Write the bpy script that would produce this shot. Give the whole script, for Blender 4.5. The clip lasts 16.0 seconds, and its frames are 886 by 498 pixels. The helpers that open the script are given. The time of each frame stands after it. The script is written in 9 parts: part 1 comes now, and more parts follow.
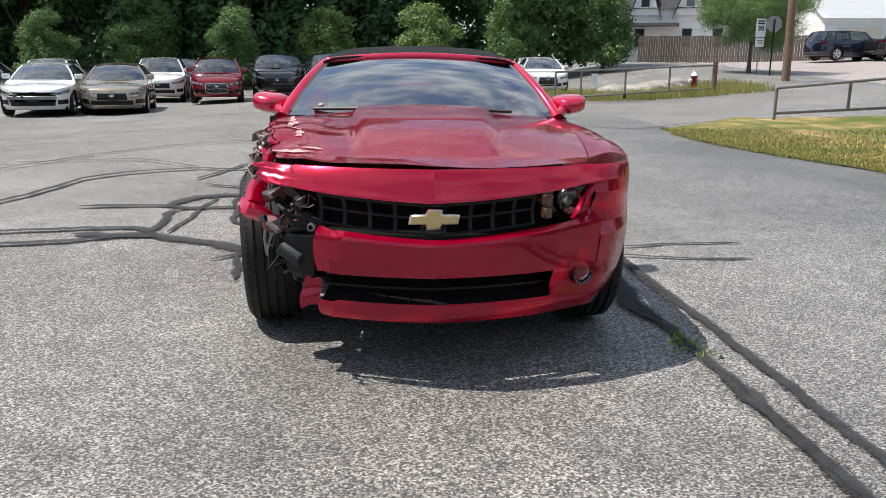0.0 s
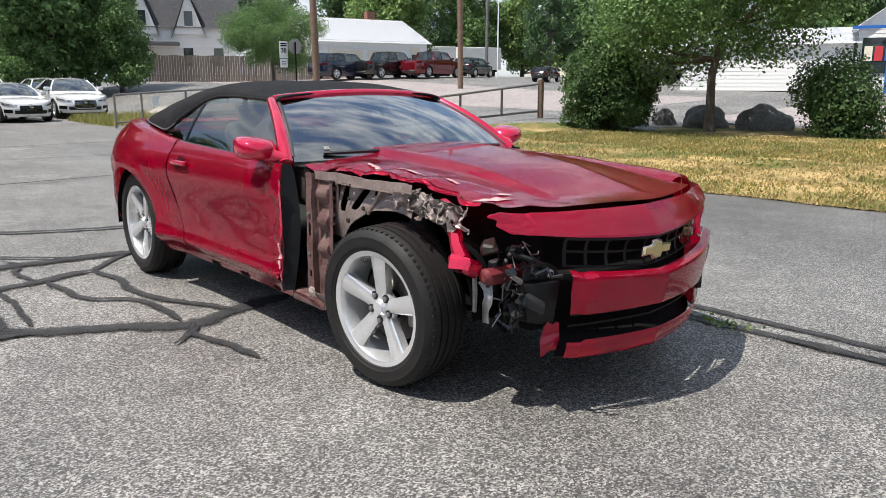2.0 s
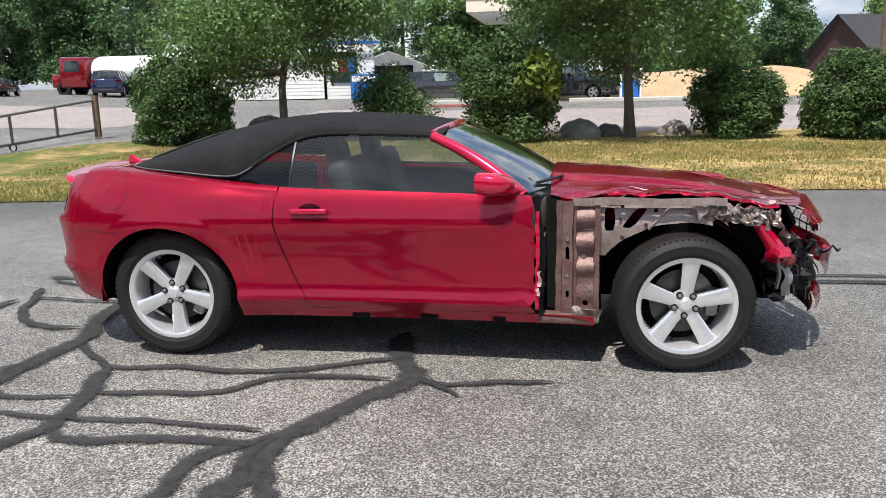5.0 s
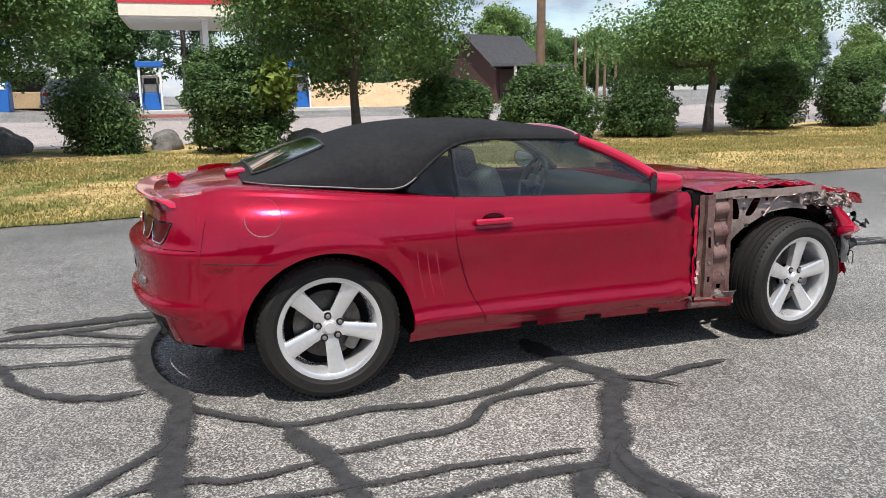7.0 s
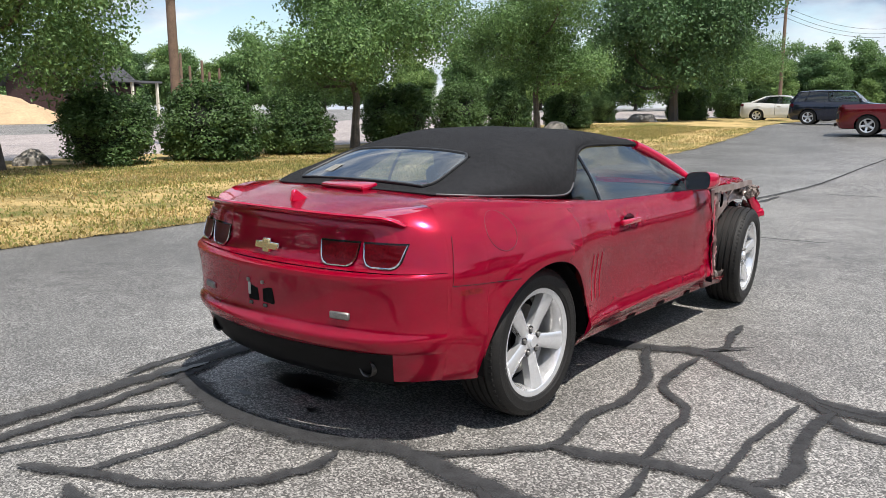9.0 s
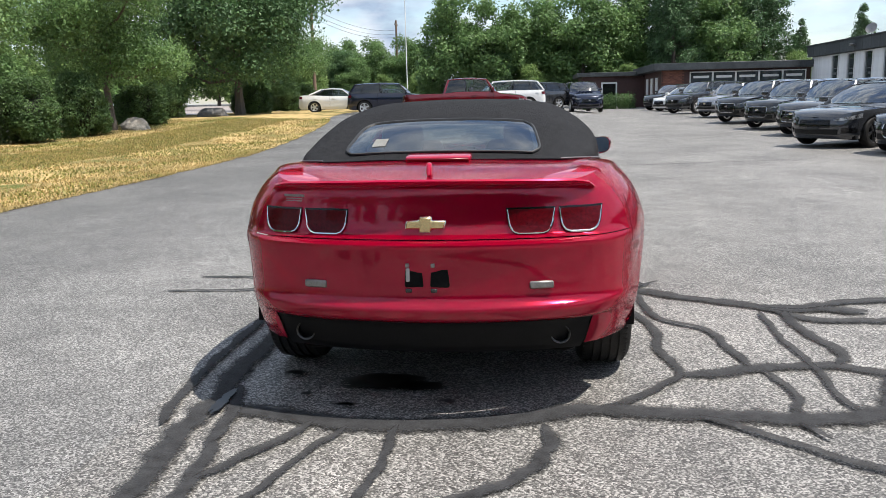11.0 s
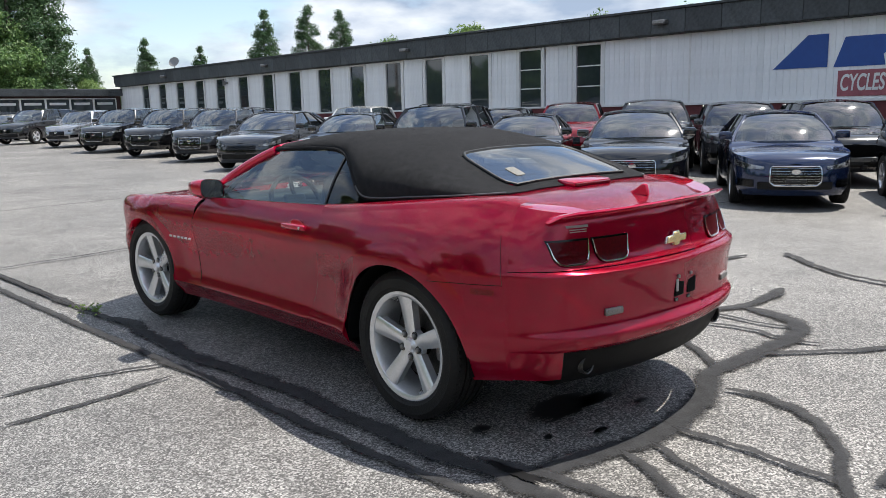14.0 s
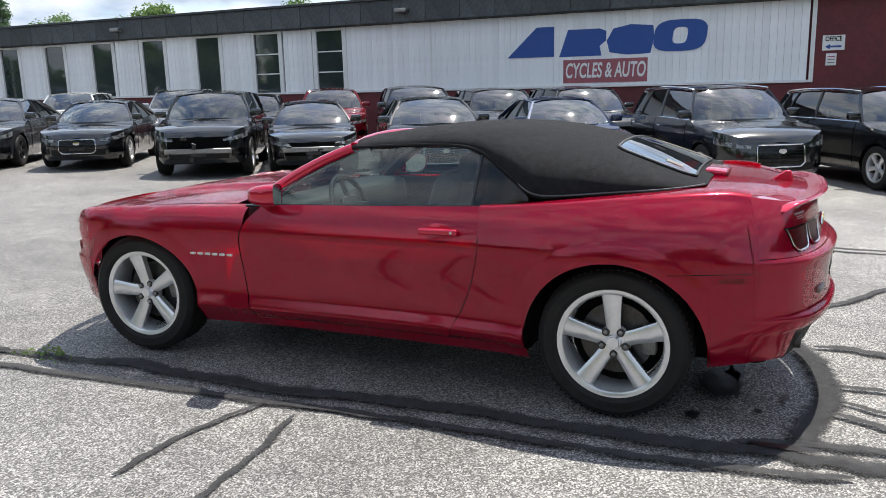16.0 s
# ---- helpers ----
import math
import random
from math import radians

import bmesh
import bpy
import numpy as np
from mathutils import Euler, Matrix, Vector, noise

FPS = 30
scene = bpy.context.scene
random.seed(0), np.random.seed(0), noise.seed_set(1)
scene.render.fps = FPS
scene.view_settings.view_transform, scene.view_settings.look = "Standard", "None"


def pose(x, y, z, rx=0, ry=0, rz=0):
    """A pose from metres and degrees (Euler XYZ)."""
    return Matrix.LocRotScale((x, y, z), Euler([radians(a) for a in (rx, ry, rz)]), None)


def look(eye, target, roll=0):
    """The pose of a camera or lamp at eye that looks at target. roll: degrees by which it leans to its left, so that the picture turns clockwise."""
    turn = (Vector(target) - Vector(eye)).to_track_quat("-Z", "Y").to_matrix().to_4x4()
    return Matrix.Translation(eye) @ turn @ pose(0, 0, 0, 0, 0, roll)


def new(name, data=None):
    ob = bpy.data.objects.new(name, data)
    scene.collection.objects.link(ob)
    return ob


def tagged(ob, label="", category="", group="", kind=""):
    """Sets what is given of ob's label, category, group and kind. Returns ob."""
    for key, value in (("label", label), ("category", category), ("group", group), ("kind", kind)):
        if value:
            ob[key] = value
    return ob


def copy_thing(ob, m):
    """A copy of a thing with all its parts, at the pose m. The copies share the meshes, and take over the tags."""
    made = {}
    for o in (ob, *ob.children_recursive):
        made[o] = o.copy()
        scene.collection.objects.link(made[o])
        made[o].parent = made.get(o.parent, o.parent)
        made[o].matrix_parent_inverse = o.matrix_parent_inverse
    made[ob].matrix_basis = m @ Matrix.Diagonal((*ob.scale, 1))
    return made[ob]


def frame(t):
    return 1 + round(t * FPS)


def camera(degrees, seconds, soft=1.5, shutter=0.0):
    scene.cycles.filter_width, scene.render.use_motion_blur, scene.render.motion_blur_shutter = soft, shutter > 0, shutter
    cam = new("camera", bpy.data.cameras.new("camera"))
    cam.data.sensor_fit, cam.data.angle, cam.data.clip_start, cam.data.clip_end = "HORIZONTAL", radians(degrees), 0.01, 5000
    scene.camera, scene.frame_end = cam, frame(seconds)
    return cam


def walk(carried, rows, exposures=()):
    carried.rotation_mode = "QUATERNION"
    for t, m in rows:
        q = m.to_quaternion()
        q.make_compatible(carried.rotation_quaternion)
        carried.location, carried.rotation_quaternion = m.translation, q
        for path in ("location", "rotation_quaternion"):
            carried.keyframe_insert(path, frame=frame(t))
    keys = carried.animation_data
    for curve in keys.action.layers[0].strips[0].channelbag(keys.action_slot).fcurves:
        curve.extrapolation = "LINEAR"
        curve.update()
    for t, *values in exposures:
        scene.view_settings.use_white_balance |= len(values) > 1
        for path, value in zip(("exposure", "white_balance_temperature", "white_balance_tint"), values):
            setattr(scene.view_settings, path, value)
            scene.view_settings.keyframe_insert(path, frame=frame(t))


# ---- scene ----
cam = camera(59.2, 16.0, soft=0.8)
PATH = [
    (0, (-0.137, -5.207, 1.233), (-0.023, -3.265, 0.771), 0.6),
    (0.5, (-0.842, -5.148, 1.281), (-0.388, -3.253, 0.834), 0.4),
    (1, (-1.53, -4.912, 1.31), (-0.781, -3.107, 0.887), 0.0),
    (1.5, (-2.17, -4.597, 1.312), (-1.15, -2.928, 0.895), 0.2),
    (2, (-2.753, -4.162, 1.325), (-1.498, -2.661, 0.913), 0.1),
    (2.5, (-3.306, -3.711, 1.344), (-1.855, -2.399, 0.932), 0.1),
    (3, (-3.813, -3.203, 1.384), (-2.207, -2.086, 0.971), -0.1),
    (3.5, (-4.256, -2.696, 1.425), (-2.531, -1.77, 1.014), -0.5),
    (4, (-4.621, -2.101, 1.444), (-2.804, -1.372, 1.037), -0.8),
    (4.2, (-4.735, -1.871, 1.459), (-2.888, -1.221, 1.051), -0.8),
    (6.3, (-4.985, 1.02, 1.506), (-3.041, 0.774, 1.107), -1.3),
    (6.5, (-4.898, 1.319, 1.498), (-2.97, 0.968, 1.098), -1.1),
    (7, (-4.608, 2.038, 1.503), (-2.74, 1.44, 1.11), -0.8),
    (7.5, (-4.267, 2.709, 1.477), (-2.491, 1.87, 1.097), -0.7),
    (8, (-3.874, 3.391, 1.49), (-2.226, 2.32, 1.118), -0.5),
    (8.5, (-3.456, 3.978, 1.495), (-1.973, 2.687, 1.132), -0.5),
    (8.7, (-3.24, 4.182, 1.484), (-1.833, 2.808, 1.125), -0.3),
    (10.8, (-0.692, 5.394, 1.351), (-0.34, 3.461, 0.98), -1.5),
    (11, (-0.454, 5.453, 1.355), (-0.216, 3.503, 0.978), -1.3),
    (11.5, (0.16, 5.501, 1.356), (0.106, 3.539, 0.972), -1.3),
    (12, (0.848, 5.437, 1.375), (0.492, 3.505, 0.996), -1.4),
    (12.5, (1.522, 5.323, 1.399), (0.871, 3.467, 1.034), -1.2),
    (12.6, (1.659, 5.266, 1.404), (0.951, 3.43, 1.043), -1.2),
    (13, (2.158, 5.019, 1.443), (1.238, 3.277, 1.095), -1.3),
    (13.5, (2.702, 4.61, 1.447), (1.545, 3.015, 1.103), -1.3),
    (14, (3.186, 4.138, 1.445), (1.833, 2.708, 1.097), -1.3),
    (14.5, (3.595, 3.679, 1.461), (2.083, 2.42, 1.101), -1.1),
    (15, (3.934, 3.149, 1.487), (2.302, 2.055, 1.11), -1.0),
    (15.5, (4.174, 2.606, 1.502), (2.45, 1.672, 1.109), -1.1),
    (16, (4.372, 2.114, 1.545), (2.577, 1.33, 1.141), -1.4),
]
walk(cam, [(t, look(eye, target, roll)) for t, eye, target, roll in PATH], exposures=[(0, 0.36), (7.5, 0.32), (11.2, 0.49), (13.5, 0.44), (14.5, 0.46), (16, 0.60)])

# ---- world and sun ----
SUN_WAY = Vector((-0.48, 0.10, 1.0)).normalized()
world = bpy.data.worlds.new("sky")
scene.world = world
world.use_nodes = True
wn, wl = world.node_tree.nodes, world.node_tree.links
sky = wn.new("ShaderNodeTexSky")
sky.sky_type, sky.sun_disc = "NISHITA", False
sky.sun_elevation = math.asin(SUN_WAY.z)
sky.sun_rotation = math.atan2(SUN_WAY.x, SUN_WAY.y)
sky.air_density, sky.dust_density = 1.0, 0.7
wgeo = wn.new("ShaderNodeTexCoord")
wmap = wn.new("ShaderNodeMapping")
wmap.inputs["Scale"].default_value = (2.0, 2.0, 5.6)
wl.new(wgeo.outputs["Generated"], wmap.inputs["Vector"])
wnoi = wn.new("ShaderNodeTexNoise")
wnoi.inputs["Scale"].default_value, wnoi.inputs["Detail"].default_value, wnoi.inputs["Roughness"].default_value = 2.1, 8.0, 0.58
wl.new(wmap.outputs["Vector"], wnoi.inputs["Vector"])
wramp = wn.new("ShaderNodeValToRGB")
wramp.color_ramp.elements[0].position, wramp.color_ramp.elements[1].position = 0.41, 0.55
wl.new(wnoi.outputs["Fac"], wramp.inputs["Fac"])
wnoi2 = wn.new("ShaderNodeTexNoise")
wnoi2.inputs["Scale"].default_value, wnoi2.inputs["Detail"].default_value = 4.5, 6.0
wl.new(wmap.outputs["Vector"], wnoi2.inputs["Vector"])
wcl = wn.new("ShaderNodeValToRGB")
wcl.color_ramp.elements[0].position, wcl.color_ramp.elements[0].color = 0.36, (2.4, 3.0, 4.0, 1)
wcl.color_ramp.elements[1].position, wcl.color_ramp.elements[1].color = 0.64, (5.5, 5.8, 6.2, 1)
wl.new(wnoi2.outputs["Fac"], wcl.inputs["Fac"])
wmix = wn.new("ShaderNodeMix")
wmix.data_type = "RGBA"
wl.new(wramp.outputs["Color"], wmix.inputs["Factor"])
wl.new(sky.outputs["Color"], wmix.inputs["A"])
wl.new(wcl.outputs["Color"], wmix.inputs["B"])
wbg = wn["Background"]
wbg.inputs["Strength"].default_value = 0.134
wl.new(wmix.outputs["Result"], wbg.inputs["Color"])

sun = new("sun", bpy.data.lights.new("sun", "SUN"))
sun.data.energy, sun.data.angle, sun.data.color = 5.0, radians(0.53), (1.0, 0.955, 0.88)
sun.matrix_world = look(SUN_WAY * 60, (0, 0, 0))

# ---- materials ----
def mat(name, col, rough=0.5, metal=0.0, var=0.12, scale=6.0, bump=0.0, bscale=60.0, coat=0.0, spec=0.5, col2=None, edge=0.15, island=0.0, rand=0.0, trans=0.0):
    """A surface with two scales of colour variation, fine relief and uneven gloss."""
    m = bpy.data.materials.new(name)
    m.use_nodes = True
    n, l = m.node_tree.nodes, m.node_tree.links
    b = n["Principled BSDF"]
    tc = n.new("ShaderNodeTexCoord")
    n1 = n.new("ShaderNodeTexNoise")
    n1.inputs["Scale"].default_value, n1.inputs["Detail"].default_value = scale, 6.0
    n2 = n.new("ShaderNodeTexNoise")
    n2.inputs["Scale"].default_value, n2.inputs["Detail"].default_value = scale * 7.3, 4.0
    l.new(tc.outputs["Object"], n1.inputs["Vector"])
    l.new(tc.outputs["Object"], n2.inputs["Vector"])
    add = n.new("ShaderNodeMath")
    add.operation = "MULTIPLY_ADD"
    add.inputs[1].default_value = 0.45
    l.new(n2.outputs["Fac"], add.inputs[0])
    half = n.new("ShaderNodeMath")
    half.operation = "MULTIPLY"
    half.inputs[1].default_value = 0.55
    l.new(n1.outputs["Fac"], half.inputs[0])
    l.new(half.outputs[0], add.inputs[2])
    ramp = n.new("ShaderNodeValToRGB")
    e = ramp.color_ramp.elements
    e[0].position, e[1].position = 0.5 - edge, 0.5 + edge
    a = col2 if col2 else tuple(c * (1 - var) for c in col)
    z = col if col2 else tuple(min(1, c * (1 + var)) for c in col)
    e[0].color, e[1].color = (*a, 1), (*z, 1)
    l.new(add.outputs[0], ramp.inputs["Fac"])
    out = ramp.outputs["Color"]
    if island or rand:
        src = n.new("ShaderNodeNewGeometry").outputs["Random Per Island"] if island else n.new("ShaderNodeObjectInfo").outputs["Random"]
        mr = n.new("ShaderNodeMapRange")
        k = island or rand
        mr.inputs["To Min"].default_value, mr.inputs["To Max"].default_value = 1 - k, 1 + k
        l.new(src, mr.inputs["Value"])
        hsv = n.new("ShaderNodeHueSaturation")
        l.new(mr.outputs[0], hsv.inputs["Value"])
        l.new(out, hsv.inputs["Color"])
        out = hsv.outputs["Color"]
    l.new(out, b.inputs["Base Color"])
    rr = n.new("ShaderNodeMapRange")
    rr.inputs["To Min"].default_value, rr.inputs["To Max"].default_value = max(0.02, rough * 0.8), min(1, rough * 1.2)
    l.new(n1.outputs["Fac"], rr.inputs["Value"])
    l.new(rr.outputs[0], b.inputs["Roughness"])
    b.inputs["Metallic"].default_value = metal
    b.inputs["Specular IOR Level"].default_value = spec
    b.inputs["Coat Weight"].default_value = coat
    b.inputs["Coat Roughness"].default_value = 0.03
    b.inputs["Transmission Weight"].default_value = trans
    if bump:
        nb = n.new("ShaderNodeTexNoise")
        nb.inputs["Scale"].default_value, nb.inputs["Detail"].default_value = bscale, 5.0
        l.new(tc.outputs["Object"], nb.inputs["Vector"])
        bp = n.new("ShaderNodeBump")
        bp.inputs["Strength"].default_value, bp.inputs["Distance"].default_value = bump, 0.02
        l.new(nb.outputs["Fac"], bp.inputs["Height"])
        l.new(bp.outputs[0], b.inputs["Normal"])
    return m


def glass(name, tint, f0=0.08, power=3.5, rough=0.0):
    """Thin pane: tinted see-through, with a gloss that grows towards grazing views."""
    m = bpy.data.materials.new(name)
    m.use_nodes = True
    n, l = m.node_tree.nodes, m.node_tree.links
    n.remove(n["Principled BSDF"])
    tr, gl, mx, lw, pw, fr = n.new("ShaderNodeBsdfTransparent"), n.new("ShaderNodeBsdfGlossy"), n.new("ShaderNodeMixShader"), n.new("ShaderNodeLayerWeight"), n.new("ShaderNodeMath"), n.new("ShaderNodeMath")
    tr.inputs[0].default_value = (*tint, 1)
    gl.inputs["Roughness"].default_value = rough
    lw.inputs["Blend"].default_value = 0.5
    pw.operation, fr.operation = "POWER", "MULTIPLY_ADD"
    pw.inputs[1].default_value = power
    fr.inputs[1].default_value, fr.inputs[2].default_value = 1 - f0, f0
    l.new(lw.outputs["Facing"], pw.inputs[0])
    l.new(pw.outputs[0], fr.inputs[0])
    l.new(fr.outputs[0], mx.inputs[0])
    l.new(tr.outputs[0], mx.inputs[1])
    l.new(gl.outputs[0], mx.inputs[2])
    l.new(mx.outputs[0], n["Material Output"].inputs["Surface"])
    return m


def leafmat(name, col, col2, trans=0.35):
    m = mat(name, col, rough=0.5, col2=col2, scale=1.2, island=0.35, spec=0.4)
    n, l = m.node_tree.nodes, m.node_tree.links
    b = n["Principled BSDF"]
    t = n.new("ShaderNodeBsdfTranslucent")
    mx = n.new("ShaderNodeMixShader")
    mx.inputs[0].default_value = trans
    src = b.inputs["Base Color"].links[0].from_socket
    l.new(src, t.inputs["Color"])
    l.new(b.outputs[0], mx.inputs[1])
    l.new(t.outputs[0], mx.inputs[2])
    l.new(mx.outputs[0], n["Material Output"].inputs["Surface"])
    return m


RED = mat("candy_red_paint", (0.60, 0.002, 0.046), rough=0.18, metal=0.46, spec=0.25, var=0.07, scale=2, coat=1.0, bump=0.006, bscale=600)
RED.node_tree.nodes["Principled BSDF"].inputs["Coat IOR"].default_value = 1.66
GRILLE = mat("grille_plastic", (0.024, 0.025, 0.028), rough=0.45, var=0.3, bump=0.1, bscale=200)
# darker steel tone for pipes, discs and studs
DARK_STEEL = mat("dark_steel", (0.09, 0.085, 0.08), rough=0.4, metal=0.8, var=0.4, scale=20)
MARKER = mat("red_marker_lens", (0.30, 0.006, 0.014), rough=0.15, var=0.3, scale=60, coat=0.6)
GROOVE = mat("dark_red_groove", (0.10, 0.004, 0.008), rough=0.4, var=0.2)
MIRROR = mat("mirror_glass", (0.55, 0.57, 0.58), rough=0.03, metal=1.0, var=0.05)
BLACK_PLASTIC = mat("black_plastic", (0.018, 0.018, 0.019), rough=0.5, var=0.3, bump=0.15, bscale=300)
GLOSS_BLACK = mat("gloss_black", (0.008, 0.008, 0.009), rough=0.15, var=0.2, coat=0.5)
RUBBER = mat("tyre_rubber", (0.011, 0.0105, 0.0105), rough=0.6, var=0.4, scale=9, bump=0.2, bscale=180, spec=0.3, col2=(0.018, 0.0165, 0.015))
ALLOY = mat("alloy_wheel", (0.80, 0.80, 0.81), rough=0.22, metal=0.68, var=0.08, scale=14)
CHROME = mat("chrome", (0.72, 0.72, 0.73), rough=0.08, metal=1.0, var=0.05)
STEEL = mat("dull_steel", (0.28, 0.27, 0.26), rough=0.45, metal=0.8, var=0.3, scale=20)
# near-black: shade of hollows and undersides put into colour; also black parts
DARK = mat("shade_black", (0.007, 0.007, 0.007), rough=0.85, var=0.4, spec=0.08)
CANVAS = mat("black_canvas_top", (0.023, 0.023, 0.025), rough=0.92, var=0.3, scale=4, bump=0.6, bscale=700, spec=0.15)
CAR_GLASS = glass("car_glass", (0.64, 0.73, 0.71), 0.08, 3.0)
SCREEN_GLASS = glass("dusty_windscreen_glass", (0.48, 0.56, 0.54), 0.22, 1.6, 0.02)
REAR_GLASS = glass("rear_glass", (0.62, 0.70, 0.70), 0.10, 2.6)
DARK_GLASS = glass("tinted_glass", (0.22, 0.25, 0.26), 0.10, 3.5)
PARKED_SCREEN = glass("dusty_parked_screen", (0.50, 0.55, 0.54), 0.16, 2.0, 0.03)
QUARTER_GLASS = glass("dark_quarter_glass", (0.62, 0.68, 0.66), 0.05, 4.0)
LENS = glass("clear_lens", (0.9, 0.9, 0.9), 0.06, 4.0)
TAIL_RED = mat("tail_lamp_red", (0.13, 0.001, 0.006), rough=0.3, var=0.4, scale=90, coat=0.35, spec=0.2)
AMBER = mat("amber_lens", (0.085, 0.045, 0.025), rough=0.15, var=0.3, scale=60, coat=0.7)
GOLD = mat("gold_emblem", (0.62, 0.50, 0.26), rough=0.25, metal=0.8, var=0.15, scale=40)
PRIMER = mat("pinkish_bare_panel", (0.40, 0.33, 0.305), rough=0.42, metal=0.45, var=0.3, scale=13, col2=(0.23, 0.165, 0.15), bump=0.1, bscale=90)
TORN = mat("torn_bare_metal", (0.31, 0.275, 0.25), rough=0.55, metal=0.35, scale=22, col2=(0.15, 0.115, 0.10), bump=0.4, bscale=60)
SCRAPE = mat("scraped_white_filler", (0.50, 0.44, 0.42), rough=0.6, scale=30, col2=(0.45, 0.14, 0.15))
SEAT = mat("grey_seat_leather", (0.045, 0.044, 0.043), rough=0.55, var=0.25, bump=0.2, bscale=200)
PIPING = mat("grey_piping", (0.10, 0.10, 0.105), rough=0.5, var=0.2)
BEIGE = mat("light_trim", (0.42, 0.41, 0.38), rough=0.6, var=0.15)


# ---- mesh helpers ----
def grid(fn, us, vs, flip=False, bm=None):
    """A sheet of quads through fn(u, v) for all u of us and v of vs."""
    bm = bm or bmesh.new()
    rows = [[bm.verts.new(fn(u, v)) for v in vs] for u in us]
    for i in range(len(us) - 1):
        for j in range(len(vs) - 1):
            q = [rows[i][j], rows[i + 1][j], rows[i + 1][j + 1], rows[i][j + 1]]
            if (q[0].co - q[2].co).length < 1e-6 or (q[1].co - q[3].co).length < 1e-6:
                continue
            bm.faces.new(q[::-1] if flip else q)
    return bm


def steps(a, b, n):
    return [a + (b - a) * i / n for i in range(n + 1)]


def solid(bm, thick):
    bmesh.ops.solidify(bm, geom=bm.faces[:], thickness=thick)
    return bm


def box(x0, y0, z0, x1, y1, z1, bevel=0.0, bm=None, m=None, seg=1):
    bm2 = bmesh.new()
    bmesh.ops.create_cube(bm2, size=1)
    bmesh.ops.transform(bm2, matrix=Matrix.Translation(((x0 + x1) / 2, (y0 + y1) / 2, (z0 + z1) / 2)) @ Matrix.Diagonal((abs(x1 - x0), abs(y1 - y0), abs(z1 - z0), 1)), verts=bm2.verts)
    if bevel:
        bmesh.ops.bevel(bm2, geom=bm2.edges[:], offset=bevel, segments=seg, profile=0.5, affect="EDGES")
    if m is not None:
        bmesh.ops.transform(bm2, matrix=m, verts=bm2.verts)
    return join(bm, bm2)


def join(bm, other):
    if bm is None:
        return other
    me = bpy.data.meshes.new("tmp")
    other.to_mesh(me)
    other.free()
    bm.from_mesh(me)
    bpy.data.meshes.remove(me)
    return bm


def lathe(profile, n, axis="x", bm=None, m=None):
    """Turns (along, radius) pairs about an axis."""
    bm2 = bmesh.new()
    rows = []
    for a, r in profile:
        row = []
        for k in range(n):
            t = 2 * math.pi * k / n
            c, s = r * math.cos(t), r * math.sin(t)
            row.append(bm2.verts.new((a, c, s) if axis == "x" else (c, a, s) if axis == "y" else (c, s, a)))
        rows.append(row)
    for i in range(len(rows) - 1):
        for k in range(n):
            q = [rows[i][k], rows[i][(k + 1) % n], rows[i + 1][(k + 1) % n], rows[i + 1][k]]
            bm2.faces.new(q)
    bmesh.ops.remove_doubles(bm2, verts=bm2.verts, dist=1e-5)
    bmesh.ops.recalc_face_normals(bm2, faces=bm2.faces[:])
    if m is not None:
        bmesh.ops.transform(bm2, matrix=m, verts=bm2.verts)
    return join(bm, bm2)


def tube(points, radii, n=8, bm=None, cap=True):
    """A round bar through points."""
    bm = bm or bmesh.new()
    pts = [Vector(p) for p in points]
    if not hasattr(radii, "__len__"):
        radii = [radii] * len(pts)
    rows = []
    for i, p in enumerate(pts):
        d = (pts[min(i + 1, len(pts) - 1)] - pts[max(i - 1, 0)]).normalized()
        a = d.orthogonal().normalized() if i == 0 else (a - d * a.dot(d)).normalized()
        b = d.cross(a)
        rows.append([bm.verts.new(p + (a * math.cos(2 * math.pi * k / n) + b * math.sin(2 * math.pi * k / n)) * radii[i]) for k in range(n)])
    for i in range(len(rows) - 1):
        for k in range(n):
            bm.faces.new([rows[i][k], rows[i][(k + 1) % n], rows[i + 1][(k + 1) % n], rows[i + 1][k]])
    if cap:
        bm.faces.new(rows[0][::-1])
        bm.faces.new(rows[-1])
    return bm


def prism(outline, z0, z1, m=None, bm=None, bevel=0.0):
    """A plate with the (x, y) outline between two heights."""
    bm2 = bmesh.new()
    lo = [bm2.verts.new((x, y, z0)) for x, y in outline]
    hi = [bm2.verts.new((x, y, z1)) for x, y in outline]
    bm2.faces.new(lo[::-1])
    bm2.faces.new(hi)
    k = len(lo)
    for i in range(k):
        bm2.faces.new([lo[i], lo[(i + 1) % k], hi[(i + 1) % k], hi[i]])
    bmesh.ops.recalc_face_normals(bm2, faces=bm2.faces[:])
    if bevel:
        bmesh.ops.bevel(bm2, geom=bm2.edges[:], offset=bevel, segments=1, profile=0.5, affect="EDGES")
    if m is not None:
        bmesh.ops.transform(bm2, matrix=m, verts=bm2.verts)
    return join(bm, bm2)


def crumple(bm, amount, scale, seed=0.0, inside=None):
    for v in bm.verts:
        if inside is None or inside(v.co):
            p = v.co * scale + Vector((seed, seed * 2, -seed))
            v.co += noise.noise_vector(p) * amount
    return bm


def part(name, bm, material, parent=None, label="", smooth=True, at=None, sharp=38):
    """Links a bmesh as one mesh object, under its thing where one is given."""
    me = bpy.data.meshes.new(name)
    bm.normal_update()
    bm.to_mesh(me)
    bm.free()
    if smooth:
        me.shade_smooth()
        me.set_sharp_from_angle(angle=radians(sharp))
    me.materials.append(material)
    ob = new(name, me)
    if parent is not None:
        ob.parent = parent
    if at is not None:
        ob.matrix_local = at
    if label:
        tagged(ob, label)
    return ob


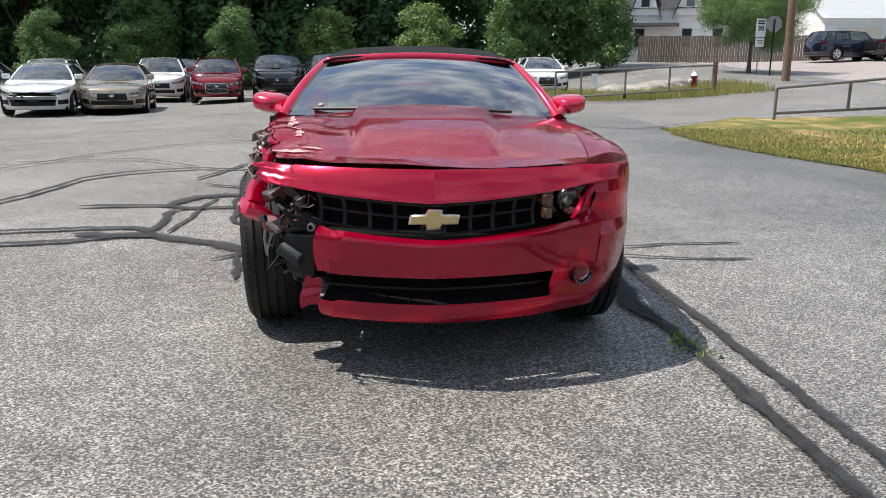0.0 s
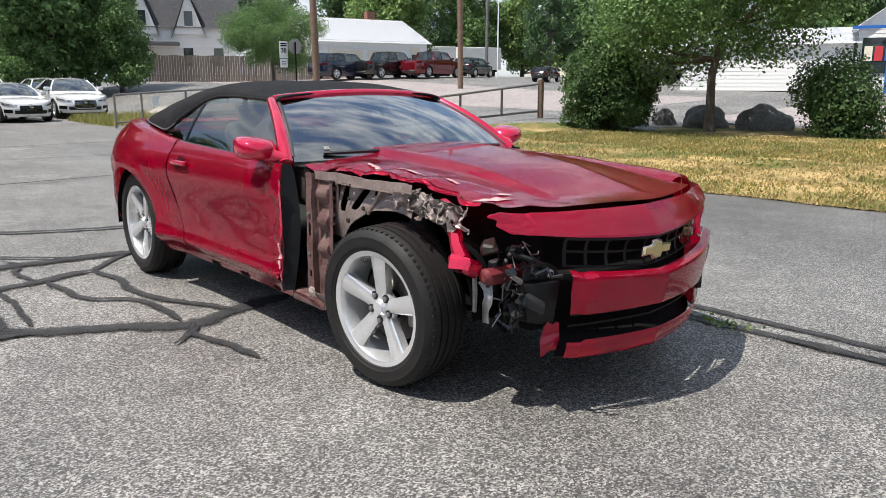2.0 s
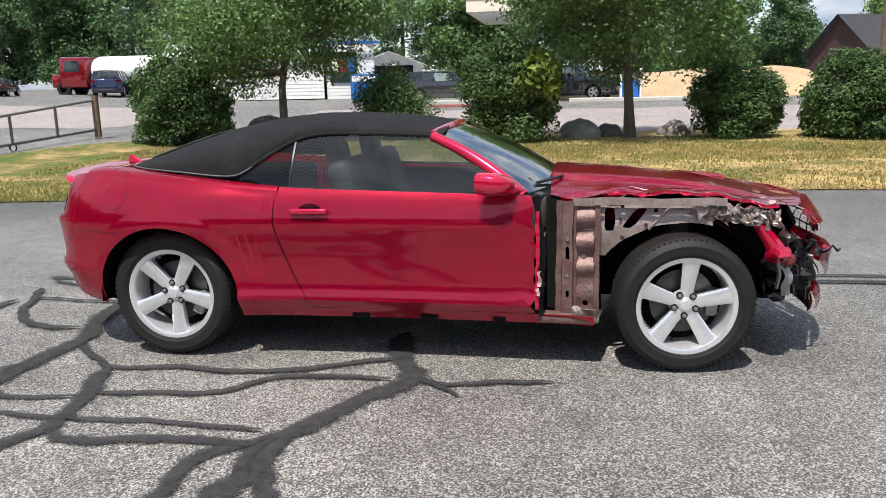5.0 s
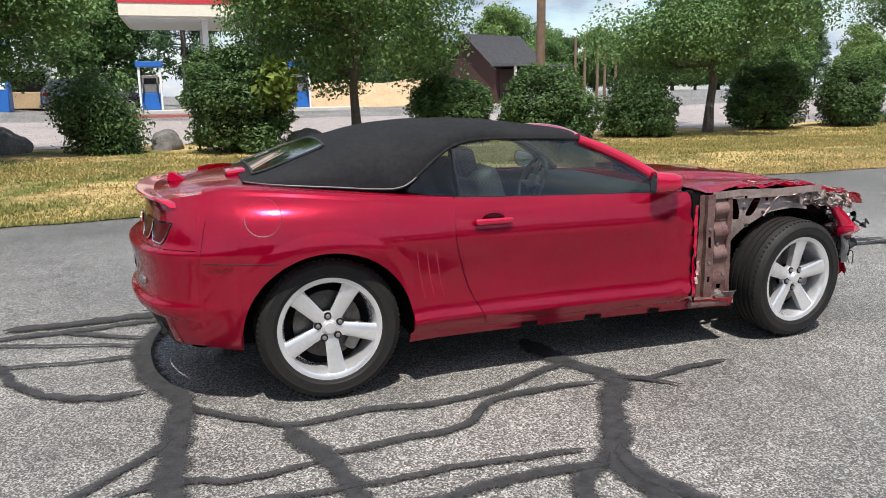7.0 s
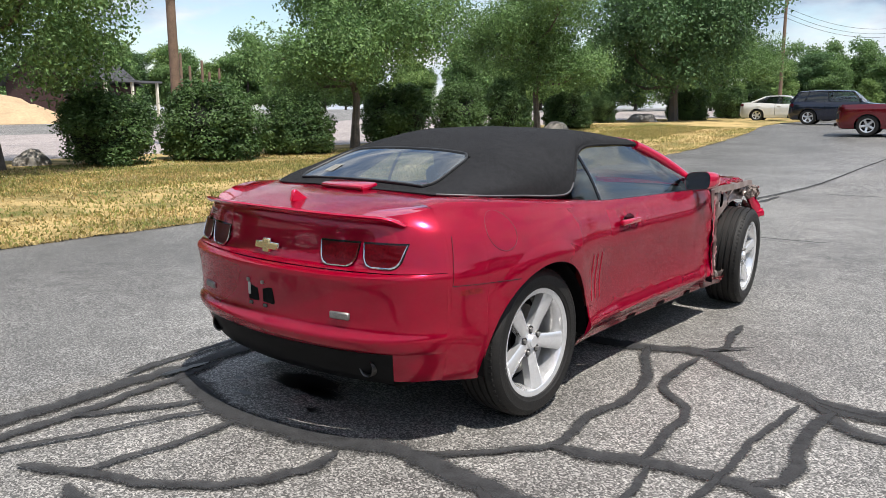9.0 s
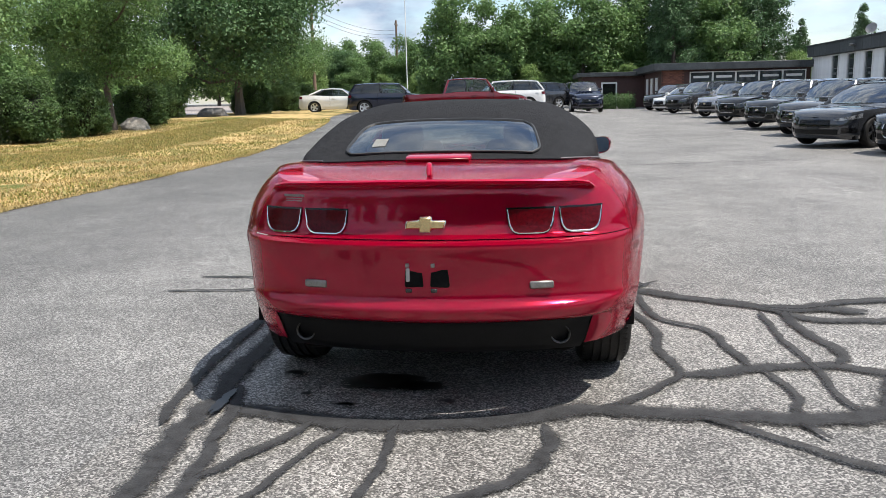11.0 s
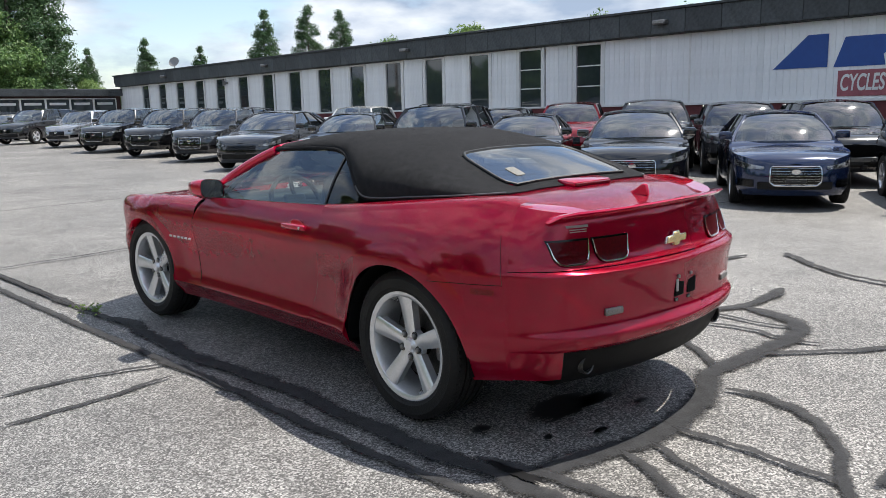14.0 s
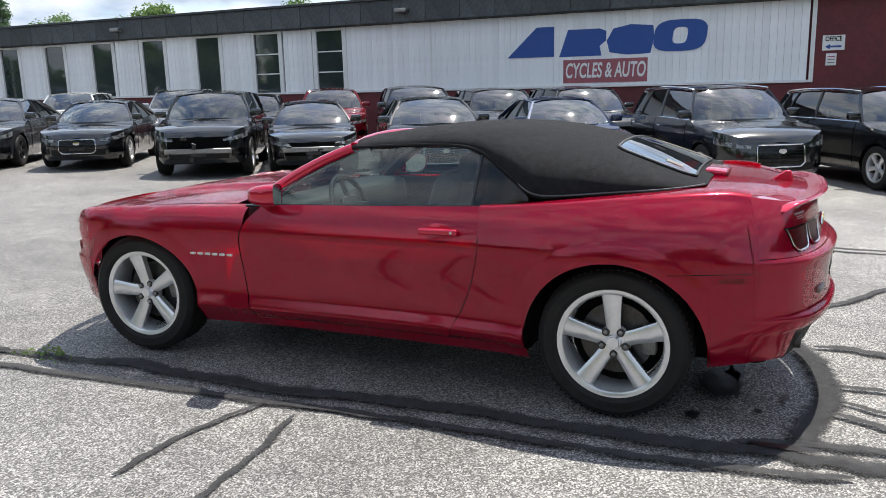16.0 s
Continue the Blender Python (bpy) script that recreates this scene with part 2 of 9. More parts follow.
def thing(name, label, category, at=None, group="", kind=""):
    ob = new(name)
    ob.empty_display_size = 0.1
    if at is not None:
        ob.matrix_world = at
    return tagged(ob, label, category, group, kind)


def lerp_table(table, x):
    """Smooth value of a table of (x, value) pairs."""
    if x <= table[0][0]:
        return table[0][1]
    for (a, p), (b, q) in zip(table, table[1:]):
        if x <= b:
            t = (x - a) / (b - a)
            return p + (q - p) * t
    return table[-1][1]


def spline(table, x):
    """Catmull-Rom value through a table of (x, value) pairs."""
    k = len(table)
    if x <= table[0][0]:
        return table[0][1]
    if x >= table[-1][0]:
        return table[-1][1]
    i = next(j for j in range(k - 1) if x <= table[j + 1][0])
    (x1, p1), (x2, p2) = table[i], table[i + 1]
    x0, p0 = table[max(i - 1, 0)]
    x3, p3 = table[min(i + 2, k - 1)]
    h = x2 - x1
    m1 = (p2 - p0) / (x2 - x0) if x2 > x0 else 0
    m2 = (p3 - p1) / (x3 - x1) if x3 > x1 else 0
    t = (x - x1) / h
    return (2 * t**3 - 3 * t**2 + 1) * p1 + (t**3 - 2 * t**2 + t) * h * m1 + (3 * t**2 - 2 * t**3) * p2 + (t**3 - t**2) * h * m2

# ---- ground ----
def ease(t):
    t = min(1.0, max(0.0, t))
    return t * t * (3 - 2 * t)


def land(x, y):
    """Height of the ground: a flat lot, a bank up to the road beyond the lawn, and gentle rises far off."""
    z = 0.14 * ease((x - 6) / 10) + 0.26 * ease((x - 8) / 7) * ease((y - 8.5) / 3.5) + 0.60 * ease((x - 18) / 18)
    z += 1.1 * ease((y - 14) / 38) * ease((x - 2) / 14)
    z += 0.30 * ease((-18 - y) / 20) + 0.34 * ease((-14 - y) / 16) * ease((x + 5) / 6)
    z += min(0.05, max(-0.28, -0.25 + 0.02 * (1 - y))) * ease((-3 - x) / 6)
    return z


def asphalt_mat(name, tone, speck, stain, pale=None):
    m = bpy.data.materials.new(name)
    m.use_nodes = True
    n, l = m.node_tree.nodes, m.node_tree.links
    b = n["Principled BSDF"]
    tc = n.new("ShaderNodeTexCoord")
    vor = n.new("ShaderNodeTexVoronoi")
    vor.inputs["Scale"].default_value = 140
    grain = n.new("ShaderNodeTexNoise")
    grain.inputs["Scale"].default_value, grain.inputs["Detail"].default_value, grain.inputs["Roughness"].default_value = 85, 8, 0.8
    big = n.new("ShaderNodeTexNoise")
    big.inputs["Scale"].default_value, big.inputs["Detail"].default_value = 0.55, 7
    mid = n.new("ShaderNodeTexNoise")
    mid.inputs["Scale"].default_value, mid.inputs["Detail"].default_value = 4.0, 6
    for t in (vor, grain, big, mid):
        l.new(tc.outputs["Object"], t.inputs["Vector"])
    cell = n.new("ShaderNodeSeparateColor")
    l.new(vor.outputs["Color"], cell.inputs["Color"])
    r1 = n.new("ShaderNodeValToRGB")
    e = r1.color_ramp.elements
    e[0].position, e[0].color = 0.25, (*[c * (1 - speck) for c in tone], 1)
    e[1].position, e[1].color = 0.95, (*[c * (1 + speck * 1.7) for c in tone], 1)
    k = e.new(0.62)
    k.color = (*tone, 1)
    l.new(cell.outputs[0], r1.inputs["Fac"])
    r2 = n.new("ShaderNodeMapRange")
    r2.inputs["From Min"].default_value, r2.inputs["From Max"].default_value = 0.3, 0.7
    r2.inputs["To Min"].default_value, r2.inputs["To Max"].default_value = 0.34, 1.60
    l.new(grain.outputs["Fac"], r2.inputs["Value"])
    r3 = n.new("ShaderNodeMapRange")
    r3.inputs["From Min"].default_value, r3.inputs["From Max"].default_value = 0.3, 0.7
    r3.inputs["To Min"].default_value, r3.inputs["To Max"].default_value = 1 - stain, 1 + stain
    l.new(big.outputs["Fac"], r3.inputs["Value"])
    r4 = n.new("ShaderNodeMapRange")
    r4.inputs["From Min"].default_value, r4.inputs["From Max"].default_value = 0.3, 0.7
    r4.inputs["To Min"].default_value, r4.inputs["To Max"].default_value = 0.82, 1.18
    l.new(mid.outputs["Fac"], r4.inputs["Value"])
    m1, m2 = n.new("ShaderNodeMath"), n.new("ShaderNodeMath")
    m1.operation = m2.operation = "MULTIPLY"
    l.new(r2.outputs[0], m1.inputs[0])
    l.new(r3.outputs[0], m1.inputs[1])
    l.new(m1.outputs[0], m2.inputs[0])
    l.new(r4.outputs[0], m2.inputs[1])
    mx = n.new("ShaderNodeMix")
    mx.data_type, mx.blend_type = "RGBA", "MULTIPLY"
    mx.inputs["Factor"].default_value = 1
    l.new(r1.outputs["Color"], mx.inputs["A"])
    l.new(m2.outputs[0], mx.inputs["B"])
    l.new(mx.outputs["Result"], b.inputs["Base Color"])
    if pale:
        sep = n.new("ShaderNodeSeparateXYZ")
        l.new(tc.outputs["Object"], sep.inputs[0])
        wob = n.new("ShaderNodeMath")
        wob.operation = "MULTIPLY_ADD"
        wob.inputs[1].default_value = 2.4
        l.new(big.outputs["Fac"], wob.inputs[0])
        l.new(sep.outputs["X"], wob.inputs[2])
        rr = n.new("ShaderNodeMapRange")
        rr.inputs["From Min"].default_value, rr.inputs["From Max"].default_value = 3.0, 5.8
        rr.inputs["To Min"].default_value, rr.inputs["To Max"].default_value = pale, 1.0
        l.new(wob.outputs[0], rr.inputs["Value"])
        mz = n.new("ShaderNodeMix")
        mz.data_type, mz.blend_type = "RGBA", "MULTIPLY"
        mz.inputs["Factor"].default_value = 1
        l.new(mx.outputs["Result"], mz.inputs["A"])
        l.new(rr.outputs[0], mz.inputs["B"])
        l.new(mz.outputs["Result"], b.inputs["Base Color"])
    b.inputs["Roughness"].default_value = 0.58
    bp = n.new("ShaderNodeBump")
    bp.inputs["Strength"].default_value, bp.inputs["Distance"].default_value = 0.5, 0.006
    l.new(cell.outputs[1], bp.inputs["Height"])
    l.new(bp.outputs[0], b.inputs["Normal"])
    return m


ASPHALT = asphalt_mat("old_grey_asphalt", (0.186, 0.177, 0.166), 0.72, 0.26)
NEW_ASPHALT = asphalt_mat("darker_asphalt", (0.127, 0.123, 0.118), 0.70, 0.28, pale=1.45)
ROAD = asphalt_mat("pale_road_asphalt", (0.33, 0.285, 0.27), 0.25, 0.08)


def lawn_mat():
    m = bpy.data.materials.new("mown_lawn")
    m.use_nodes = True
    n, l = m.node_tree.nodes, m.node_tree.links
    b = n["Principled BSDF"]
    tc = n.new("ShaderNodeTexCoord")
    mp = n.new("ShaderNodeMapping")
    mp.inputs["Rotation"].default_value = (0, 0, radians(4))
    mp.inputs["Scale"].default_value = (1.0, 0.13, 1.0)
    l.new(tc.outputs["Object"], mp.inputs["Vector"])
    streak, patch, fine = (n.new("ShaderNodeTexNoise") for _ in range(3))
    streak.inputs["Scale"].default_value, streak.inputs["Detail"].default_value = 1.7, 6
    patch.inputs["Scale"].default_value, patch.inputs["Detail"].default_value = 0.75, 8
    fine.inputs["Scale"].default_value, fine.inputs["Detail"].default_value, fine.inputs["Roughness"].default_value = 5, 12, 0.82
    l.new(mp.outputs[0], streak.inputs["Vector"])
    l.new(tc.outputs["Object"], patch.inputs["Vector"])
    l.new(tc.outputs["Object"], fine.inputs["Vector"])
    sep = n.new("ShaderNodeSeparateXYZ")
    l.new(tc.outputs["Object"], sep.inputs[0])
    north = n.new("ShaderNodeMapRange")
    north.inputs["From Min"].default_value, north.inputs["From Max"].default_value = 1.0, 9.0
    north.inputs["To Min"].default_value, north.inputs["To Max"].default_value = 0.0, -0.09
    l.new(sep.outputs["Y"], north.inputs["Value"])
    total = None
    for src, w in ((streak, 0.22), (patch, 0.62), (fine, 0.60)):
        k = n.new("ShaderNodeMath")
        k.operation = "MULTIPLY"
        k.inputs[1].default_value = w
        l.new(src.outputs["Fac"], k.inputs[0])
        if total is None:
            total = k.outputs[0]
        else:
            s = n.new("ShaderNodeMath")
            l.new(total, s.inputs[0])
            l.new(k.outputs[0], s.inputs[1])
            total = s.outputs[0]
    s = n.new("ShaderNodeMath")
    l.new(total, s.inputs[0])
    l.new(north.outputs[0], s.inputs[1])
    ramp = n.new("ShaderNodeValToRGB")
    e = ramp.color_ramp.elements
    e[0].position, e[0].color = 0.58, (0.085, 0.118, 0.028, 1)
    e[1].position, e[1].color = 0.78, (0.47, 0.34, 0.155, 1)
    k = e.new(0.66)
    k.color = (0.21, 0.165, 0.066, 1)
    l.new(s.outputs[0], ramp.inputs["Fac"])
    l.new(ramp.outputs["Color"], b.inputs["Base Color"])
    b.inputs["Roughness"].default_value, b.inputs["Specular IOR Level"].default_value = 0.9, 0.15
    bp = n.new("ShaderNodeBump")
    bp.inputs["Strength"].default_value, bp.inputs["Distance"].default_value = 0.9, 0.03
    l.new(fine.outputs["Fac"], bp.inputs["Height"])
    l.new(bp.outputs[0], b.inputs["Normal"])
    return m


GRASS = lawn_mat()
CONCRETE = mat("concrete", (0.46, 0.44, 0.41), rough=0.85, var=0.15, scale=2, bump=0.2, bscale=50)


def sheet(name, xs, ys, lift, material, label="", keep=None, kind="structure", cat="ground"):
    bm = bmesh.new()
    vs = {}
    for i, x in enumerate(xs):
        for j, y in enumerate(ys):
            vs[i, j] = bm.verts.new((x, y, land(x, y) + lift))
    for i in range(len(xs) - 1):
        for j in range(len(ys) - 1):
            cx, cy = (xs[i] + xs[i + 1]) / 2, (ys[j] + ys[j + 1]) / 2
            if keep is None or keep(cx, cy):
                bm.faces.new([vs[i, j], vs[i + 1, j], vs[i + 1, j + 1], vs[i, j + 1]])
    bmesh.ops.delete(bm, geom=[v for v in bm.verts if not v.link_faces], context="VERTS")
    return tagged(part(name, bm, material), label, cat, kind=kind)


far = [-1500, -600, -300, -160, -110] + steps(-90, 110, 100) + [140, 200, 350, 700, 1500]
sheet("ground", far, far, -0.010, ASPHALT, "weathered grey asphalt ground of the car lot, reaching far out")
LAWN_EDGE = [(-60, 12.0), (-33, 9.6), (-27, 8.3), (-18, 7.4), (-9.3, 6.75), (-4, 6.6), (-1.2, 6.15), (2, 5.95), (4, 5.7), (6, 5.2), (8, 4.95), (10.2, 5.15)]


def strip_between(name, y0, y1, n, xa, xb, lift, material, label, cat, cols=14):
    """Ground sheet between two edges that follow y."""
    def f(u, v):
        y = y0 + (y1 - y0) * v
        x = xa(y) + (xb(y) - xa(y)) * u
        return Vector((x, y, land(x, y) + lift - (0.009 if u == 0 else 0)))
    return tagged(part(name, grid(f, steps(0, 1, cols), steps(0, 1, n)), material), label, cat, kind="structure")


lawn_in = lambda y: spline(LAWN_EDGE, y) + 0.10 * noise.noise((y * 1.3, 0, 3)) + 0.04 * noise.noise((y * 6, 0, 3))
strip_between("driveway", -60, 14, 150, lambda y: 1.30 + 0.03 * noise.noise((y, 1, 1)), lambda y: lawn_in(min(y, 10.2)) + 0.3, 0.0, NEW_ASPHALT, "patched asphalt driveway, pale then darker beside the lawn", "road", 10)


def lawn_f(u, v):
    y = -60 + 73.6 * v
    a = lawn_in(min(y, 10.2)) + (0 if y < 10.2 else (y - 10.2) * 0.85)
    b = max(a + 0.05, 19.0 if y < 8 else 19.0 - (y - 8) * 1.95)
    x = a + (b - a) * u
    return Vector((x, y, land(x, y) + 0.02 + 0.03 * noise.noise((x, y, 0)) * min(1, u * 8)))


tagged(part("lawn", grid(lawn_f, [t * t for t in steps(0, 1, 40)], steps(0, 1, 220)), GRASS), "half-dry mown lawn strip beside the driveway", "lawn", kind="structure")
strip_between("road", -400, 400, 160, lambda y: 19.0, lambda y: 29.0, 0.004, ROAD, "pale sun-bleached road behind the hedge", "road", 8)

# ---- sealed cracks, stains and weeds on the asphalt ----
def sealer_mat():
    """Tar that is worn thin and speckled towards the edges of its band."""
    m = mat("crack_sealer", (0.040, 0.040, 0.042), rough=0.85, var=0.45, scale=16, bump=0.5, bscale=160, spec=0.2)
    n, l = m.node_tree.nodes, m.node_tree.links
    at, tc, nz, add, mr, tr, mx = (n.new("ShaderNode" + k) for k in ("Attribute", "TexCoord", "TexNoise", "Math", "MapRange", "BsdfTransparent", "MixShader"))
    at.attribute_name = "cover"
    nz.inputs["Scale"].default_value, nz.inputs["Detail"].default_value, nz.inputs["Roughness"].default_value = 34, 10, 0.9
    l.new(tc.outputs["Object"], nz.inputs["Vector"])
    l.new(at.outputs["Fac"], add.inputs[0])
    mul = n.new("ShaderNodeMath")
    mul.operation = "MULTIPLY"
    mul.inputs[1].default_value = 1.8
    l.new(nz.outputs["Fac"], mul.inputs[0])
    l.new(mul.outputs[0], add.inputs[1])
    mr.inputs["From Min"].default_value, mr.inputs["From Max"].default_value = 0.84, 1.66
    mr.inputs["To Min"].default_value, mr.inputs["To Max"].default_value = 0.0, 0.90
    l.new(add.outputs[0], mr.inputs["Value"])
    l.new(mr.outputs[0], mx.inputs[0])
    l.new(tr.outputs[0], mx.inputs[1])
    l.new(n["Principled BSDF"].outputs[0], mx.inputs[2])
    l.new(mx.outputs[0], n["Material Output"].inputs["Surface"])
    return m


SEALER = sealer_mat()
OIL = mat("oil_stain", (0.010, 0.010, 0.011), rough=0.35, var=0.4, scale=9)


LIFTS = iter(range(1000))


def crack(width, *way):
    """A wavering flat band of sealer along a few way points."""
    width *= 0.58
    lift = 0.0045 + 0.00022 * next(LIFTS)
    pts = [Vector((x, y, 0)) for x, y in way]
    line = []
    for i in range(len(pts) - 1):
        p0, p1, p2, p3 = pts[max(i - 1, 0)], pts[i], pts[i + 1], pts[min(i + 2, len(pts) - 1)]
        n = max(3, int((p2 - p1).length / 0.025)) if (p2 - p1).length < 6 else 60
        for k in range(n):
            t = k / n
            line.append(0.5 * (2 * p1 + (p2 - p0) * t + (2 * p0 - 5 * p1 + 4 * p2 - p3) * t * t + (3 * p1 - p0 - 3 * p2 + p3) * t**3))
    line.append(pts[-1])
    bm = bmesh.new()
    cover = bm.verts.layers.float.new("cover")
    rows = []
    for i, p in enumerate(line):
        d = (line[min(i + 1, len(line) - 1)] - line[max(i - 1, 0)]).normalized()
        s = Vector((d.y, -d.x, 0))
        wob = 0.35 * width * noise.noise(p * 2.3) + 0.015 * noise.noise(p * 9)
        ends = min(1, (i + 1.0) / 6, (len(line) - i) / 6)
        wl = width * 0.5 * ends * (1 + 0.5 * noise.noise(p * 5 + Vector((9, 0, 0))) + 0.45 * noise.noise(p * 17 + Vector((3, 0, 0))))
        wr = width * 0.5 * ends * (1 + 0.5 * noise.noise(p * 5 + Vector((0, 7, 0))) + 0.45 * noise.noise(p * 17 + Vector((0, 4, 0))))
        z = Vector((0, 0, land(p.x, p.y) + lift))
        row = []
        for off, c in ((wob + wl * 1.4 + 0.004, 0.0), (wob + wl * 0.55, 1.0), (wob - wr * 0.55, 1.0), (wob - wr * 1.4 - 0.004, 0.0)):
            v = bm.verts.new(p + s * off + z)
            v[cover] = c
            row.append(v)
        rows.append(row)
    for a, b in zip(rows, rows[1:]):
        for k in range(3):
            bm.faces.new([a[k], b[k], b[k + 1], a[k + 1]])
    return tagged(part("sealed_crack", bm, SEALER), "dark sealed crack in the asphalt", "crack", kind="structure")


def blot(name, label, material, x, y, sx, sy, seed, lift=0.0136):
    rng = random.Random(seed)
    bm = bmesh.new()
    n = 64
    vs = [bm.verts.new((x + sx * math.cos(a) * (1 + 0.6 * noise.noise((2 * math.cos(a), 2 * math.sin(a), seed)) + 0.45 * noise.noise((7 * math.cos(a), 7 * math.sin(a), seed))) , y + sy * math.sin(a) * (1 + 0.5 * noise.noise((2 * math.cos(a), 2 * math.sin(a), seed + 5))), lift)) for a in steps(0, 2 * math.pi * (n - 1) / n, n - 1)]
    bm.faces.new(vs)
    return tagged(part(name, bm, material), label, "stain", kind="structure")


crack(0.20, (-0.36, 0.17), (-0.55, 0.14), (-0.82, 0.08), (-1.13, 0.0), (-1.37, 0.12), (-1.58, 0.26), (-1.80, 0.36), (-2.0, 0.45), (-2.25, 0.45), (-2.5, 0.50))
crack(0.12, (-1.90, 0.45), (-2.15, 0.68), (-2.49, 0.69), (-2.88, 0.63), (-3.33, 0.58), (-4.2, 0.7))
crack(0.14, (-1.86, 0.38), (-2.07, 0.41), (-2.3, 0.34), (-2.6, 0.2), (-3.2, 0.12))
crack(0.07, (-1.13, 0.0), (-1.20, -0.20), (-1.14, -0.45), (-1.10, -0.76))
crack(0.05, (-1.12, -0.05), (-1.22, -0.18), (-1.34, -0.30))
crack(0.08, (-0.72, 2.15), (-0.90, 2.02), (-1.15, 1.70), (-1.12, 1.34), (-1.14, 0.90), (-1.05, 0.58), (-0.91, 0.32), (-0.82, 0.09))
crack(0.14, (-1.15, 1.72), (-1.27, 1.68), (-1.50, 1.60), (-1.72, 1.55), (-1.93, 1.53), (-2.20, 1.64), (-2.44, 1.65), (-2.9, 1.6))
crack(0.07, (-1.52, 1.57), (-1.47, 1.25), (-1.43, 0.92), (-1.22, 0.72), (-1.15, 0.40), (-1.16, 0.08))
crack(0.10, (-2.0, 0.50), (-1.98, 0.80), (-2.0, 1.10), (-2.04, 1.33), (-1.95, 1.52))
crack(0.06, (-1.61, 2.42), (-1.56, 2.22), (-1.62, 1.95), (-1.57, 1.62))
crack(0.05, (-1.84, 0.52), (-1.81, 1.10), (-1.83, 1.54), (-1.82, 1.91), (-1.84, 2.18))
crack(0.20, (-2.15, 1.66), (-2.06, 2.0), (-1.84, 2.18), (-1.60, 2.21), (-1.15, 2.19), (-0.73, 2.18), (-0.40, 2.27), (-0.08, 2.39), (0.26, 2.41), (0.61, 2.33), (0.95, 2.25))
crack(0.07, (-1.15, 2.21), (-1.42, 2.44), (-1.70, 2.66), (-2.1, 2.9))
crack(0.10, (0.78, 3.5), (0.81, 2.90), (0.87, 2.56), (0.92, 2.2), (0.97, 1.98))
crack(0.05, (0.70, 3.4), (0.52, 2.95), (0.42, 2.60), (0.34, 2.42))
crack(0.08, (0.50, 2.38), (0.57, 2.54), (0.72, 2.78), (0.80, 2.92))
crack(0.06, (0.13, 2.40), (0.14, 2.75), (0.18, 3.2))
crack(0.09, (0.44, 3.3), (0.10, 3.12), (-0.15, 3.02), (-0.36, 2.85), (-0.50, 2.58), (-0.48, 2.35))
crack(0.08, (1.30, -9), (1.27, -5.0), (1.21, -2.5), (1.12, -1.3))
crack(0.17, (1.14, -1.6), (1.12, -1.3), (1.15, -0.3), (1.08, 0.35), (1.08, 1.0), (1.07, 1.65), (1.05, 2.05), (1.02, 2.6), (0.97, 3.3))
crack(0.08, (1.44, -4.6), (1.41, -2.5), (1.33, -0.6), (1.28, 0.5), (1.27, 1.24), (1.24, 2.03), (1.16, 2.45))
crack(0.06, (-5.2, 4.2), (-4.15, 6.0), (-3.1, 7.2), (-2.36, 7.5), (-1.3, 7.5), (-0.43, 7.62), (1.5, 7.9))
crack(0.10, (-2.3, 7.55), (-2.40, 8.3), (-2.46, 11.1), (-1.9, 15.2))
crack(0.05, (-4.6, 14.8), (-2.0, 14.6), (0.24, 14.7), (3.0, 14.9))
crack(0.12, (-4.6, 0.9), (-3.7, 1.9), (-3.45, 3.4), (-2.7, 4.05), (-2.1, 4.05), (-0.83, 3.48), (0.1, 3.25))
crack(0.08, (-2.3, 3.25), (-2.1, 4.05), (-2.0, 4.6))
crack(0.07, (1.19, -2.25), (1.30, -4.71), (1.48, -8.0), (1.40, -11.39), (1.75, -17), (1.8, -24), (2.10, -30.48))
crack(0.05, (2.20, -0.35), (1.77, -0.34), (1.30, -0.22))
crack(0.04, (2.95, -5.03), (1.86, -4.37), (0.76, -4.46), (-0.6, -4.6))
crack(0.05, (1.41, 0.02), (1.84, 0.08), (2.29, 0.12))
crack(0.04, (-6.99, 8.88), (-4.8, 10.0), (-2.71, 10.95), (1.0, 11.4), (4.5, 10.3))
crack(0.07, (3.58, 11.16), (4.53, 10.30), (6.0, 11.6), (7.42, 12.84))
crack(0.05, (-4, 13.5), (0, 14.5), (5, 15.2))
crack(0.04, (-12, 9), (-8, 8.4), (-5, 8.0))
crack(0.05, (-12, -1.5), (-8.4, -2.2), (-5.0, -2.0))
crack(0.05, (-7.0, 6.0), (-5.0, 5.2), (-3.5, 5.0), (-2.5, 4.2))
crack(0.05, (-6.5, -20), (-3.5, -18), (0.5, -18.5))
crack(0.05, (-5.5, -11), (-2.5, -10.2), (0.9, -9.8))
for k, (x, y, sx, sy) in enumerate(((0.27, 1.90, 0.22, 0.10), (0.10, 1.96, 0.12, 0.05), (0.76, 1.80, 0.05, 0.03), (0.40, 2.20, 0.05, 0.02), (0.62, 2.08, 0.03, 0.02), (-0.05, 2.13, 0.04, 0.02))):
    blot("oil_stain", "wet black oil stain under the car", OIL, x, y, sx, sy, k + 1)
blot("dark_patch", "ragged dark hole in the asphalt", OIL, 0.98, 2.20, 0.028, 0.15, 9, 0.0150)

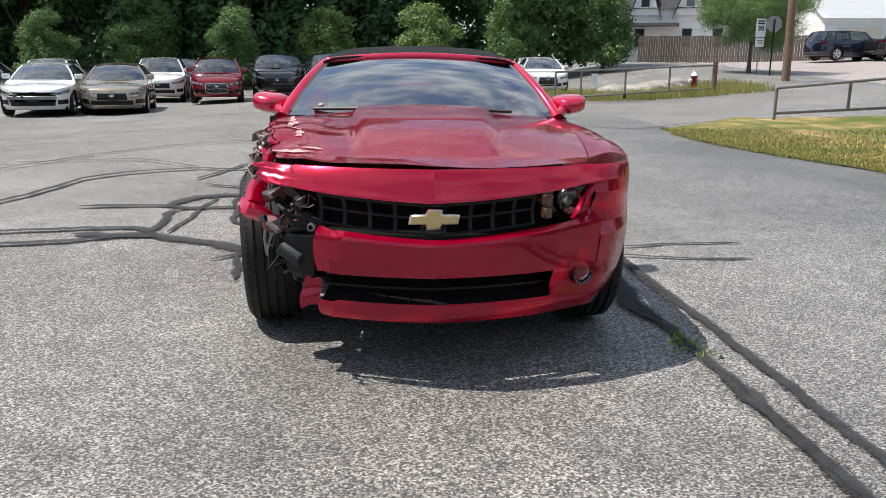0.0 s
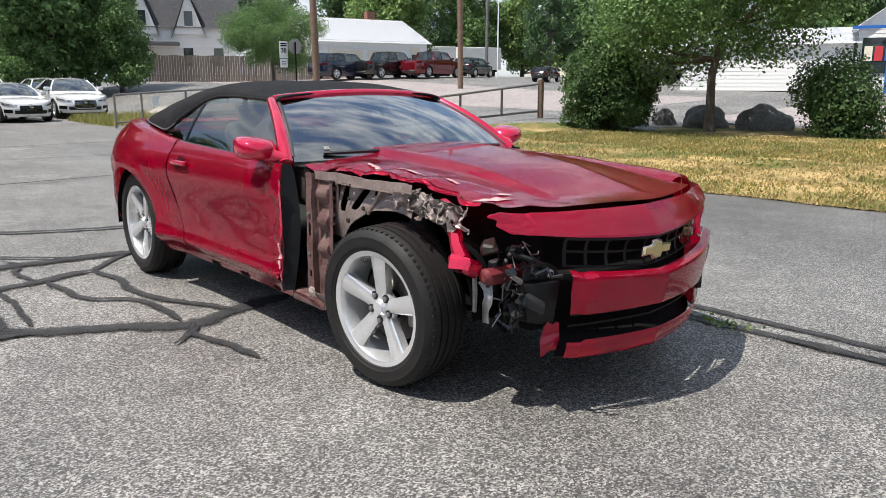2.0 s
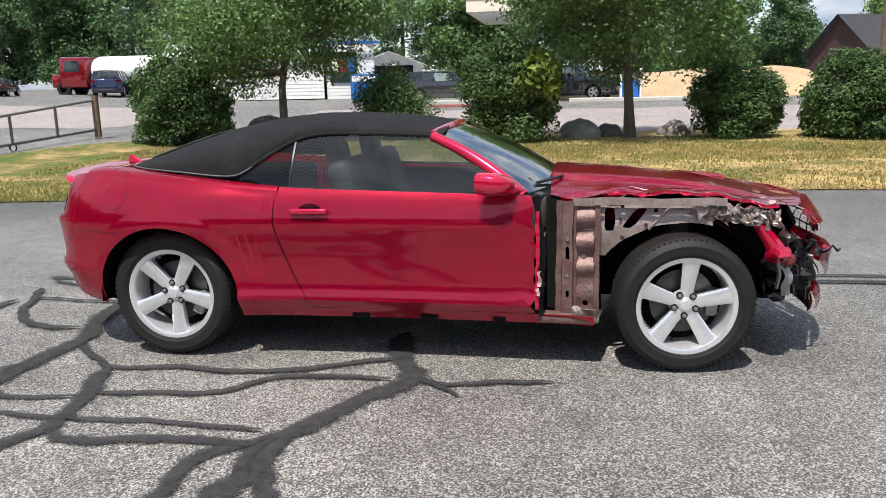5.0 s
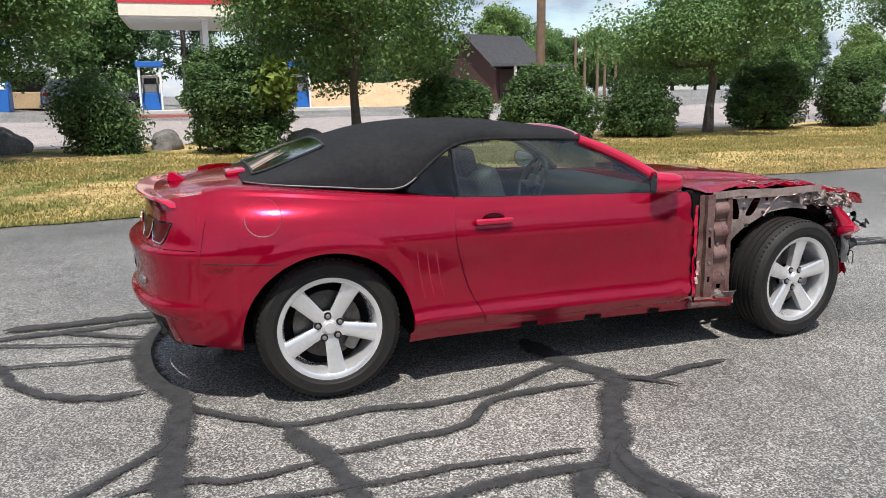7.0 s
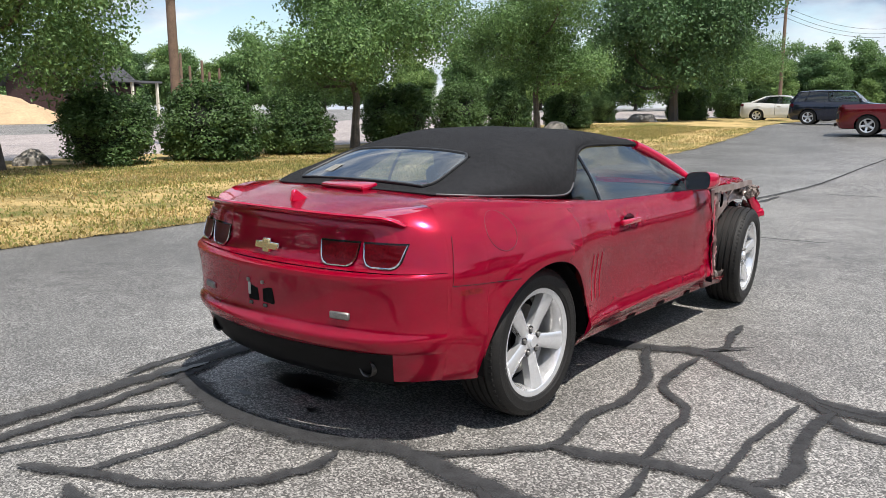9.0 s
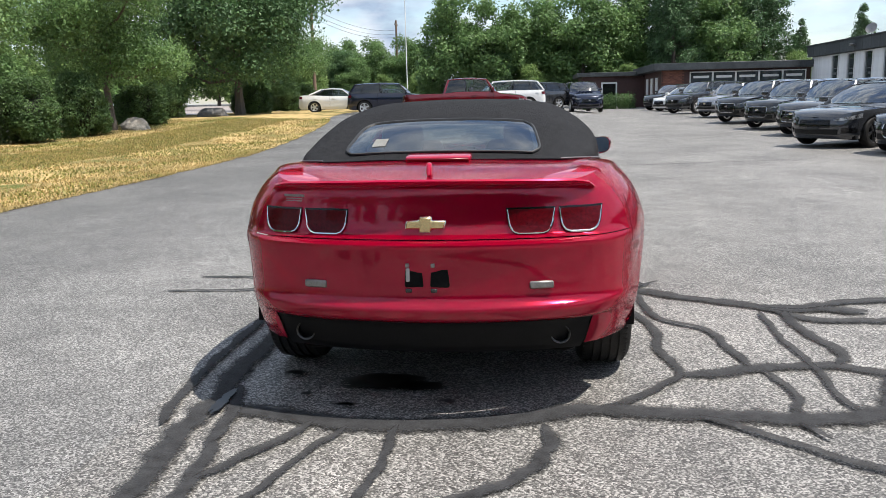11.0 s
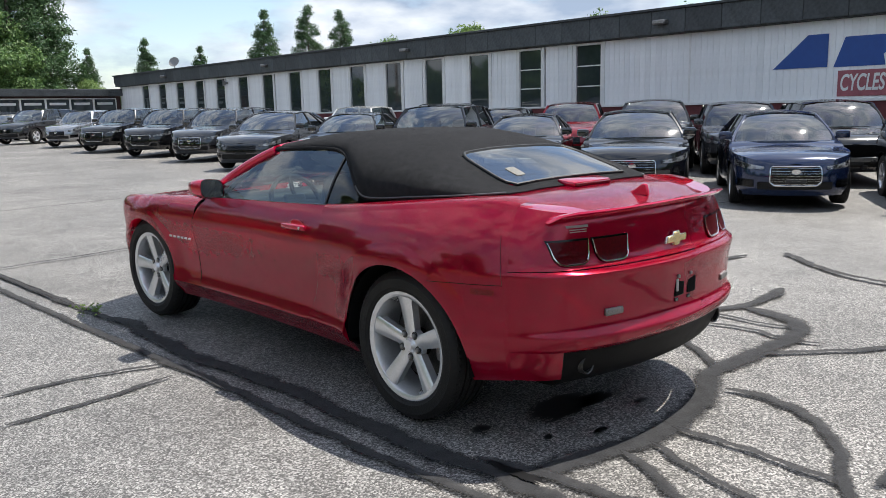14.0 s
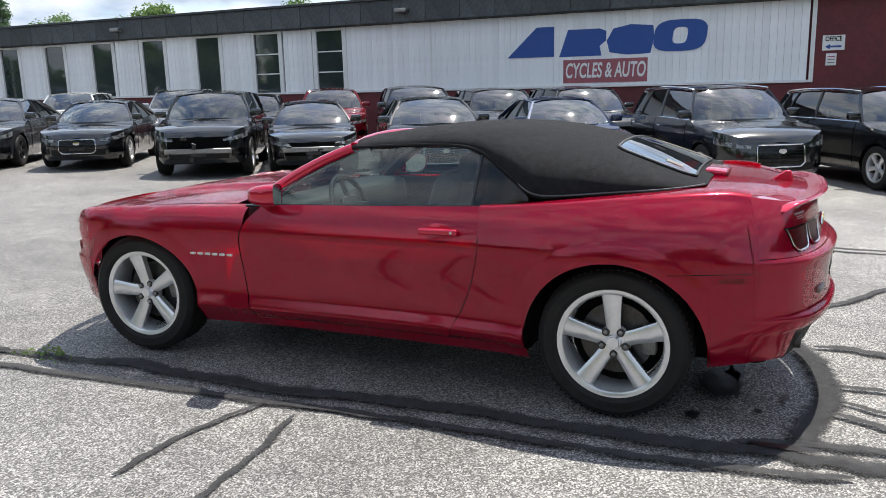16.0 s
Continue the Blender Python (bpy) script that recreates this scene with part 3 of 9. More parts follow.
# ---- the long workshop building ----
WHITE_BOARD = mat("white_painted_board", (0.84, 0.85, 0.86), rough=0.6, var=0.05, scale=1.5, rand=0.05, bump=0.1, bscale=30)
MAROON_WALL = mat("maroon_painted_masonry", (0.115, 0.022, 0.026), rough=0.7, var=0.25, scale=1.2, bump=0.3, bscale=25)
FASCIA = mat("weathered_black_fascia", (0.085, 0.094, 0.098), rough=0.6, scale=1.6, col2=(0.032, 0.036, 0.040), rand=0.22, metal=0.1)
ROOFING = mat("roof_felt", (0.05, 0.05, 0.05), rough=0.9)
WIN_GLASS = mat("dark_window_glass", (0.030, 0.040, 0.043), rough=0.03, var=0.2, scale=0.6, spec=0.9)
WHITE_TRIM = mat("white_trim", (0.74, 0.74, 0.73), rough=0.5, var=0.06)
SIGN_BLUE = mat("sign_blue", (0.018, 0.075, 0.30), rough=0.5, var=0.08)
SIGN_RED = mat("faded_sign_red", (0.33, 0.10, 0.12), rough=0.6, var=0.15)
BRICK = mat("brown_brick", (0.20, 0.085, 0.06), rough=0.8, var=0.3, scale=9, rand=0.25)
BROWN = mat("brown_wall", (0.07, 0.035, 0.032), rough=0.7, var=0.25)
FX = -20.0
Y_END, Y_RED, Y_FAR = -54.4, 2.75, 30.0
workshop = thing("workshop_building", "long single-storey workshop with white boards, dark fascia and maroon base", "building", kind="")
part("wall", box(FX - 14, Y_END, -0.4, FX - 0.06, Y_FAR, 3.95), MAROON_WALL, workshop)
part("base_wall", box(FX - 0.06, Y_END, -0.4, FX + 0.04, Y_RED, 1.46, bevel=0.01), MAROON_WALL, workshop, "maroon masonry base")
part("red_wall", box(FX - 0.06, Y_RED, -0.4, FX + 0.06, Y_FAR, 3.72), MAROON_WALL, workshop)
part("sill_board", box(FX - 0.02, Y_END, 1.46, FX + 0.10, Y_RED, 1.53, bevel=0.008), WHITE_TRIM, workshop)
part("roof", box(FX - 14.2, Y_END - 0.3, 3.95, FX + 0.30, Y_FAR + 0.3, 4.44), ROOFING, workshop)
part("soffit", box(FX - 0.05, Y_END, 3.70, FX + 0.28, Y_FAR, 3.74), FASCIA, workshop)
part("roof_edge", box(FX + 0.28, Y_END - 0.3, 4.44, FX + 0.42, Y_FAR + 0.3, 4.52, bevel=0.01), FASCIA, workshop)


def shared(name, bm, material):
    me = bpy.data.meshes.new(name)
    bm.to_mesh(me)
    bm.free()
    me.materials.append(material)
    return me


def piece(name, me, parent, at):
    ob = new(name, me)
    ob.parent = parent
    ob.matrix_local = at
    return ob


fascia_me = shared("fascia_panel", box(0, -0.596, 0, 0.07, 0.596, 0.72, bevel=0.012), FASCIA)
y = Y_END
while y < Y_FAR - 0.5:
    piece("fascia_panel", fascia_me, workshop, pose(FX + 0.29, y + 0.6, 3.72))
    y += 1.2
WINS = [-12.67 - 2.66 * k for k in range(15)]
board_me = shared("board", box(0, -0.098, 0, 0.05, 0.098, 2.16, bevel=0.005), WHITE_BOARD)
short_me = shared("short_board", box(0, -0.098, 0, 0.05, 0.098, 0.06, bevel=0.005), WHITE_BOARD)
y = Y_END + 0.1
while y < Y_RED - 0.05:
    near = min(abs(y - w) for w in WINS)
    if near > 0.66:
        piece("board", board_me, workshop, pose(FX - 0.02, y, 1.53))
    else:
        piece("short_board", short_me, workshop, pose(FX - 0.02, y, 3.63))
    y += 0.2
for k, w in enumerate(WINS):
    win = new("window")
    win.parent = workshop
    part("pane", box(FX - 0.04, w - 0.52, 1.53, FX - 0.015, w + 0.52, 3.60), WIN_GLASS, win, smooth=False)
    fr = box(FX - 0.02, w - 0.69, 1.53, FX + 0.06, w - 0.52, 3.68, bevel=0.006)
    fr = box(FX - 0.02, w + 0.52, 1.53, FX + 0.06, w + 0.69, 3.68, bevel=0.006, bm=fr)
    fr = box(FX - 0.02, w - 0.52, 3.60, FX + 0.06, w + 0.52, 3.68, bevel=0.006, bm=fr)
    part("window_frame", fr, WHITE_TRIM, win)
    if k < 2:
        for z in (2.2, 2.9):
            part("muntin", box(FX - 0.016, w - 0.52, z - 0.02, FX + 0.01, w + 0.52, z + 0.02), WHITE_TRIM, win)
part("panel_joint", box(FX + 0.028, -8.81, 1.53, FX + 0.045, -8.75, 3.69), WHITE_TRIM, workshop)
part("corner_trim", box(FX - 0.02, Y_RED - 0.09, 1.47, FX + 0.075, Y_RED + 0.02, 3.69), WHITE_TRIM, workshop)
for y in (-46, -33.5, -22.0, -9.6, 0.4, 8):
    part("wall_light", box(FX + 0.34, y - 0.22, 4.00, FX + 0.62, y + 0.22, 4.14, bevel=0.03), STEEL, workshop)
for y in (-38.5,):
    part("loudspeaker", lathe([(0, 0.16), (0.02, 0.17), (0.22, 0.06), (0.3, 0.06), (0.3, 0)], 16, m=pose(FX + 0.3, y, 3.35, 0, 0, 160)), STEEL, workshop)
# roof things
part("dish", lathe([(0.0, 0.0), (0.03, 0.2), (0.10, 0.36)], 20, m=pose(FX - 1.5, Y_END + 6, 5.15, 0, -25, 40)), STEEL, workshop)
part("dish_mast", tube([(FX - 1.5, Y_END + 6, 4.4), (FX - 1.5, Y_END + 6, 5.15)], 0.03, 6), STEEL, workshop)

# wall sign: plain slanted blue shapes over a faded red panel with its words
sign = thing("wall_sign", "blue slanted wall lettering shapes above a faded red panel", "sign")


def letter(outline, hole, y0, w, z0, h, skew):
    """A plain block shape with a slot, drawn on the wall."""
    def place(p):
        u, v = p
        return (y0 + w * u + skew * v, z0 + h * v)
    bm = bmesh.new()
    out = [place(p) for p in outline]
    if hole:
        inn = [place(p) for p in hole]
        n = len(out)
        m = len(inn)
        vo = [bm.verts.new((FX + 0.042, a, b)) for a, b in out]
        vi = [bm.verts.new((FX + 0.042, a, b)) for a, b in inn]
        es = [bm.edges.new((vo[i], vo[(i + 1) % n])) for i in range(n)] + [bm.edges.new((vi[i], vi[(i + 1) % m])) for i in range(m)]
        bmesh.ops.triangle_fill(bm, use_beauty=True, edges=es)
    else:
        bm.faces.new([bm.verts.new((FX + 0.042, a, b)) for a, b in out])
    bmesh.ops.recalc_face_normals(bm, faces=bm.faces[:])
    return solid(bm, 0.012)


oval = lambda rx, ry, cx=0.5, cy=0.5, n=20: [(cx + rx * math.copysign(abs(math.cos(a)) ** 0.6, math.cos(a)), cy + ry * math.copysign(abs(math.sin(a)) ** 0.6, math.sin(a))) for a in steps(0, 2 * math.pi * (n - 1) / n, n - 1)]
part("sign_shape", letter([(0, 0), (0.98, 0), (0.98, 1), (0.62, 1)], None, -6.10, 1.55, 2.42, 0.90, 0.0), SIGN_BLUE, sign, smooth=False)
part("sign_shape", letter([(0, 0), (1.0, 0), (0.92, 0.36), (1.05, 0.55), (1.02, 0.9), (0.85, 1), (0.12, 1)], None, -4.42, 1.32, 2.40, 0.80, 0.12), SIGN_BLUE, sign, smooth=False)
part("sign_shape", letter([(0.5, 0), (1.02, 0.02), (1.06, 0.55), (1.0, 0.95), (0.5, 1.02), (0.12, 0.9), (0.0, 0.5), (0.1, 0.1)], None, -3.0, 1.32, 2.40, 0.86, 0.1), SIGN_BLUE, sign, smooth=False)
part("sign_shape", letter(oval(0.5, 0.5), oval(0.14, 0.26), -1.62, 1.5, 2.44, 0.90, 0.12), SIGN_BLUE, sign, smooth=False)
part("sign_panel", box(FX + 0.034, -4.28, 1.60, FX + 0.052, -1.72, 2.30), SIGN_RED, sign, "faded red panel")


def words(name, text, size, at, material, parent, label="", squeeze=1.0, shear=0.0):
    cu = bpy.data.curves.new("text", "FONT")
    cu.body, cu.size, cu.extrude, cu.align_x, cu.align_y, cu.shear = text, size, 0.004, "CENTER", "CENTER", shear
    cu.offset = 0.02 * size
    tmp = new("text", cu)
    me = tmp.evaluated_get(bpy.context.evaluated_depsgraph_get()).to_mesh()
    bm = bmesh.new()
    bm.from_mesh(me)
    tmp.to_mesh_clear()
    bpy.data.objects.remove(tmp)
    bmesh.ops.scale(bm, vec=(squeeze, 1, 1), verts=bm.verts)
    return part(name, bm, material, parent, label, smooth=False, at=at)


words("lettering", "CYCLES & AUTO", 0.62, pose(FX + 0.058, -3.0, 1.95, 90, 0, 90), WHITE_TRIM, sign, "white block words", 0.53, 0.15)
office = thing("office_sign", "small white office sign with a blue arrow on the wall", "sign")
part("board", box(FX + 0.062, 2.95, 2.30, FX + 0.085, 3.50, 2.70, bevel=0.004), WHITE_TRIM, office)
words("lettering", "OFFICE", 0.17, pose(FX + 0.092, 3.22, 2.60, 90, 0, 90), GLOSS_BLACK, office, "", 0.75)
part("arrow", prism([(-0.20, 0), (-0.08, 0.07), (-0.08, 0.025), (0.20, 0.025), (0.20, -0.025), (-0.08, -0.025), (-0.08, -0.07)], 0, 0.006, m=pose(FX + 0.086, 3.22, 2.40, 90, 0, 90)), SIGN_BLUE, office)
notice = thing("notice", "small white notice on the maroon wall", "notice")
part("board", box(FX + 0.062, 3.06, 1.90, FX + 0.08, 3.32, 2.22, bevel=0.004), WHITE_TRIM, notice)
for k in range(3):
    part("text_bar", box(FX + 0.081, 3.10, 1.96 + 0.08 * k, FX + 0.085, 3.28, 1.99 + 0.08 * k), SIGN_RED if k == 2 else STEEL, notice)

# low brick office wing at the far end
wing = thing("office_wing", "low brown brick office wing with a row of shop windows", "building")
part("wall", box(-20.0, -66, 0, -9.6, -54.6, 3.05), BROWN, wing)
part("entry_wall", box(-9.8, -72, 0, -4.4, -64.2, 2.95), BROWN, wing)
part("roof", box(-20.0, -66.4, 3.05, -8.9, -54.0, 3.55, bevel=0.02), FASCIA, wing)
part("entry_roof", box(-9.4, -72.4, 2.95, -3.9, -63.8, 3.30, bevel=0.02), FASCIA, wing)
brick_me = shared("brick", box(-0.145, -0.03, -0.047, 0.145, 0.03, 0.047, bevel=0.006), BRICK)
for row in range(28):
    for col in range(5):
        piece("brick", brick_me, wing, pose(-10.95 + 0.30 * col + (0.075 if row % 2 else -0.075), -54.55, 0.30 + 0.10 * row))
for k in range(5):
    x0 = -19.6 + k * 1.62
    sw = new("window")
    sw.parent = wing
    part("pane", box(x0, -54.60, 1.30, x0 + 1.5, -54.54, 2.85), WIN_GLASS, sw, smooth=False)
    fr = box(x0 - 0.06, -54.6, 1.25, x0, -54.48, 2.92)
    fr = box(x0 + 1.5, -54.6, 1.25, x0 + 1.56, -54.48, 2.92, bm=fr)
    fr = box(x0, -54.6, 2.85, x0 + 1.5, -54.48, 2.92, bm=fr)
    part("window_frame", fr, WHITE_TRIM, sw)
    part("text_bar", box(x0 + 0.2, -54.54, 2.45, x0 + 1.3, -54.525, 2.62), WHITE_TRIM, sw)
for k in range(3):
    y0 = -57.5 - 2.6 * k
    part("side_window", box(-9.6, y0, 1.2, -9.54, y0 + 1.1, 2.6), WHITE_TRIM, wing)
door = part("door", box(-7.2, -64.22, 0.1, -6.1, -64.14, 2.35), GLOSS_BLACK, wing, "dark glass entrance door")
fr = box(-7.32, -64.2, 0.1, -7.2, -64.08, 2.47)
fr = box(-6.1, -64.2, 0.1, -5.98, -64.08, 2.47, bm=fr)
fr = box(-7.2, -64.2, 2.35, -6.1, -64.08, 2.47, bm=fr)
part("door_frame", fr, WHITE_TRIM, wing)

# ---- the wrecked red convertible ----
class Shell:
    """A car's skin: a plan outline, pulled inwards by height with a profile for nose, flank and tail."""

    def __init__(self, outline, nose, flank, tail, arches, sill, keel=False, ends=None, flare=0.0):
        self.ends, self.flare = ends or flank, flare
        self.nose, self.flank, self.tail, self.arches, self.sill = nose, flank, tail, arches, sill
        pts = [Vector((x, y, 0)) for x, y in outline]
        dense = []
        for i in range(len(pts) - 1):
            p0, p1, p2, p3 = pts[i - 1] if i else pts[0] * 2 - pts[1] if keel else Vector((-pts[1].x, pts[1].y, 0)), pts[i], pts[i + 1], pts[i + 2] if i + 2 < len(pts) else Vector((-pts[-2].x, pts[-2].y, 0))
            for k in range(24):
                t = k / 24
                dense.append(0.5 * (2 * p1 + (p2 - p0) * t + (2 * p0 - 5 * p1 + 4 * p2 - p3) * t * t + (3 * p1 - p0 - 3 * p2 + p3) * t**3))
        dense.append(pts[-1])
        run = [0.0]
        for a, b in zip(dense, dense[1:]):
            run.append(run[-1] + (b - a).length)
        self.pts, self.run = dense, [r / run[-1] for r in run]

    def base(self, s):
        i = min(max(int(np.searchsorted(self.run, s)) - 1, 0), len(self.run) - 2)
        t = (s - self.run[i]) / (self.run[i + 1] - self.run[i])
        p = self.pts[i].lerp(self.pts[i + 1], t)
        a, b = self.pts[max(i - 3, 0)], self.pts[min(i + 4, len(self.pts) - 1)]
        d = (b - a).normalized()
        n = Vector((d.y, -d.x, 0))
        if s < 0.002:
            n = Vector((0, -1, 0))
        if s > 0.998:
            n = Vector((0, 1, 0))
        return p, n

    def at(self, s, z, out=0.0):
        """The skin at s (negative: the other side) and height z."""
        p, n = self.base(abs(s))
        wf, wr, ws = max(0, -n.y) ** 2, max(0, n.y) ** 2, n.x**2
        e = min(1, max(0, (p.y - 1.25) / 0.5, (-1.35 - p.y) / 0.35))
        e = e * e * (3 - 2 * e)
        d = wf * spline(self.nose, z) + wr * spline(self.tail, z) + ws * ((1 - e) * spline(self.flank, z) + e * spline(self.ends, z)) - out
        if self.flare:
            for yc, zc, hw, hh in self.arches:
                r = math.hypot((p.y - yc) / hw, max(0.0, z - zc) / hh)
                f = min(1, max(0, (1.24 - r) / 0.22))
                d -= ws * self.flare * f * (2 - f)
        q = p - n * d
        return Vector((max(q.x, 0) * (1 if s >= 0 else -1), q.y, z))

    def s_of_y(self, y):
        lo, hi = 0.0, 1.0
        for _ in range(30):
            mid = (lo + hi) / 2
            if self.base(mid)[0].y < y:
                lo = mid
            else:
                hi = mid
        return lo

    def s_of_x(self, x, front=True):
        lo, hi = (0.0, 0.35) if front else (1.0, 0.65)
        for _ in range(30):
            mid = (lo + hi) / 2
            if self.base(mid)[0].x < x:
                lo = mid
            else:
                hi = mid
        return lo

    def foot(self, y):
        """The lower edge of the flank: sill, or wheel arch."""
        z = self.sill
        for yc, zc, hw, hh in self.arches:
            if abs(y - yc) < hw:
                z = max(z, zc + hh * math.sqrt(1 - ((y - yc) / hw) ** 2))
        return z

    def stations(self, y0, y1, gap=0.06):
        ys = steps(y0, y1, max(2, round((y1 - y0) / gap)))
        for yc, zc, hw, hh in self.arches:
            for k in range(-14, 15):
                ys.append(yc + hw * math.sin(k / 14 * math.pi / 2))
            ys += [yc - hw - 0.002, yc + hw + 0.002]
        return sorted({round(y, 4) for y in ys if y0 - 1e-6 <= y <= y1 + 1e-6})


COUPE = Shell(
    outline=[(0, -2.338), (0.22, -2.302), (0.42, -2.243), (0.60, -2.155), (0.765, -2.05), (0.875, -1.87), (0.918, -1.66), (0.935, -1.42), (0.935, -1.1), (0.915, -0.7), (0.905, -0.2), (0.905, 0.3), (0.92, 0.8), (0.945, 1.15), (0.955, 1.42), (0.938, 1.70), (0.885, 1.95), (0.80, 2.14), (0.675, 2.27), (0.48, 2.355), (0.25, 2.402), (0, 2.42)],
    nose=[(0.2, 0.10), (0.24, 0.05), (0.30, 0.035), (0.36, 0.05), (0.42, 0.026), (0.46, 0.014), (0.52, 0.003), (0.556, 0.0), (0.568, 0.012), (0.58, 0.07), (0.64, 0.09), (0.695, 0.075), (0.708, 0.055), (0.74, 0.072), (0.78, 0.096), (0.82, 0.124), (0.85, 0.150)],
    flank=[(0.18, 0.15), (0.225, 0.105), (0.275, 0.075), (0.325, 0.032), (0.345, 0.018), (0.357, 0.015), (0.370, 0.020), (0.400, 0.033), (0.46, 0.039), (0.58, 0.034), (0.70, 0.012), (0.77, 0.0), (0.82, 0.005), (0.88, 0.024), (0.94, 0.055), (0.99, 0.095), (1.04, 0.15), (1.08, 0.2)],
    ends=[(0.18, 0.17), (0.24, 0.11), (0.29, 0.072), (0.35, 0.044), (0.42, 0.026), (0.50, 0.014), (0.60, 0.007), (0.70, 0.002), (0.77, 0.0), (0.82, 0.005), (0.88, 0.024), (0.94, 0.055), (0.99, 0.095), (1.04, 0.15), (1.08, 0.2)],
    tail=[(0.24, 0.20), (0.30, 0.13), (0.36, 0.10), (0.44, 0.062), (0.46, 0.036), (0.50, 0.018), (0.515, 0.021), (0.537, 0.046), (0.60, 0.052), (0.70, 0.042), (0.76, 0.028), (0.776, 0.030), (0.793, 0.068), (0.81, 0.098), (0.92, 0.122), (0.98, 0.13), (1.02, 0.15), (1.05, 0.17)],
    arches=[(-1.39, 0.34, 0.425, 0.395), (1.44, 0.34, 0.425, 0.42)],
    sill=0.232,
    flare=0.011,
    keel=True,
)
HOOD_EDGE = [(-2.12, 0.60), (-1.9, 0.675), (-1.5, 0.735), (-1.0, 0.77), (-0.72, 0.785)]
HOOD_EDGE_Z = [(-2.12, 0.805), (-2.0, 0.825), (-1.8, 0.85), (-1.4, 0.89), (-1.0, 0.918), (-0.72, 0.93)]
HOOD_MID_Z = [(-2.12, 0.81), (-2.0, 0.833), (-1.8, 0.872), (-1.5, 0.918), (-1.2, 0.948), (-0.85, 0.972), (-0.7, 0.978)]
BELT = [(-0.75, 0.93), (-0.3, 0.943), (0.3, 0.958), (0.78, 0.976), (1.04, 1.0), (1.4, 1.035), (1.75, 1.065), (1.95, 1.07), (2.1, 1.05), (2.2, 1.03)]
TOP_EDGE_X = [(-0.12, 0.60), (0.2, 0.608), (0.5, 0.615), (0.62, 0.628), (0.72, 0.655), (0.82, 0.705), (0.92, 0.758), (1.01, 0.792), (1.1, 0.792), (1.4, 0.757), (1.6, 0.72), (1.72, 0.66), (1.80, 0.55)]
TOP_EDGE_Z = [(-0.12, 1.228), (0.2, 1.242), (0.5, 1.246), (0.62, 1.238), (0.72, 1.212), (0.82, 1.156), (0.92, 1.090), (1.01, 1.032), (1.1, 1.018), (1.4, 1.042), (1.6, 1.058), (1.72, 1.068), (1.80, 1.073)]
TOP_MID_Z = [(-0.12, 1.283), (0.1, 1.315), (0.4, 1.345), (0.7, 1.352), (0.95, 1.335), (1.2, 1.285), (1.4, 1.228), (1.6, 1.155), (1.72, 1.108), (1.80, 1.078)]


def soft_top(a, y, out=0.0):
    """The cloth roof: a from -1 to 1 across."""
    xe, ze, zc = spline(TOP_EDGE_X, y), spline(TOP_EDGE_Z, y), spline(TOP_MID_Z, y)
    th = abs(a) * math.pi / 2
    n = 2.7
    x = xe * math.sin(th) ** (2 / n) if th else 0
    z = ze + (zc - ze) * max(0.0, math.cos(th)) ** (2 / n)
    v = Vector((math.copysign(x, a) if a else 0, y, z))
    if out:
        v += Vector((v.x * 0.6, 0.25 if y > 1 else 0, 1)).normalized() * out
    return v


def hood_at(x, y):
    """The bonnet with its raised centre."""
    xe = spline(HOOD_EDGE, y)
    ze, zm = spline(HOOD_EDGE_Z, y), spline(HOOD_MID_Z, y)
    t = min(1, abs(x) / xe)
    z = zm + (ze - zm) * t**2.2
    wide = 0.265 + 0.09 * (y + 2.0) / 1.3
    rise = 0.030 * min(1, max(0, (y + 2.08) / 0.5))
    k = min(1, max(0, (wide + 0.05 - abs(x)) / 0.05))
    return Vector((x, y, z + rise * (3 * k * k - 2 * k**3)))


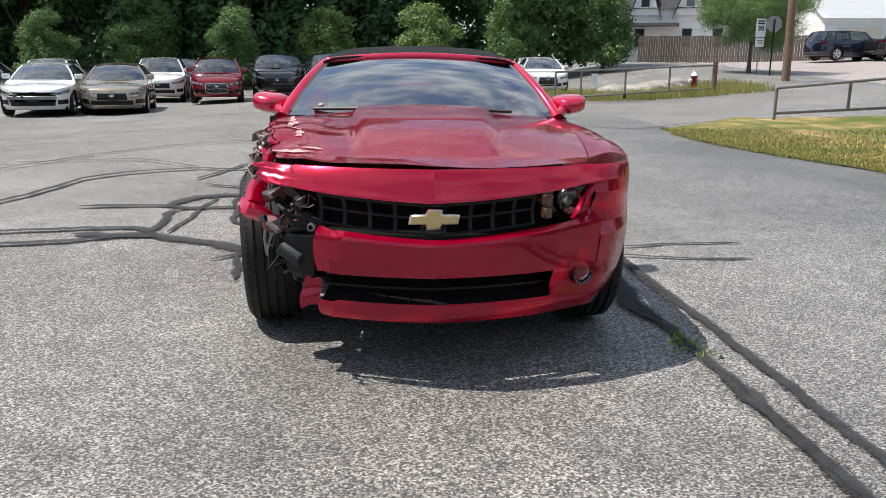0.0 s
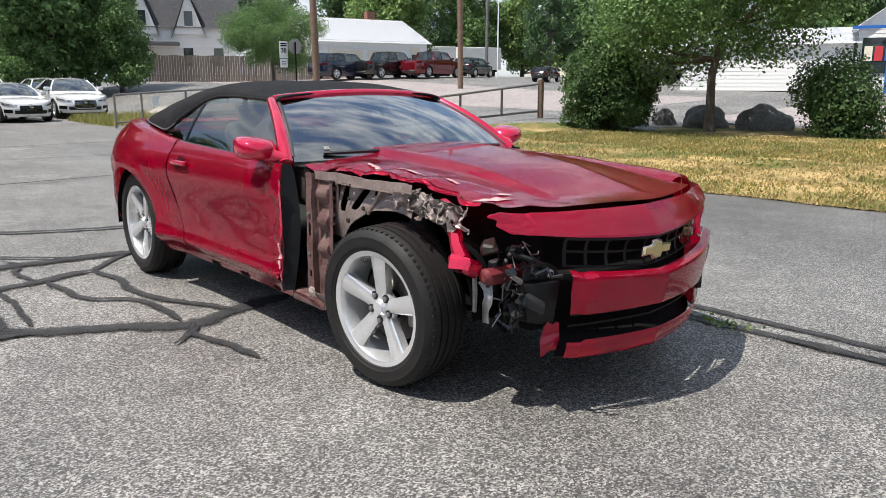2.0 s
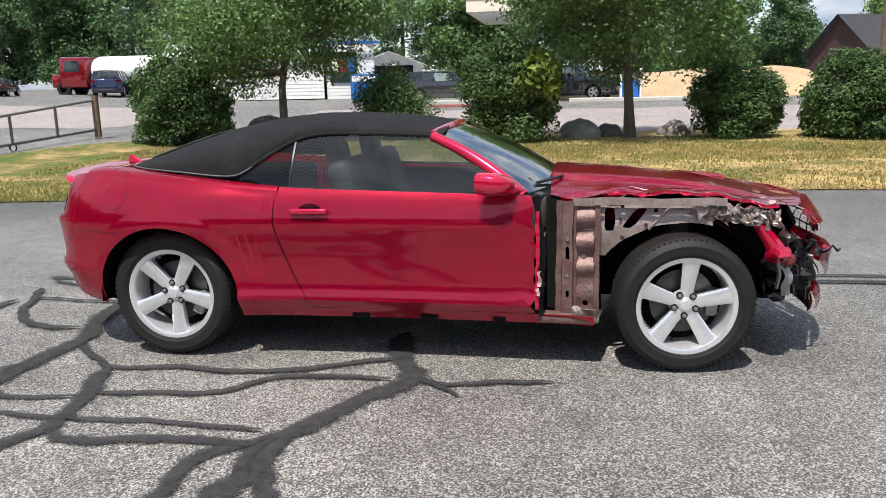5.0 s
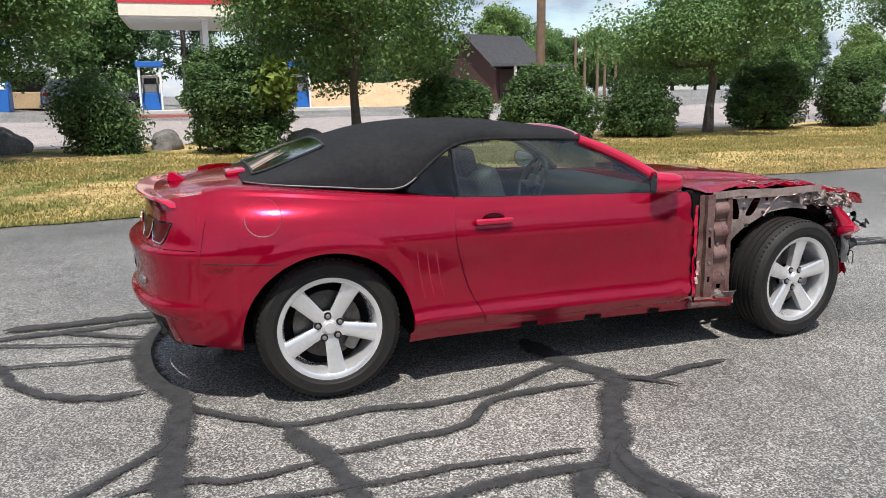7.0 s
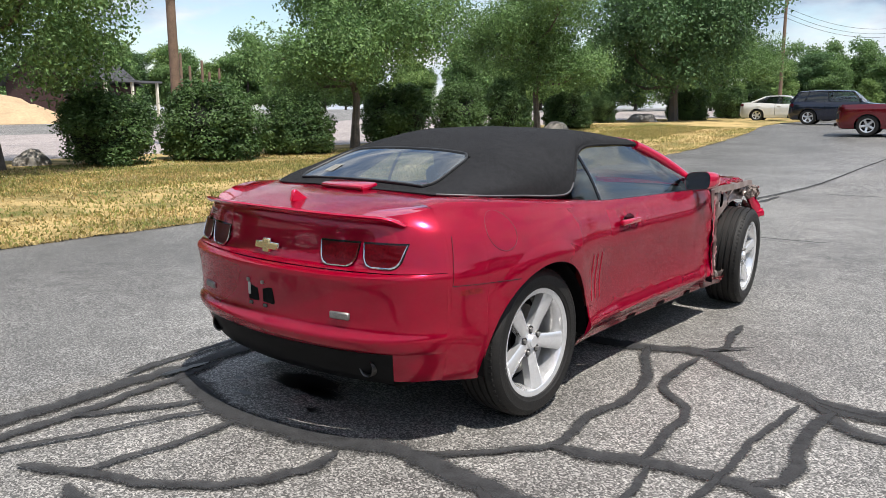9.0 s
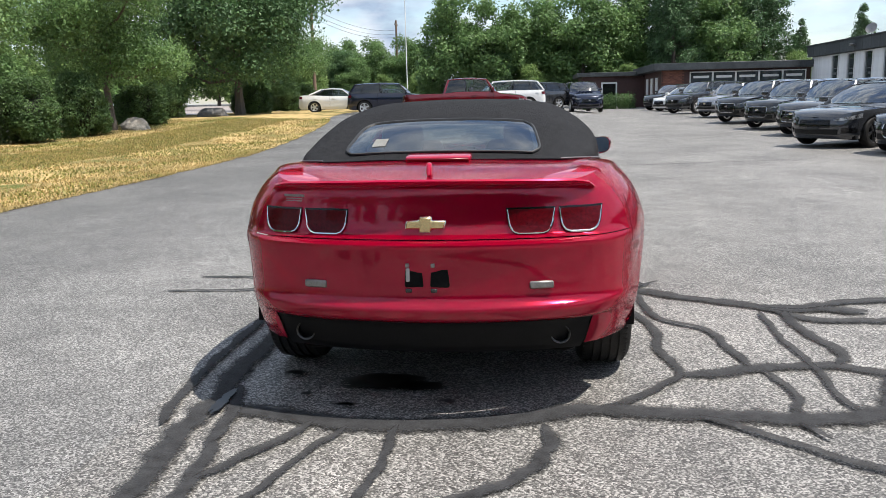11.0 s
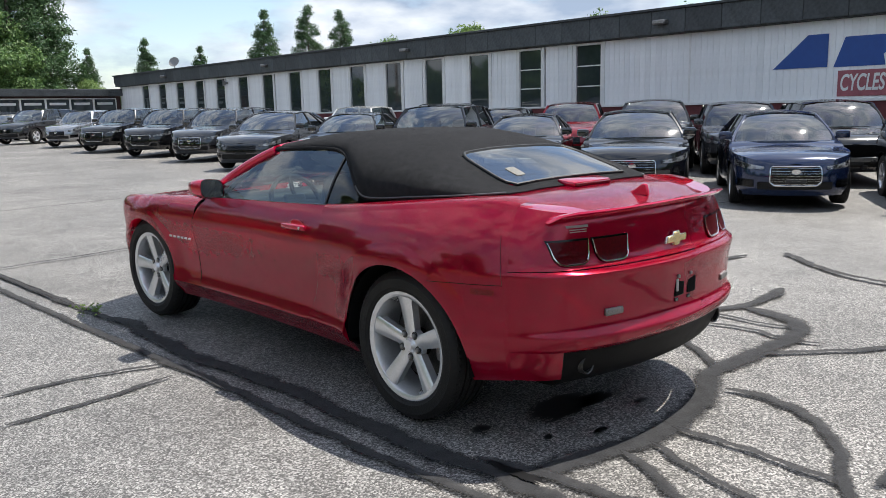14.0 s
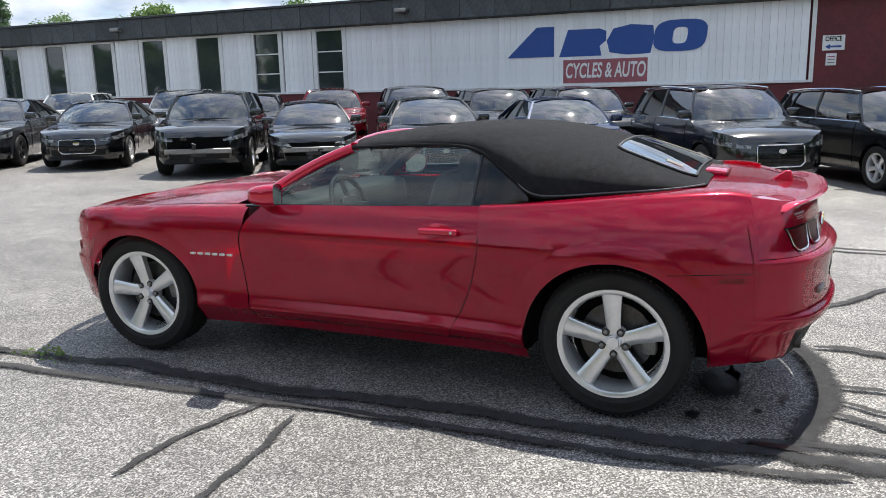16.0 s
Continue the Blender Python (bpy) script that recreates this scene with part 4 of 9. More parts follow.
def wheel(parent_at, side, name="wheel", radius=0.362, width=0.245, rim_r=0.258, spokes=5, alloy=None, parent=None, tread=True, simple=False):
    """Road wheel with tyre, rim, disc and nuts; side +1 shows its face towards +x."""
    alloy = alloy or ALLOY
    w = new(name)
    w.parent = parent
    w.matrix_local = parent_at @ Matrix.Diagonal((side, 1, 1, 1)) if side > 0 else parent_at @ pose(0, 0, 0, 0, 0, 180)
    h, r, q = width / 2, radius, rim_r
    prof = [(-h * 0.86, q), (-h, q + 0.03), (-h * 1.035, q + 0.045), (-h * 1.02, q + 0.062), (-h * 1.03, q + 0.066), (-h * 0.95, r - 0.020), (-h * 0.78, r - 0.005)]
    for gx in (-0.5, -0.17, 0.17, 0.5):
        prof += [(h * (gx - 0.06), r), (h * (gx - 0.05), r - 0.009), (h * (gx + 0.05), r - 0.009), (h * (gx + 0.06), r)]
    prof += [(h * 0.78, r - 0.005), (h * 0.95, r - 0.020), (h * 1.03, q + 0.066), (h * 1.02, q + 0.062), (h * 1.035, q + 0.045), (h * 1.02, q + 0.024), (h * 1.0, q + 0.022), (h * 0.97, q + 0.008), (h * 0.86, q)]
    n = 32 if simple else 56
    tyre = lathe(prof, n)
    if tread and not simple:
        for k in range(72):
            a = 2 * math.pi * k / 72
            for sx in (-1, 1):
                box(sx * h * 0.58, -0.006, r - 0.012, sx * h * 0.84, 0.006, r - 0.0035, bm=tyre, m=Matrix.Rotation(a, 4, "X"))
    part("tyre", tyre, RUBBER, w)
    lip = [(-h * 0.8, q - 0.004), (-h * 0.8, q - 0.03), (h * 0.2, q - 0.035), (h * 0.72, q - 0.028), (h * 0.86, q - 0.020), (h * 0.92, q - 0.004), (h * 0.92, q + 0.006), (h * 0.8, q + 0.006)]
    rim = lathe(lip, n)
    for k in range(spokes):
        a = 2 * math.pi * k / spokes
        m = Matrix.Rotation(a, 4, "X")
        fan = 1.0 if spokes == 5 else 0.55
        sp = bmesh.new()
        sec = []
        for rr, wd, x0, x1 in ((0.030, 0.034 * fan, h * 0.22, h * 0.60), (0.10, 0.035 * fan, h * 0.26, h * 0.67), (q - 0.05, 0.044 * fan, h * 0.36, h * 0.80), (q - 0.018, 0.050 * fan, h * 0.36, h * 0.84)):
            sec.append([sp.verts.new((x, y, rr)) for x, y in ((x0, -wd * 0.8), (x1 - 0.007, -wd), (x1, -wd * 0.72), (x1, wd * 0.72), (x1 - 0.007, wd), (x0, wd * 0.8))])
        for i in range(3):
            for j in range(6):
                sp.faces.new([sec[i][j], sec[i][(j + 1) % 6], sec[i + 1][(j + 1) % 6], sec[i + 1][j]])
        bmesh.ops.recalc_face_normals(sp, faces=sp.faces[:])
        bmesh.ops.transform(sp, matrix=m, verts=sp.verts)
        rim = join(rim, sp)
    rim = lathe([(h * 0.3, 0.0), (h * 0.3, 0.078), (h * 0.52, 0.080), (h * 0.60, 0.074), (h * 0.62, 0.040), (h * 0.70, 0.034), (h * 0.70, 0.0)], 30, bm=rim)
    part("rim", rim, alloy, w)
    hub = lathe([(h * 0.70, 0.031), (h * 0.76, 0.027), (h * 0.77, 0.0)], 20)
    part("hub_cap", hub, alloy, w)
    if not simple:
        for k in range(5):
            a = 2 * math.pi * (k + 0.5) / 5
            m = Matrix.Translation((0, 0.059 * math.cos(a + math.pi / 2), 0.059 * math.sin(a + math.pi / 2)))
            # black disc stands in for the shade in the hole around each nut
            part("nut_hole_shade", lathe([(h * 0.60, 0.0205), (h * 0.632, 0.0195), (h * 0.625, 0.0)], 16, m=m), GLOSS_BLACK, w)
            part("wheel_nut", lathe([(h * 0.60, 0.0115), (h * 0.70, 0.011), (h * 0.72, 0.007), (h * 0.72, 0)], 6, m=m), STEEL, w)
    disc = lathe([(h * 0.02, 0.07), (h * 0.02, q - 0.085), (-h * 0.12, q - 0.085), (-h * 0.12, 0.07)], 32)
    part("brake_disc", disc, DARK_STEEL, w)
    back = lathe([(-h * 0.35, 0.0), (-h * 0.35, q - 0.034)], 24)
    part("wheel_back", back, DARK, w)
    if not simple:
        part("brake_caliper", box(-0.03, 0.12, -0.07, 0.030, 0.19, 0.08, bevel=0.018, seg=2), STEEL, w)
    return w


coupe = thing("convertible_car", "wrecked candy-red convertible with black cloth roof and torn front corner", "car")


def skin(s0, s1, z0, z1, ns, nz, thick=0.012, out=0.0, bm=None):
    g = grid(lambda s, z: COUPE.at(s, z, out), steps(s0, s1, ns), steps(z0, z1, nz))
    return join(bm, solid(g, -thick) if thick else g)


def flank(y0, y1, side, top, rows=16, thick=0.016, inward=None, low=None, rear=None):
    """A body side panel from its lower edge to top(y), folded inwards over the shoulder where inward(y) gives an edge."""
    ys = COUPE.stations(y0, y1)
    bm = bmesh.new()
    cols = []
    for y in ys:
        s = COUPE.s_of_y(y)
        zb = max(COUPE.foot(y), low(y) if low else 0)
        zt = top(y)
        col = []
        for k in range(rows + 1):
            z = zb + (zt - zb) * k / rows
            p = COUPE.at(s, z)
            p.y = y if rear is None or y < -0.92 else -0.92 + (y + 0.92) * (rear(z) + 0.92) / (y1 + 0.92)
            col.append(p)
        if inward:
            a = col[-1]
            y = a.y
            e = inward(y)
            d = (col[-1] - col[-2]).normalized()
            c = a + d * (0.6 * (Vector((e[0], y, e[1])) - a).length)
            c.y = y
            for k in range(1, 7):
                t = k / 6
                col.append(a * (1 - t) ** 2 + c * 2 * t * (1 - t) + Vector((e[0], y, e[1])) * t * t)
        cols.append([bm.verts.new((p.x * side, p.y, p.z)) for p in col])
    for a, b in zip(cols, cols[1:]):
        for i in range(len(a) - 1):
            q = [a[i], b[i], b[i + 1], a[i + 1]]
            bm.faces.new(q if side > 0 else q[::-1])
    return solid(bm, thick) if thick else bm


SX, SY = COUPE.s_of_x, COUPE.s_of_y
# front bumper: whole on the car's left, torn off short on its right
s_torn, s_corner = -SX(0.47), SY(-1.80)
lip_z = lambda s: 0.574 + 0.062 * min(1, abs(s) / SX(0.70)) ** 1.4
def at_height(s, profile_z, z, out=0.0):
    """The skin's profile at one height, set at another."""
    p = COUPE.at(s, profile_z, out)
    return Vector((p.x, p.y, z))


bm = solid(grid(lambda s, v: at_height(s, 0.425 + 0.149 * v, 0.425 + (lip_z(s) - 0.425) * v), steps(s_torn, SX(0.70), 40), steps(0, 1, 14)), -0.012)
bm = skin(s_torn, SX(0.50), 0.235, 0.315, 36, 6, bm=bm)
bm = skin(SX(0.50), s_corner, 0.235, 0.425, 16, 10, bm=bm)
bm = skin(SX(0.70), s_corner, 0.425, 0.765, 12, 16, bm=bm)
bm = join(bm, solid(grid(lambda s, v: at_height(s, 0.574 + 0.19 * v, lip_z(s) + (0.768 - lip_z(s)) * v * min(1, (s - SX(0.60)) / (SX(0.70) - SX(0.60))), -0.004), steps(SX(0.60), SX(0.70), 10), steps(0, 1, 8)), -0.010))
crumple(bm, 0.02, 9, 3, lambda c: c.x < -0.38)
part("front_bumper", bm, RED, coupe, sharp=13)
brow_low = lambda s: 0.713 + 0.055 * min(1, (abs(s) / SX(0.70)) ** 1.5)
bm = solid(grid(lambda s, v: at_height(s, 0.710 + 0.124 * v, brow_low(s) + (0.834 - brow_low(s)) * v), steps(-SX(0.50), SY(-1.86), 50), steps(0, 1, 12)), -0.014)


def torn_brow(u, v):
    """The nose panel's torn end, longer along its top edge."""
    end = -SX(0.69) + (SX(0.69) - SX(0.765)) * v ** 0.7 + 0.004 * noise.noise((v * 4, 2, 5))
    s = -SX(0.50) + (end + SX(0.50)) * u
    return at_height(s, 0.710 + 0.124 * v, brow_low(s) + (0.834 - brow_low(s)) * v + 0.012 * u * u * noise.noise((u * 4, v * 5, 1)))


bm = join(bm, solid(grid(torn_brow, steps(1, 0, 16), steps(0, 1, 12)), -0.014))
crumple(bm, 0.012, 9, 5, lambda c: c.x < -0.56)
part("nose_panel", bm, RED, coupe, "red nose panel with a torn end", sharp=13)
# curved dark sheet stands in for the shade behind the grille
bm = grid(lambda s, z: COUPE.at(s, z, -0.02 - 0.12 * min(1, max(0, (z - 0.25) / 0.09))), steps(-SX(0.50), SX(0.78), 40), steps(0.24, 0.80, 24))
part("grille_shade", bm, DARK, coupe, "black sheet standing in for the shade behind the grille")
# grille
mesh_z = lambda s, f: (lip_z(s) + 0.008) * (1 - f) + (brow_low(s) - 0.006) * f
for f in (0.04, 0.52, 0.97):
    bm = solid(grid(lambda s, v: at_height(s, 0.585 + 0.12 * f, mesh_z(s, f) + v, -0.004), steps(-SX(0.48), SX(0.43), 34), (-0.005, 0.005)), -0.05)
    part("grille_bar", bm, GRILLE, coupe)
for x in (-0.475, -0.375, -0.27, -0.165, -0.055, 0.055, 0.16, 0.255, 0.345, 0.43):
    s = math.copysign(SX(abs(x)), x)
    bm = solid(grid(lambda u, f: at_height(s + u, 0.585 + 0.12 * f, mesh_z(s, f), -0.006), (-0.0014, 0.0014), steps(0, 1, 6)), -0.05)
    part("grille_slat", bm, GRILLE, coupe)
for z in (0.368, 0.420):
    bm = solid(grid(lambda s, zz: COUPE.at(s, zz, -0.03), steps(-SX(0.45), SX(0.49), 30), steps(z - 0.005, z + 0.005, 1)), -0.03)
    part("lower_grille_bar", bm, BLACK_PLASTIC, coupe)
for x in (-0.4, -0.3, -0.2, -0.1, 0.0, 0.1, 0.2, 0.3, 0.4):
    s = math.copysign(SX(abs(x)), x) if x else 0.0
    bm = solid(grid(lambda u, z: COUPE.at(s + u, z, -0.045), (-0.001, 0.001), steps(0.32, 0.42, 3)), -0.02)
    part("lower_grille_slat", bm, DARK, coupe)


def bow_tie(parent, at, w=0.19):
    k = w / 0.19
    o = [(-0.095, -0.018), (-0.03, -0.018), (-0.03, -0.036), (0.024, -0.036), (0.03, -0.018), (0.088, -0.018), (0.095, 0.018), (0.03, 0.018), (0.03, 0.036), (-0.024, 0.036), (-0.03, 0.018), (-0.086, 0.018)]
    part("emblem_rim", prism([(x * k * 1.06, y * k * 1.12) for x, y in o], 0, 0.012, bevel=0.003), CHROME, parent, at=at)
    part("emblem", prism([(x * k, y * k) for x, y in o], 0.008, 0.018, bevel=0.004), GOLD, parent, "gold emblem plate", at=at)


bow_tie(coupe, pose(0, -2.262, 0.650, 90, 0, 0))
# left headlamp, its amber lamp and the fog lamp
bm = lathe([(0, 0.075), (0.012, 0.083), (0.03, 0.083), (0.03, 0.070), (0.09, 0.03), (0.09, 0)], 28, axis="y", m=pose(0.580, -2.062, 0.685, 0, 0, 24) @ Matrix.Scale(0.80, 4))
lamp = part("headlamp", bm, GLOSS_BLACK, coupe)
part("reflector", lathe([(0.010, 0.068), (0.018, 0.058), (0.024, 0.060), (0.034, 0.044), (0.040, 0.046), (0.052, 0.026), (0.056, 0)], 14, axis="y", m=pose(0.580, -2.062, 0.685, 0, 0, 24) @ Matrix.Scale(0.80, 4)), CHROME, lamp)
part("lens", lathe([(0.012, 0.07), (0.002, 0.05), (-0.004, 0.02), (-0.005, 0)], 24, axis="y", m=pose(0.580, -2.062, 0.685, 0, 0, 24) @ Matrix.Scale(0.80, 4)), LENS, lamp)
part("bulb_hood", lathe([(0.0, 0.03), (0.03, 0.03), (0.03, 0)], 16, axis="y", m=pose(0.580, -2.042, 0.685, 0, 0, 24) @ Matrix.Scale(0.80, 4)), CHROME, lamp)
part("headlamp_bay", box(0.43, -2.03, 0.60, 0.665, -1.96, 0.765, bevel=0.02), GLOSS_BLACK, coupe)
for z in (0.648, 0.700):
    part("turn_lamp", box(-0.018, -0.02, -0.023, 0.018, 0.02, 0.023, bevel=0.006, m=pose(0.466, -2.120, z, 0, 0, 16)), AMBER, coupe, "dull amber turn lamp")
fogm = pose(0.628, -2.098, 0.400, 0, 0, 34) @ Matrix.Scale(0.80, 4)
fog = part("fog_lamp", lathe([(-0.005, 0.062), (-0.012, 0.074), (0.02, 0.078), (0.06, 0.06), (0.06, 0)], 28, axis="y", m=fogm), GLOSS_BLACK, coupe)
part("reflector", lathe([(0.0, 0.052), (0.035, 0.03), (0.035, 0)], 20, axis="y", m=fogm), CHROME, fog)
part("lens", lathe([(-0.006, 0.054), (-0.014, 0.03), (-0.016, 0)], 20, axis="y", m=fogm), LENS, fog)
# bonnet, its right edge crumpled and lifted
nu, nv = steps(-1, 1, 44), steps(-2.12, -0.72, 34)


def bonnet(u, y):
    yy = y + (0.13 * abs(u) ** 2.5 if y < -1.2 else 0) * min(1, (-1.2 - y) / 0.9)
    p = hood_at(u * spline(HOOD_EDGE, yy), yy)
    if u < -0.45:
        w = min(1, (-0.45 - u) / 0.45)
        f = math.exp(-((y + 1.72) / 0.42) ** 2)
        p.z += w * w * 0.030 * min(1, max(0, (-0.85 - y) / 0.3)) * (1 - 0.85 * min(1, max(0, (-1.62 - y) / 0.3))) + w * (0.030 * f + 0.018 * noise.noise((p.x * 7, y * 7, 1.0)) + 0.02 * noise.noise((p.x * 2.5, y * 4, 7)))
        p.x += w * w * (0.05 * f * noise.noise((y * 9, 4, 2)) + 0.03 * f)
    front = max(0, (-1.95 - y) / 0.17)
    p.z += 0.016 * front + 0.018 * front * math.exp(-((u + 0.30) / 0.45) ** 2)
    return p


bm = solid(grid(bonnet, nu, nv), 0.012)
hood = part("hood", bm, RED, coupe, "red hood buckled and torn along one edge")
# torn hood lip and bare filler patches
for k, (x, y, sx, sy, sd) in enumerate(((-0.57, -1.96, 0.12, 0.028, 2), (-0.655, -1.42, 0.030, 0.13, 9), (-0.60, -1.66, 0.030, 0.09, 5), (-0.68, -1.18, 0.02, 0.08, 6), (-0.50, -1.90, 0.07, 0.018, 12), (-0.63, -1.55, 0.05, 0.035, 13))):
    rng = random.Random(sd)
    out = [(rng.uniform(0.25, 1) * math.cos(a), rng.uniform(0.3, 1) * math.sin(a)) for a in steps(0, 2 * math.pi * 33 / 34, 33)]
    bm = bmesh.new()
    vs = []
    for ux, uy in out:
        xx, yy = x + ux * sx, y + uy * sy
        u = xx / spline(HOOD_EDGE, yy)
        p = bonnet(max(-1, u), yy)
        vs.append(bm.verts.new(p + Vector((0, 0, 0.004))))
    c = bm.verts.new(bonnet(x / spline(HOOD_EDGE, y), y) + Vector((0, 0, 0.006)))
    for i in range(len(vs)):
        bm.faces.new([vs[i], vs[(i + 1) % len(vs)], c])
    part("scrape", bm, SCRAPE, hood, "scraped bare patch")


def hem(t, v):
    y = -2.02 + t * 1.0
    p = bonnet(-1, y)
    return p + Vector((-0.006 - 0.016 * v + 0.012 * noise.noise((y * 19, v * 3, 5)), 0.01 * noise.noise((y * 17, v, 9)), -0.014 * v + 0.010 * noise.noise((y * 23, v * 2, 1))))


part("hood_hem", solid(grid(hem, steps(0, 1, 46), steps(0, 1, 4)), 0.003), RED, hood, "torn curled hem of the hood")
# left front fender
fender_top = lambda y: 0.80 + 0.03 * min(1, max(0, (y + 1.95) / 0.9))
DOOR_FRONT = [(0.29, -0.592), (0.40, -0.622), (0.63, -0.645), (0.77, -0.632), (0.86, -0.585), (0.93, -0.50)]
part("fender", flank(-1.795, -0.655, 1, fender_top, rear=lambda z: spline(DOOR_FRONT, z) - 0.006, inward=lambda y: (spline(HOOD_EDGE, y) + 0.006, spline(HOOD_EDGE_Z, y) - 0.002)), RED, coupe, "undamaged red front fender")
bm = flank(-1.86, -1.797, 1, lambda y: fender_top(y), inward=lambda y: (spline(HOOD_EDGE, y) + 0.006, spline(HOOD_EDGE_Z, y) - 0.002), low=lambda y: 0.745)
part("fender_tip", bm, RED, coupe)
# doors
belt = lambda y: spline(BELT, y)
DOOR_REAR = [(0.29, 0.595), (0.37, 0.632), (0.50, 0.700), (0.65, 0.752), (0.78, 0.783), (0.88, 0.783), (0.98, 0.765)]
for side in (1, -1):
    def door_pt(u, v, side=side):
        yf = spline(DOOR_FRONT, 0.295 + 0.64 * v) if side > 0 else -0.648 + 0.02 * v - 0.012 * math.sin(v * math.pi) + 0.010 * noise.noise((v * 9, 3, 1))
        yr = spline(DOOR_REAR, 0.295 + 0.68 * v)
        y = yf + (yr - yf) * u
        z = 0.295 + (belt(y) - 0.295) * v
        p = COUPE.at(SY(y), z)
        p = Vector((p.x * side, y, z))
        if side < 0 and y < -0.30:
            w = min(1, (-0.30 - y) / 0.30)
            dent = 0.028 * w * math.exp(-((z - 0.78) / 0.16) ** 2)
            crease = abs(noise.noise((y * 7, z * 5, 2))) - 0.25
            p.x += dent + w * w * (0.024 * crease + 0.008 * noise.noise((y * 24, z * 16, 4)))
            p.y += w**4 * 0.035 * noise.noise((3, z * 13, 1))
        return p

    bm = grid(door_pt, steps(0, 1, 44), steps(0, 1, 26), flip=side < 0)
    door = part("door", solid(bm, 0.02), RED, coupe, "red door with a crumpled front edge" if side < 0 else "red door")
    # handle in its scoop
    hp = COUPE.at(SY(0.60), 0.850)
    part("handle_cup", lathe([(0, 0.0), (0.002, 0.045), (-0.002, 0.055)], 20, m=pose(hp.x * side + 0.002 * side, 0.575, 0.852) @ Matrix.Diagonal((1, 1.25, 0.75, 1))), GLOSS_BLACK if side < 0 else RED, door)
    part("handle", box(-0.014, -0.105, -0.016, 0.014, 0.105, 0.016, bevel=0.011, seg=3, m=pose((hp.x + 0.022) * side, 0.578, 0.852, 0, 4 * side, 1)), RED, door)
    if side > 0:
        part("key_lock", lathe([(0, 0.008), (0.004, 0.007), (0.004, 0)], 12, m=pose((hp.x + 0.036), 0.655, 0.853)), CHROME, door)
    # sill panel
    bm = grid(lambda y, z: COUPE.at(SY(y), z) * 1.0, steps(-0.955, 1.018, 30), steps(0.232, 0.2925, 6), flip=side < 0)
    for v in bm.verts:
        v.co.x *= side
    part("rocker_panel", solid(bm, 0.02), RED, coupe)
    # rear quarter, flush with the door and swelling towards the wheel
    swell = lambda y: 0.002 + 0.016 * min(1, max(0, (y - 0.72) / 0.45))
    cols = []
    bm = bmesh.new()
    front = steps(0, 1, 5)
    stations = COUPE.stations(1.0, 2.05, 0.05)
    rows = 40
    for f in front[:-1]:
        col = []
        for k in range(rows + 1):
            v = k / rows
            z = 0.295 + (belt(0.9) - 0.03 - 0.295) * v
            yf = 0.0035 + spline(DOOR_REAR, z)
            y = yf + (1.0 - yf) * f
            z = 0.295 + (belt(y) - 0.03 - 0.295) * v
            p = COUPE.at(SY(y), z, swell(y))
            col.append(Vector((p.x, y, z)))
        cols.append((col[-1].y, col))
    for y in stations:
        zb = max(COUPE.foot(y), 0.295 if y < 1.1 else (0.288 + 0.10 * (y - 1.86) if y > 1.7 else 0))
        zt = belt(y) - 0.03
        col = []
        for k in range(rows + 1):
            z = zb + (zt - zb) * k / rows
            p = COUPE.at(SY(y), z, swell(y))
            col.append(Vector((p.x, y + (p.y - y) * min(1, max(0, (y - 1.72) / 0.28)), z)))
        cols.append((y, col))
    for y, col in cols:
        a = col[-1]
        e = Vector((spline(TOP_EDGE_X, y) + 0.012 if y < 1.66 else 0.70 - 0.25 * (y - 1.66), y, belt(y) + 0.004))
        if y < 0.98:
            e.x = COUPE.at(SY(y), belt(y)).x - 0.02
        e.y = a.y
        c = a + Vector((-0.01, 0, 0.035))
        for k in range(1, 7):
            t = k / 6
            col.append(a * (1 - t) ** 2 + c * 2 * t * (1 - t) + e * t * t)
    grid_v = [[bm.verts.new((p.x * side, p.y, p.z)) for p in col] for _, col in cols]
    for a, b in zip(grid_v, grid_v[1:]):
        for i in range(len(a) - 1):
            q = [a[i], b[i], b[i + 1], a[i + 1]]
            bm.faces.new(q if side > 0 else q[::-1])
    quarter = part("rear_quarter", solid(bm, -0.018), RED, coupe)
    for k in range(3 if side < 0 else 0):
        y0 = 1.0 - 0.052 * k
        pts = [COUPE.at(SY(y0 - 0.05 * t), 0.725 - 0.25 * t, swell(y0 - 0.05 * t) + 0.0005) for t in steps(0, 1, 8)]
        part("gill_groove", tube([(p.x * side, p.y, p.z) for p in pts], 0.0035, 6), RED, quarter)
    if side < 0:
        f = COUPE.at(SY(1.765), 0.925)
        ring = bmesh.new()
        pts = [COUPE.at(SY(1.742 + 0.086 * math.cos(a)), 0.935 + 0.083 * math.sin(a), 0.0175) for a in steps(0, 2 * math.pi, 36)]
        part("fuel_door_gap", tube([(-p.x, p.y, p.z) for p in pts], 0.0024, 6, bm=ring, cap=False), GROOVE, quarter)
    pts = [COUPE.at(SY(y), 0.722 + 0.012 * (y - 1.68) / 0.36, 0.0185) for y in steps(1.68, 2.03, 10)]
    part("side_marker", solid(grid(lambda y, z: (lambda p: Vector((p.x * side, y, z)))(COUPE.at(SY(y), z, 0.020)), steps(1.895, 2.0, 5), (0.688, 0.712)), 0.006), MARKER, quarter, "slim red side marker lamp")
    diag = [COUPE.at(SY(2.03 - 0.02 * t), 0.735 + 0.20 * t, 0.0185 + 0.004 * t) for t in steps(0, 1, 8)]
    part("bumper_seam", tube([(p.x * side, p.y, p.z) for p in diag], 0.0016, 6), GROOVE, quarter)
    part("bumper_seam", tube([(p.x * side, p.y, p.z) for p in pts], 0.0016, 6), GLOSS_BLACK, quarter)
# rear bumper and tail panel
s_r = SY(2.032)


